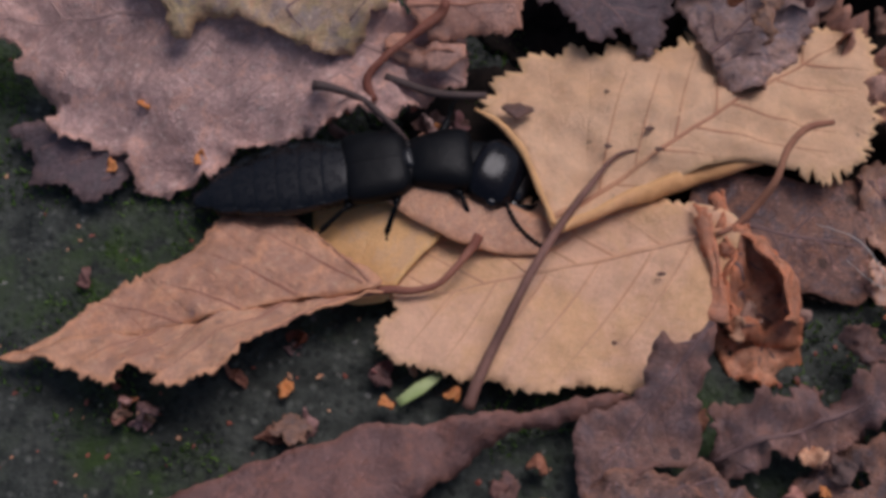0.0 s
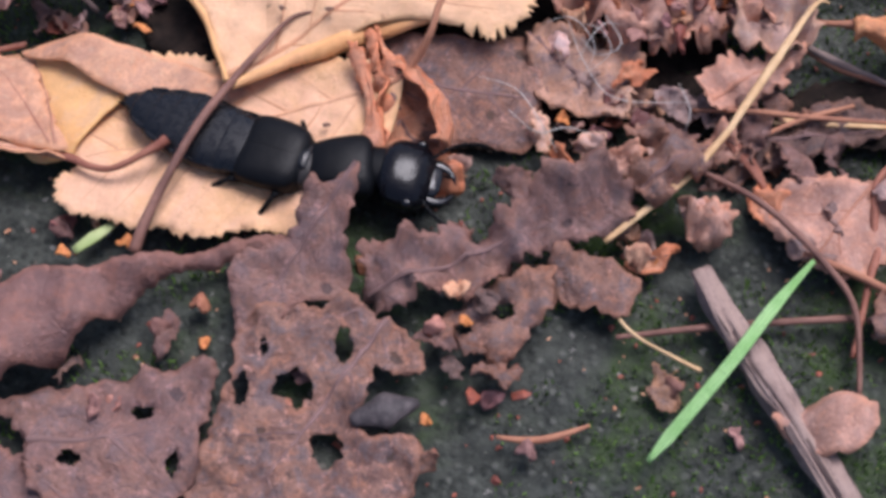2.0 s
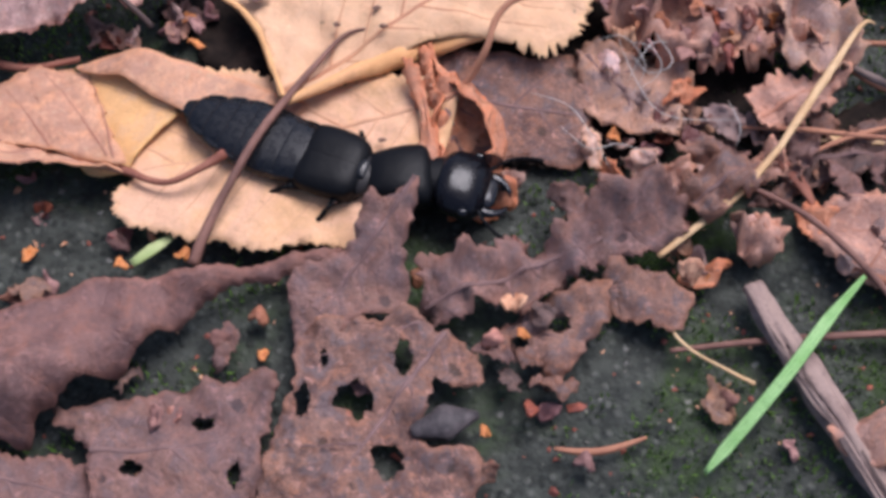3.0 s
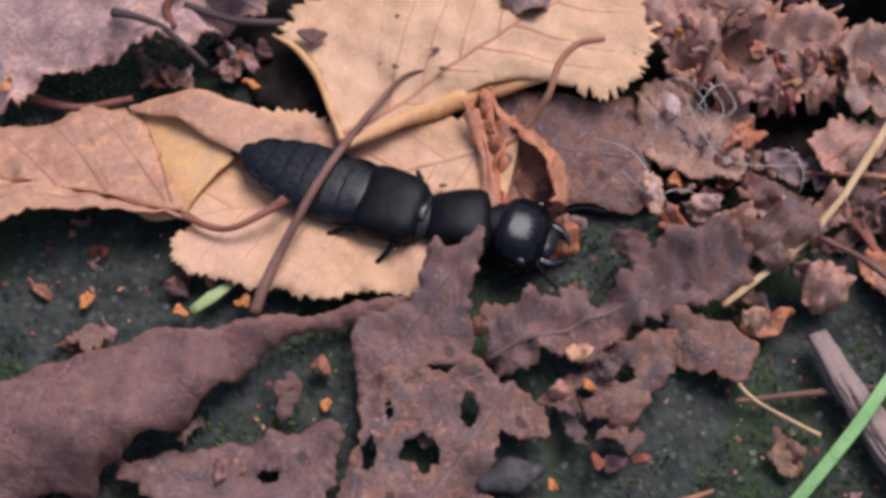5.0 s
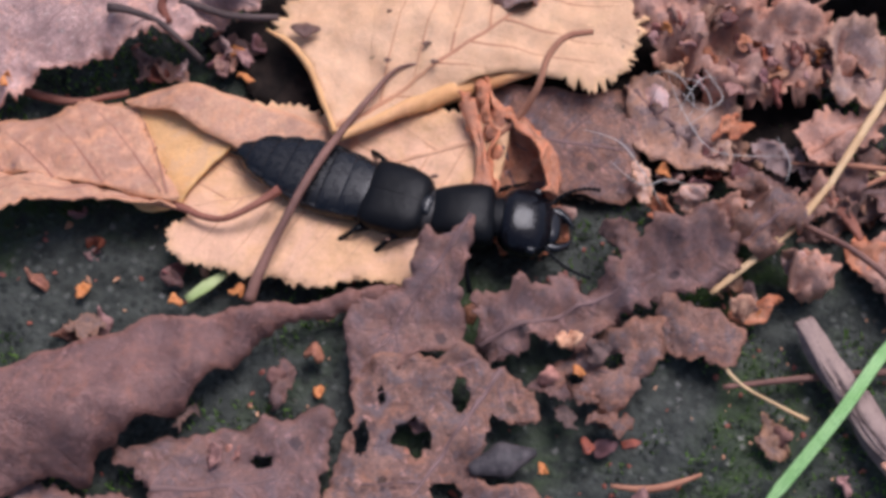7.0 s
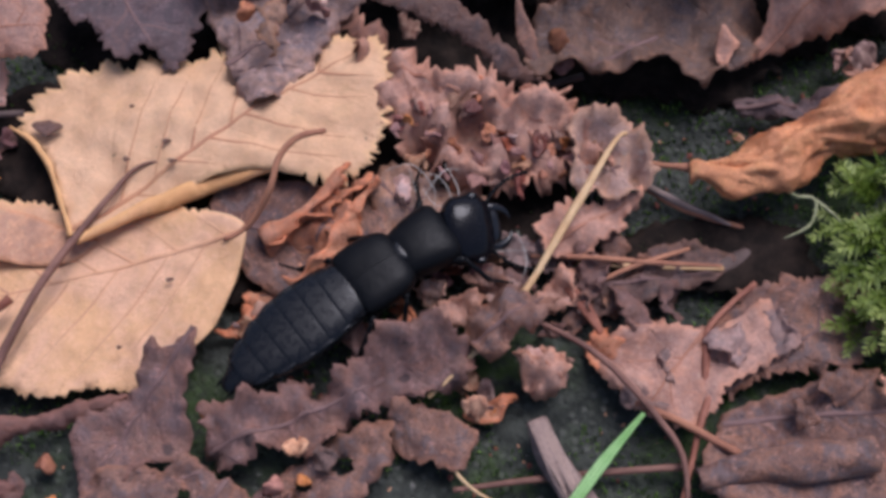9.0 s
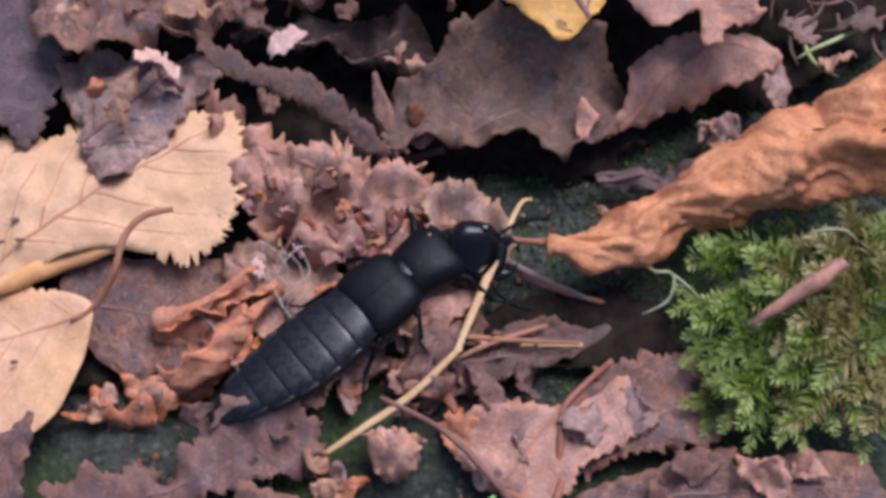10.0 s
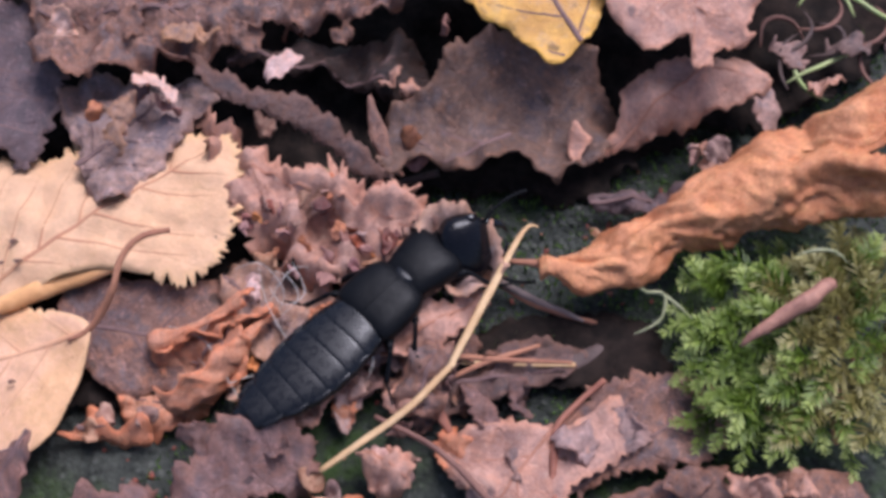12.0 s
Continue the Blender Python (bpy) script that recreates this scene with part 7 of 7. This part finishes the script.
def motions():
    gait = [
        posture(0.0, (-35.6, 10.8, 2.3), (-30.6, 11.9, 3.3), (-23.6, 12.4, 3.9), (-17.7, 13.4, 4.1), (-12.9, 13.8, 4.1), (-8.2, 11.7, 3.1)),
        posture(0.5, (-31.2, 11.4, 3.3), (-25.0, 11.2, 4.1), (-19.2, 10.6, 4.3), (-13.8, 9.4, 4.3), (-9.3, 7.0, 3.9), (-5.0, 4.5, 3.1)),
        posture(1.0, (-22.5, 9.9, 3.3), (-16.8, 8.1, 4.1), (-11.9, 6.8, 4.3), (-7.5, 5.7, 4.3), (-4.4, 2.8, 4.3), (-3.4, -2.5, 3.1)),
        posture(1.5, (-17.6, 6.9, 3.3), (-12.6, 5.4, 3.9), (-7.9, 3.8, 3.9), (-3.2, 2.0, 3.7), (1.3, 0.1, 3.3), (6.5, -4.3, 1.9)),
        posture(2.0, (-15.2, 7.1, 3.3), (-10.0, 4.1, 3.9), (-5.0, 2.0, 3.9), (-0.6, 0.5, 3.9), (3.5, 0.5, 3.9), (9.8, -1.0, 3.1)),
        posture(3.0, (-15.3, 7.8, 3.3), (-10.0, 4.9, 3.9), (-4.9, 2.6, 3.9), (-0.4, 0.9, 3.9), (3.9, 1.0, 3.9), (9.8, -0.7, 3.1)),
        posture(5.0, (-15.4, 7.7, 3.3), (-10.2, 4.9, 3.9), (-5.1, 3.0, 3.9), (-0.6, 1.3, 3.9), (3.6, 1.1, 3.9), (9.8, -1.1, 3.1)),
        posture(6.5, (-15.5, 7.6, 3.3), (-10.3, 4.9, 3.9), (-5.1, 2.9, 3.9), (-0.6, 1.2, 3.9), (3.7, 1.2, 3.9), (9.8, -0.8, 3.1)),
        posture(6.9, (-15.4, 7.5, 3.3), (-10.0, 4.8, 3.9), (-4.7, 2.7, 3.9), (-0.0, 1.0, 3.9), (4.2, 0.7, 3.9), (10.2, -0.4, 3.1)),
        posture(7.6, (-11.7, 2.8, 3.6), (-6.8, 2.0, 4.2), (-0.5, 1.6, 4.2), (4.9, 1.3, 4.4), (9.9, 1.5, 4.6), (14.9, 2.1, 4.0)),
        posture(8.3, (-8.6, -1.4, 4.0), (-2.3, -0.4, 4.6), (3.5, 1.0, 4.8), (9.4, 2.0, 5.0), (14.6, 2.5, 5.0), (18.9, 2.6, 4.6)),
        posture(8.5, (-5.1, -0.7, 5.0), (1.2, 0.2, 5.6), (7.7, 1.2, 5.8), (13.9, 2.3, 6.0), (19.1, 2.9, 6.0), (23.1, 2.9, 5.6), 20),
        posture(8.8, (5.0, -3.9, 4.6), (8.5, -1.1, 5.4), (13.1, 1.7, 5.8), (18.6, 3.6, 6.0), (23.1, 5.0, 6.0), (26.9, 4.9, 5.4), 20),
        posture(9.0, (5.0, -5.4, 4.4), (9.0, -2.0, 5.2), (14.3, 1.5, 5.6), (19.7, 5.1, 5.8), (23.9, 7.8, 5.8), (27.5, 8.6, 5.0), 20),
        posture(9.2, (7.2, -3.0, 4.6), (13.4, -0.4, 5.4), (20.8, 3.6, 5.6), (25.6, 5.8, 5.8), (29.2, 7.2, 5.8), (32.7, 7.3, 5.0), 45),
        posture(9.5, (13.1, -2.7, 4.6), (18.3, 0.4, 5.4), (24.2, 4.1, 5.6), (29.2, 7.0, 5.8), (32.5, 9.0, 5.8), (36.4, 8.8, 5.0), 45),
        posture(10.0, (16.4, -1.7, 4.4), (21.8, 1.9, 5.2), (27.3, 6.2, 5.6), (31.6, 9.6, 5.8), (35.5, 12.4, 5.8), (38.8, 12.2, 5.2), 45),
        posture(10.5, (17.0, -1.7, 4.4), (22.6, 2.1, 5.2), (28.1, 6.8, 5.6), (32.4, 10.1, 5.8), (36.6, 12.8, 5.8), (40.2, 12.1, 5.2), 45),
        posture(11.0, (17.0, -1.8, 4.4), (22.3, 1.9, 5.2), (27.7, 6.6, 5.6), (32.1, 10.0, 5.8), (36.2, 12.8, 5.8), (39.8, 12.1, 5.2), 45),
        posture(11.5, (17.1, -1.6, 4.4), (22.4, 2.2, 5.2), (27.8, 6.9, 5.6), (32.1, 10.1, 5.8), (36.2, 12.9, 5.8), (39.8, 12.3, 5.2), 45),
        posture(12.0, (18.2, -1.0, 4.4), (22.8, 2.2, 5.2), (27.9, 7.1, 5.6), (32.1, 11.0, 5.8), (35.9, 14.5, 5.8), (39.4, 15.4, 5.4), 45),
    ]

    def rows(key):
        return [(t, Matrix.Translation(o[key].translation * MM) @ o[key].to_3x3().to_4x4()) for t, o in gait]

    walk(beetle, rows("root"))
    for key in ("pronotum", "neck", "head"):
        walk(body[key], rows(key))
    for i, ring in enumerate(rings):
        walk(ring, rows("ring%d" % i))
    walk(tail, rows("ring%d" % RINGS))
    still = ((1.9, 6.7), (9.6, 11.6))
    for hip, at, k, sg in legs:
        turns = []
        for n in range(49):
            t = n / 4
            on = 0.0 if any(a <= t <= b for a, b in still) else 1.0
            swing = 16 * on * math.sin(2 * math.pi * (1.6 * t + (0.5 if (k + (sg > 0)) % 2 else 0)))
            turns.append((t, Matrix.Translation(at * MM) @ Matrix.Rotation(radians(swing), 4, "Z")))
        walk(hip, turns)
    # the tan leaf is lifted, dropped and bent along its midrib as the beetle crawls from below it:
    # seconds, place of its base, pitch, yaw, and the turn of either half about the midrib
    rocking = [
        (0.0, -20.3, 2.9, 3.0, -4.3, 9.6, -6, -37), (0.2, -20.1, 2.6, 3.0, -4.2, 9.1, -4, -40), (0.3, -20.4, 2.2, 3.4, -5.0, 7.0, 2, -15),
        (0.4, -20.8, 1.6, 3.8, -6.5, 4.4, 8, 11), (0.5, -21.1, 2.2, 3.2, -3.0, 6.0, -10, -50), (0.6, -21.5, 2.3, 3.0, 3.0, 4.5, -15, -56), (0.7, -21.3, 2.6, 3.8, -5.0, -3.0, 14, -10),
        (0.8, -21.0, 2.9, 4.5, -7.9, -10.9, 34, 14), (0.9, -19.9, 2.7, 4.1, -7.1, -17.3, 32, 11), (1.0, -19.5, 2.1, 3.5, -5.5, -13.2, -8, -45),
        (1.2, -19.8, 1.5, 3.5, -5.6, -15.0, -10, -40), (2.0, -19.8, 1.8, 3.5, -5.6, -15.0, -9, -40), (12.0, -19.8, 1.8, 3.5, -5.6, -15.0, -9, -40)]
    walk(left_leaf, [(t, Matrix.Translation(Vector((x, y, z)) * MM) @ Euler((0, radians(pitch), radians(yaw))).to_matrix().to_4x4()) for t, x, y, z, pitch, yaw, n, k in rocking])
    walk(north_half, [(r[0], Matrix.Rotation(radians(r[6]), 4, "X")) for r in rocking])
    walk(south_half, [(r[0], Matrix.Rotation(radians(r[7]), 4, "X")) for r in rocking])
    # the straw stays until the beetle presses on it
    s0 = straw.matrix_basis.copy()

    def pushed(dx, dy, dz, yaw, tilt=0):
        turn = Euler((radians(tilt), 0, radians(yaw))).to_matrix().to_4x4()
        return Matrix.Translation(Vector((dx, dy, dz)) * MM) @ s0 @ turn

    # seconds, shift, turn, tilt, and the bend at the kink
    press = [(0.0, 0, 0, 0, 0, 0, 0), (6.8, 0, 0, 0, 0, 0, 0), (8.3, -1.0, 0.5, -0.2, 1.5, 0, 2), (9.0, -2.0, 1.0, -0.4, 3, 0, 3), (9.3, -1.2, 0.6, -1.8, 2.6, 0, -4), (9.5, -0.6, 0.2, -1.8, 2.4, 0, -9), (10.0, 3.4, 1.2, -1.1, 10.5, -1, -16.5), (11.0, 3.5, 1.0, -0.7, 8, -3, -14), (12.0, 3.4, 1.4, -0.7, 6, -4, -11)]
    walk(straw, [(r[0], pushed(*r[1:6])) for r in press])
    walk(straw_low, [(r[0], Matrix.Rotation(radians(r[6]), 4, "Z")) for r in press])
    # the torn leaf is pressed down by the beetle's abdomen
    t0 = torn.matrix_basis.copy()
    foot = Vector((12.1, -10.0, 1.2)) * MM
    bent = Matrix.Translation(foot) @ Matrix.Rotation(radians(-14), 4, "X") @ Matrix.Translation(-foot) @ t0
    walk(torn, [(0.0, t0), (9.0, t0), (9.4, bent), (12.0, bent)])
    # the curled leaf is nudged by the head, then shoved aside as the beetle turns
    c0 = curl.matrix_basis.copy()

    def shoved(dx, dy, dz, yaw):
        return Matrix.Translation(Vector((dx, dy, dz)) * MM) @ c0 @ Matrix.Rotation(radians(yaw), 4, "Z")

    walk(curl, [(0.0, c0), (1.5, c0), (2.0, shoved(-0.6, 1.7, 0.6, 4)), (6.8, shoved(-0.6, 1.7, 0.6, 4)), (8.3, shoved(4.4, 3.6, 0.2, -50)), (9.0, shoved(4.2, 3.4, 0.3, -60)), (9.5, shoved(7.2, 2.2, 0.3, -75)), (12.0, shoved(7.2, 1.9, 0.3, -75))])

    # the brown scrap over the straw is pushed off it
    k0 = clump.matrix_basis.copy()
    off = Matrix.Translation(Vector((6.0, 4.2, -1.6)) * MM) @ k0 @ Matrix.Rotation(radians(35), 4, "Z")
    walk(clump, [(0.0, k0), (9.0, k0), (9.5, off), (12.0, off)])


motions()
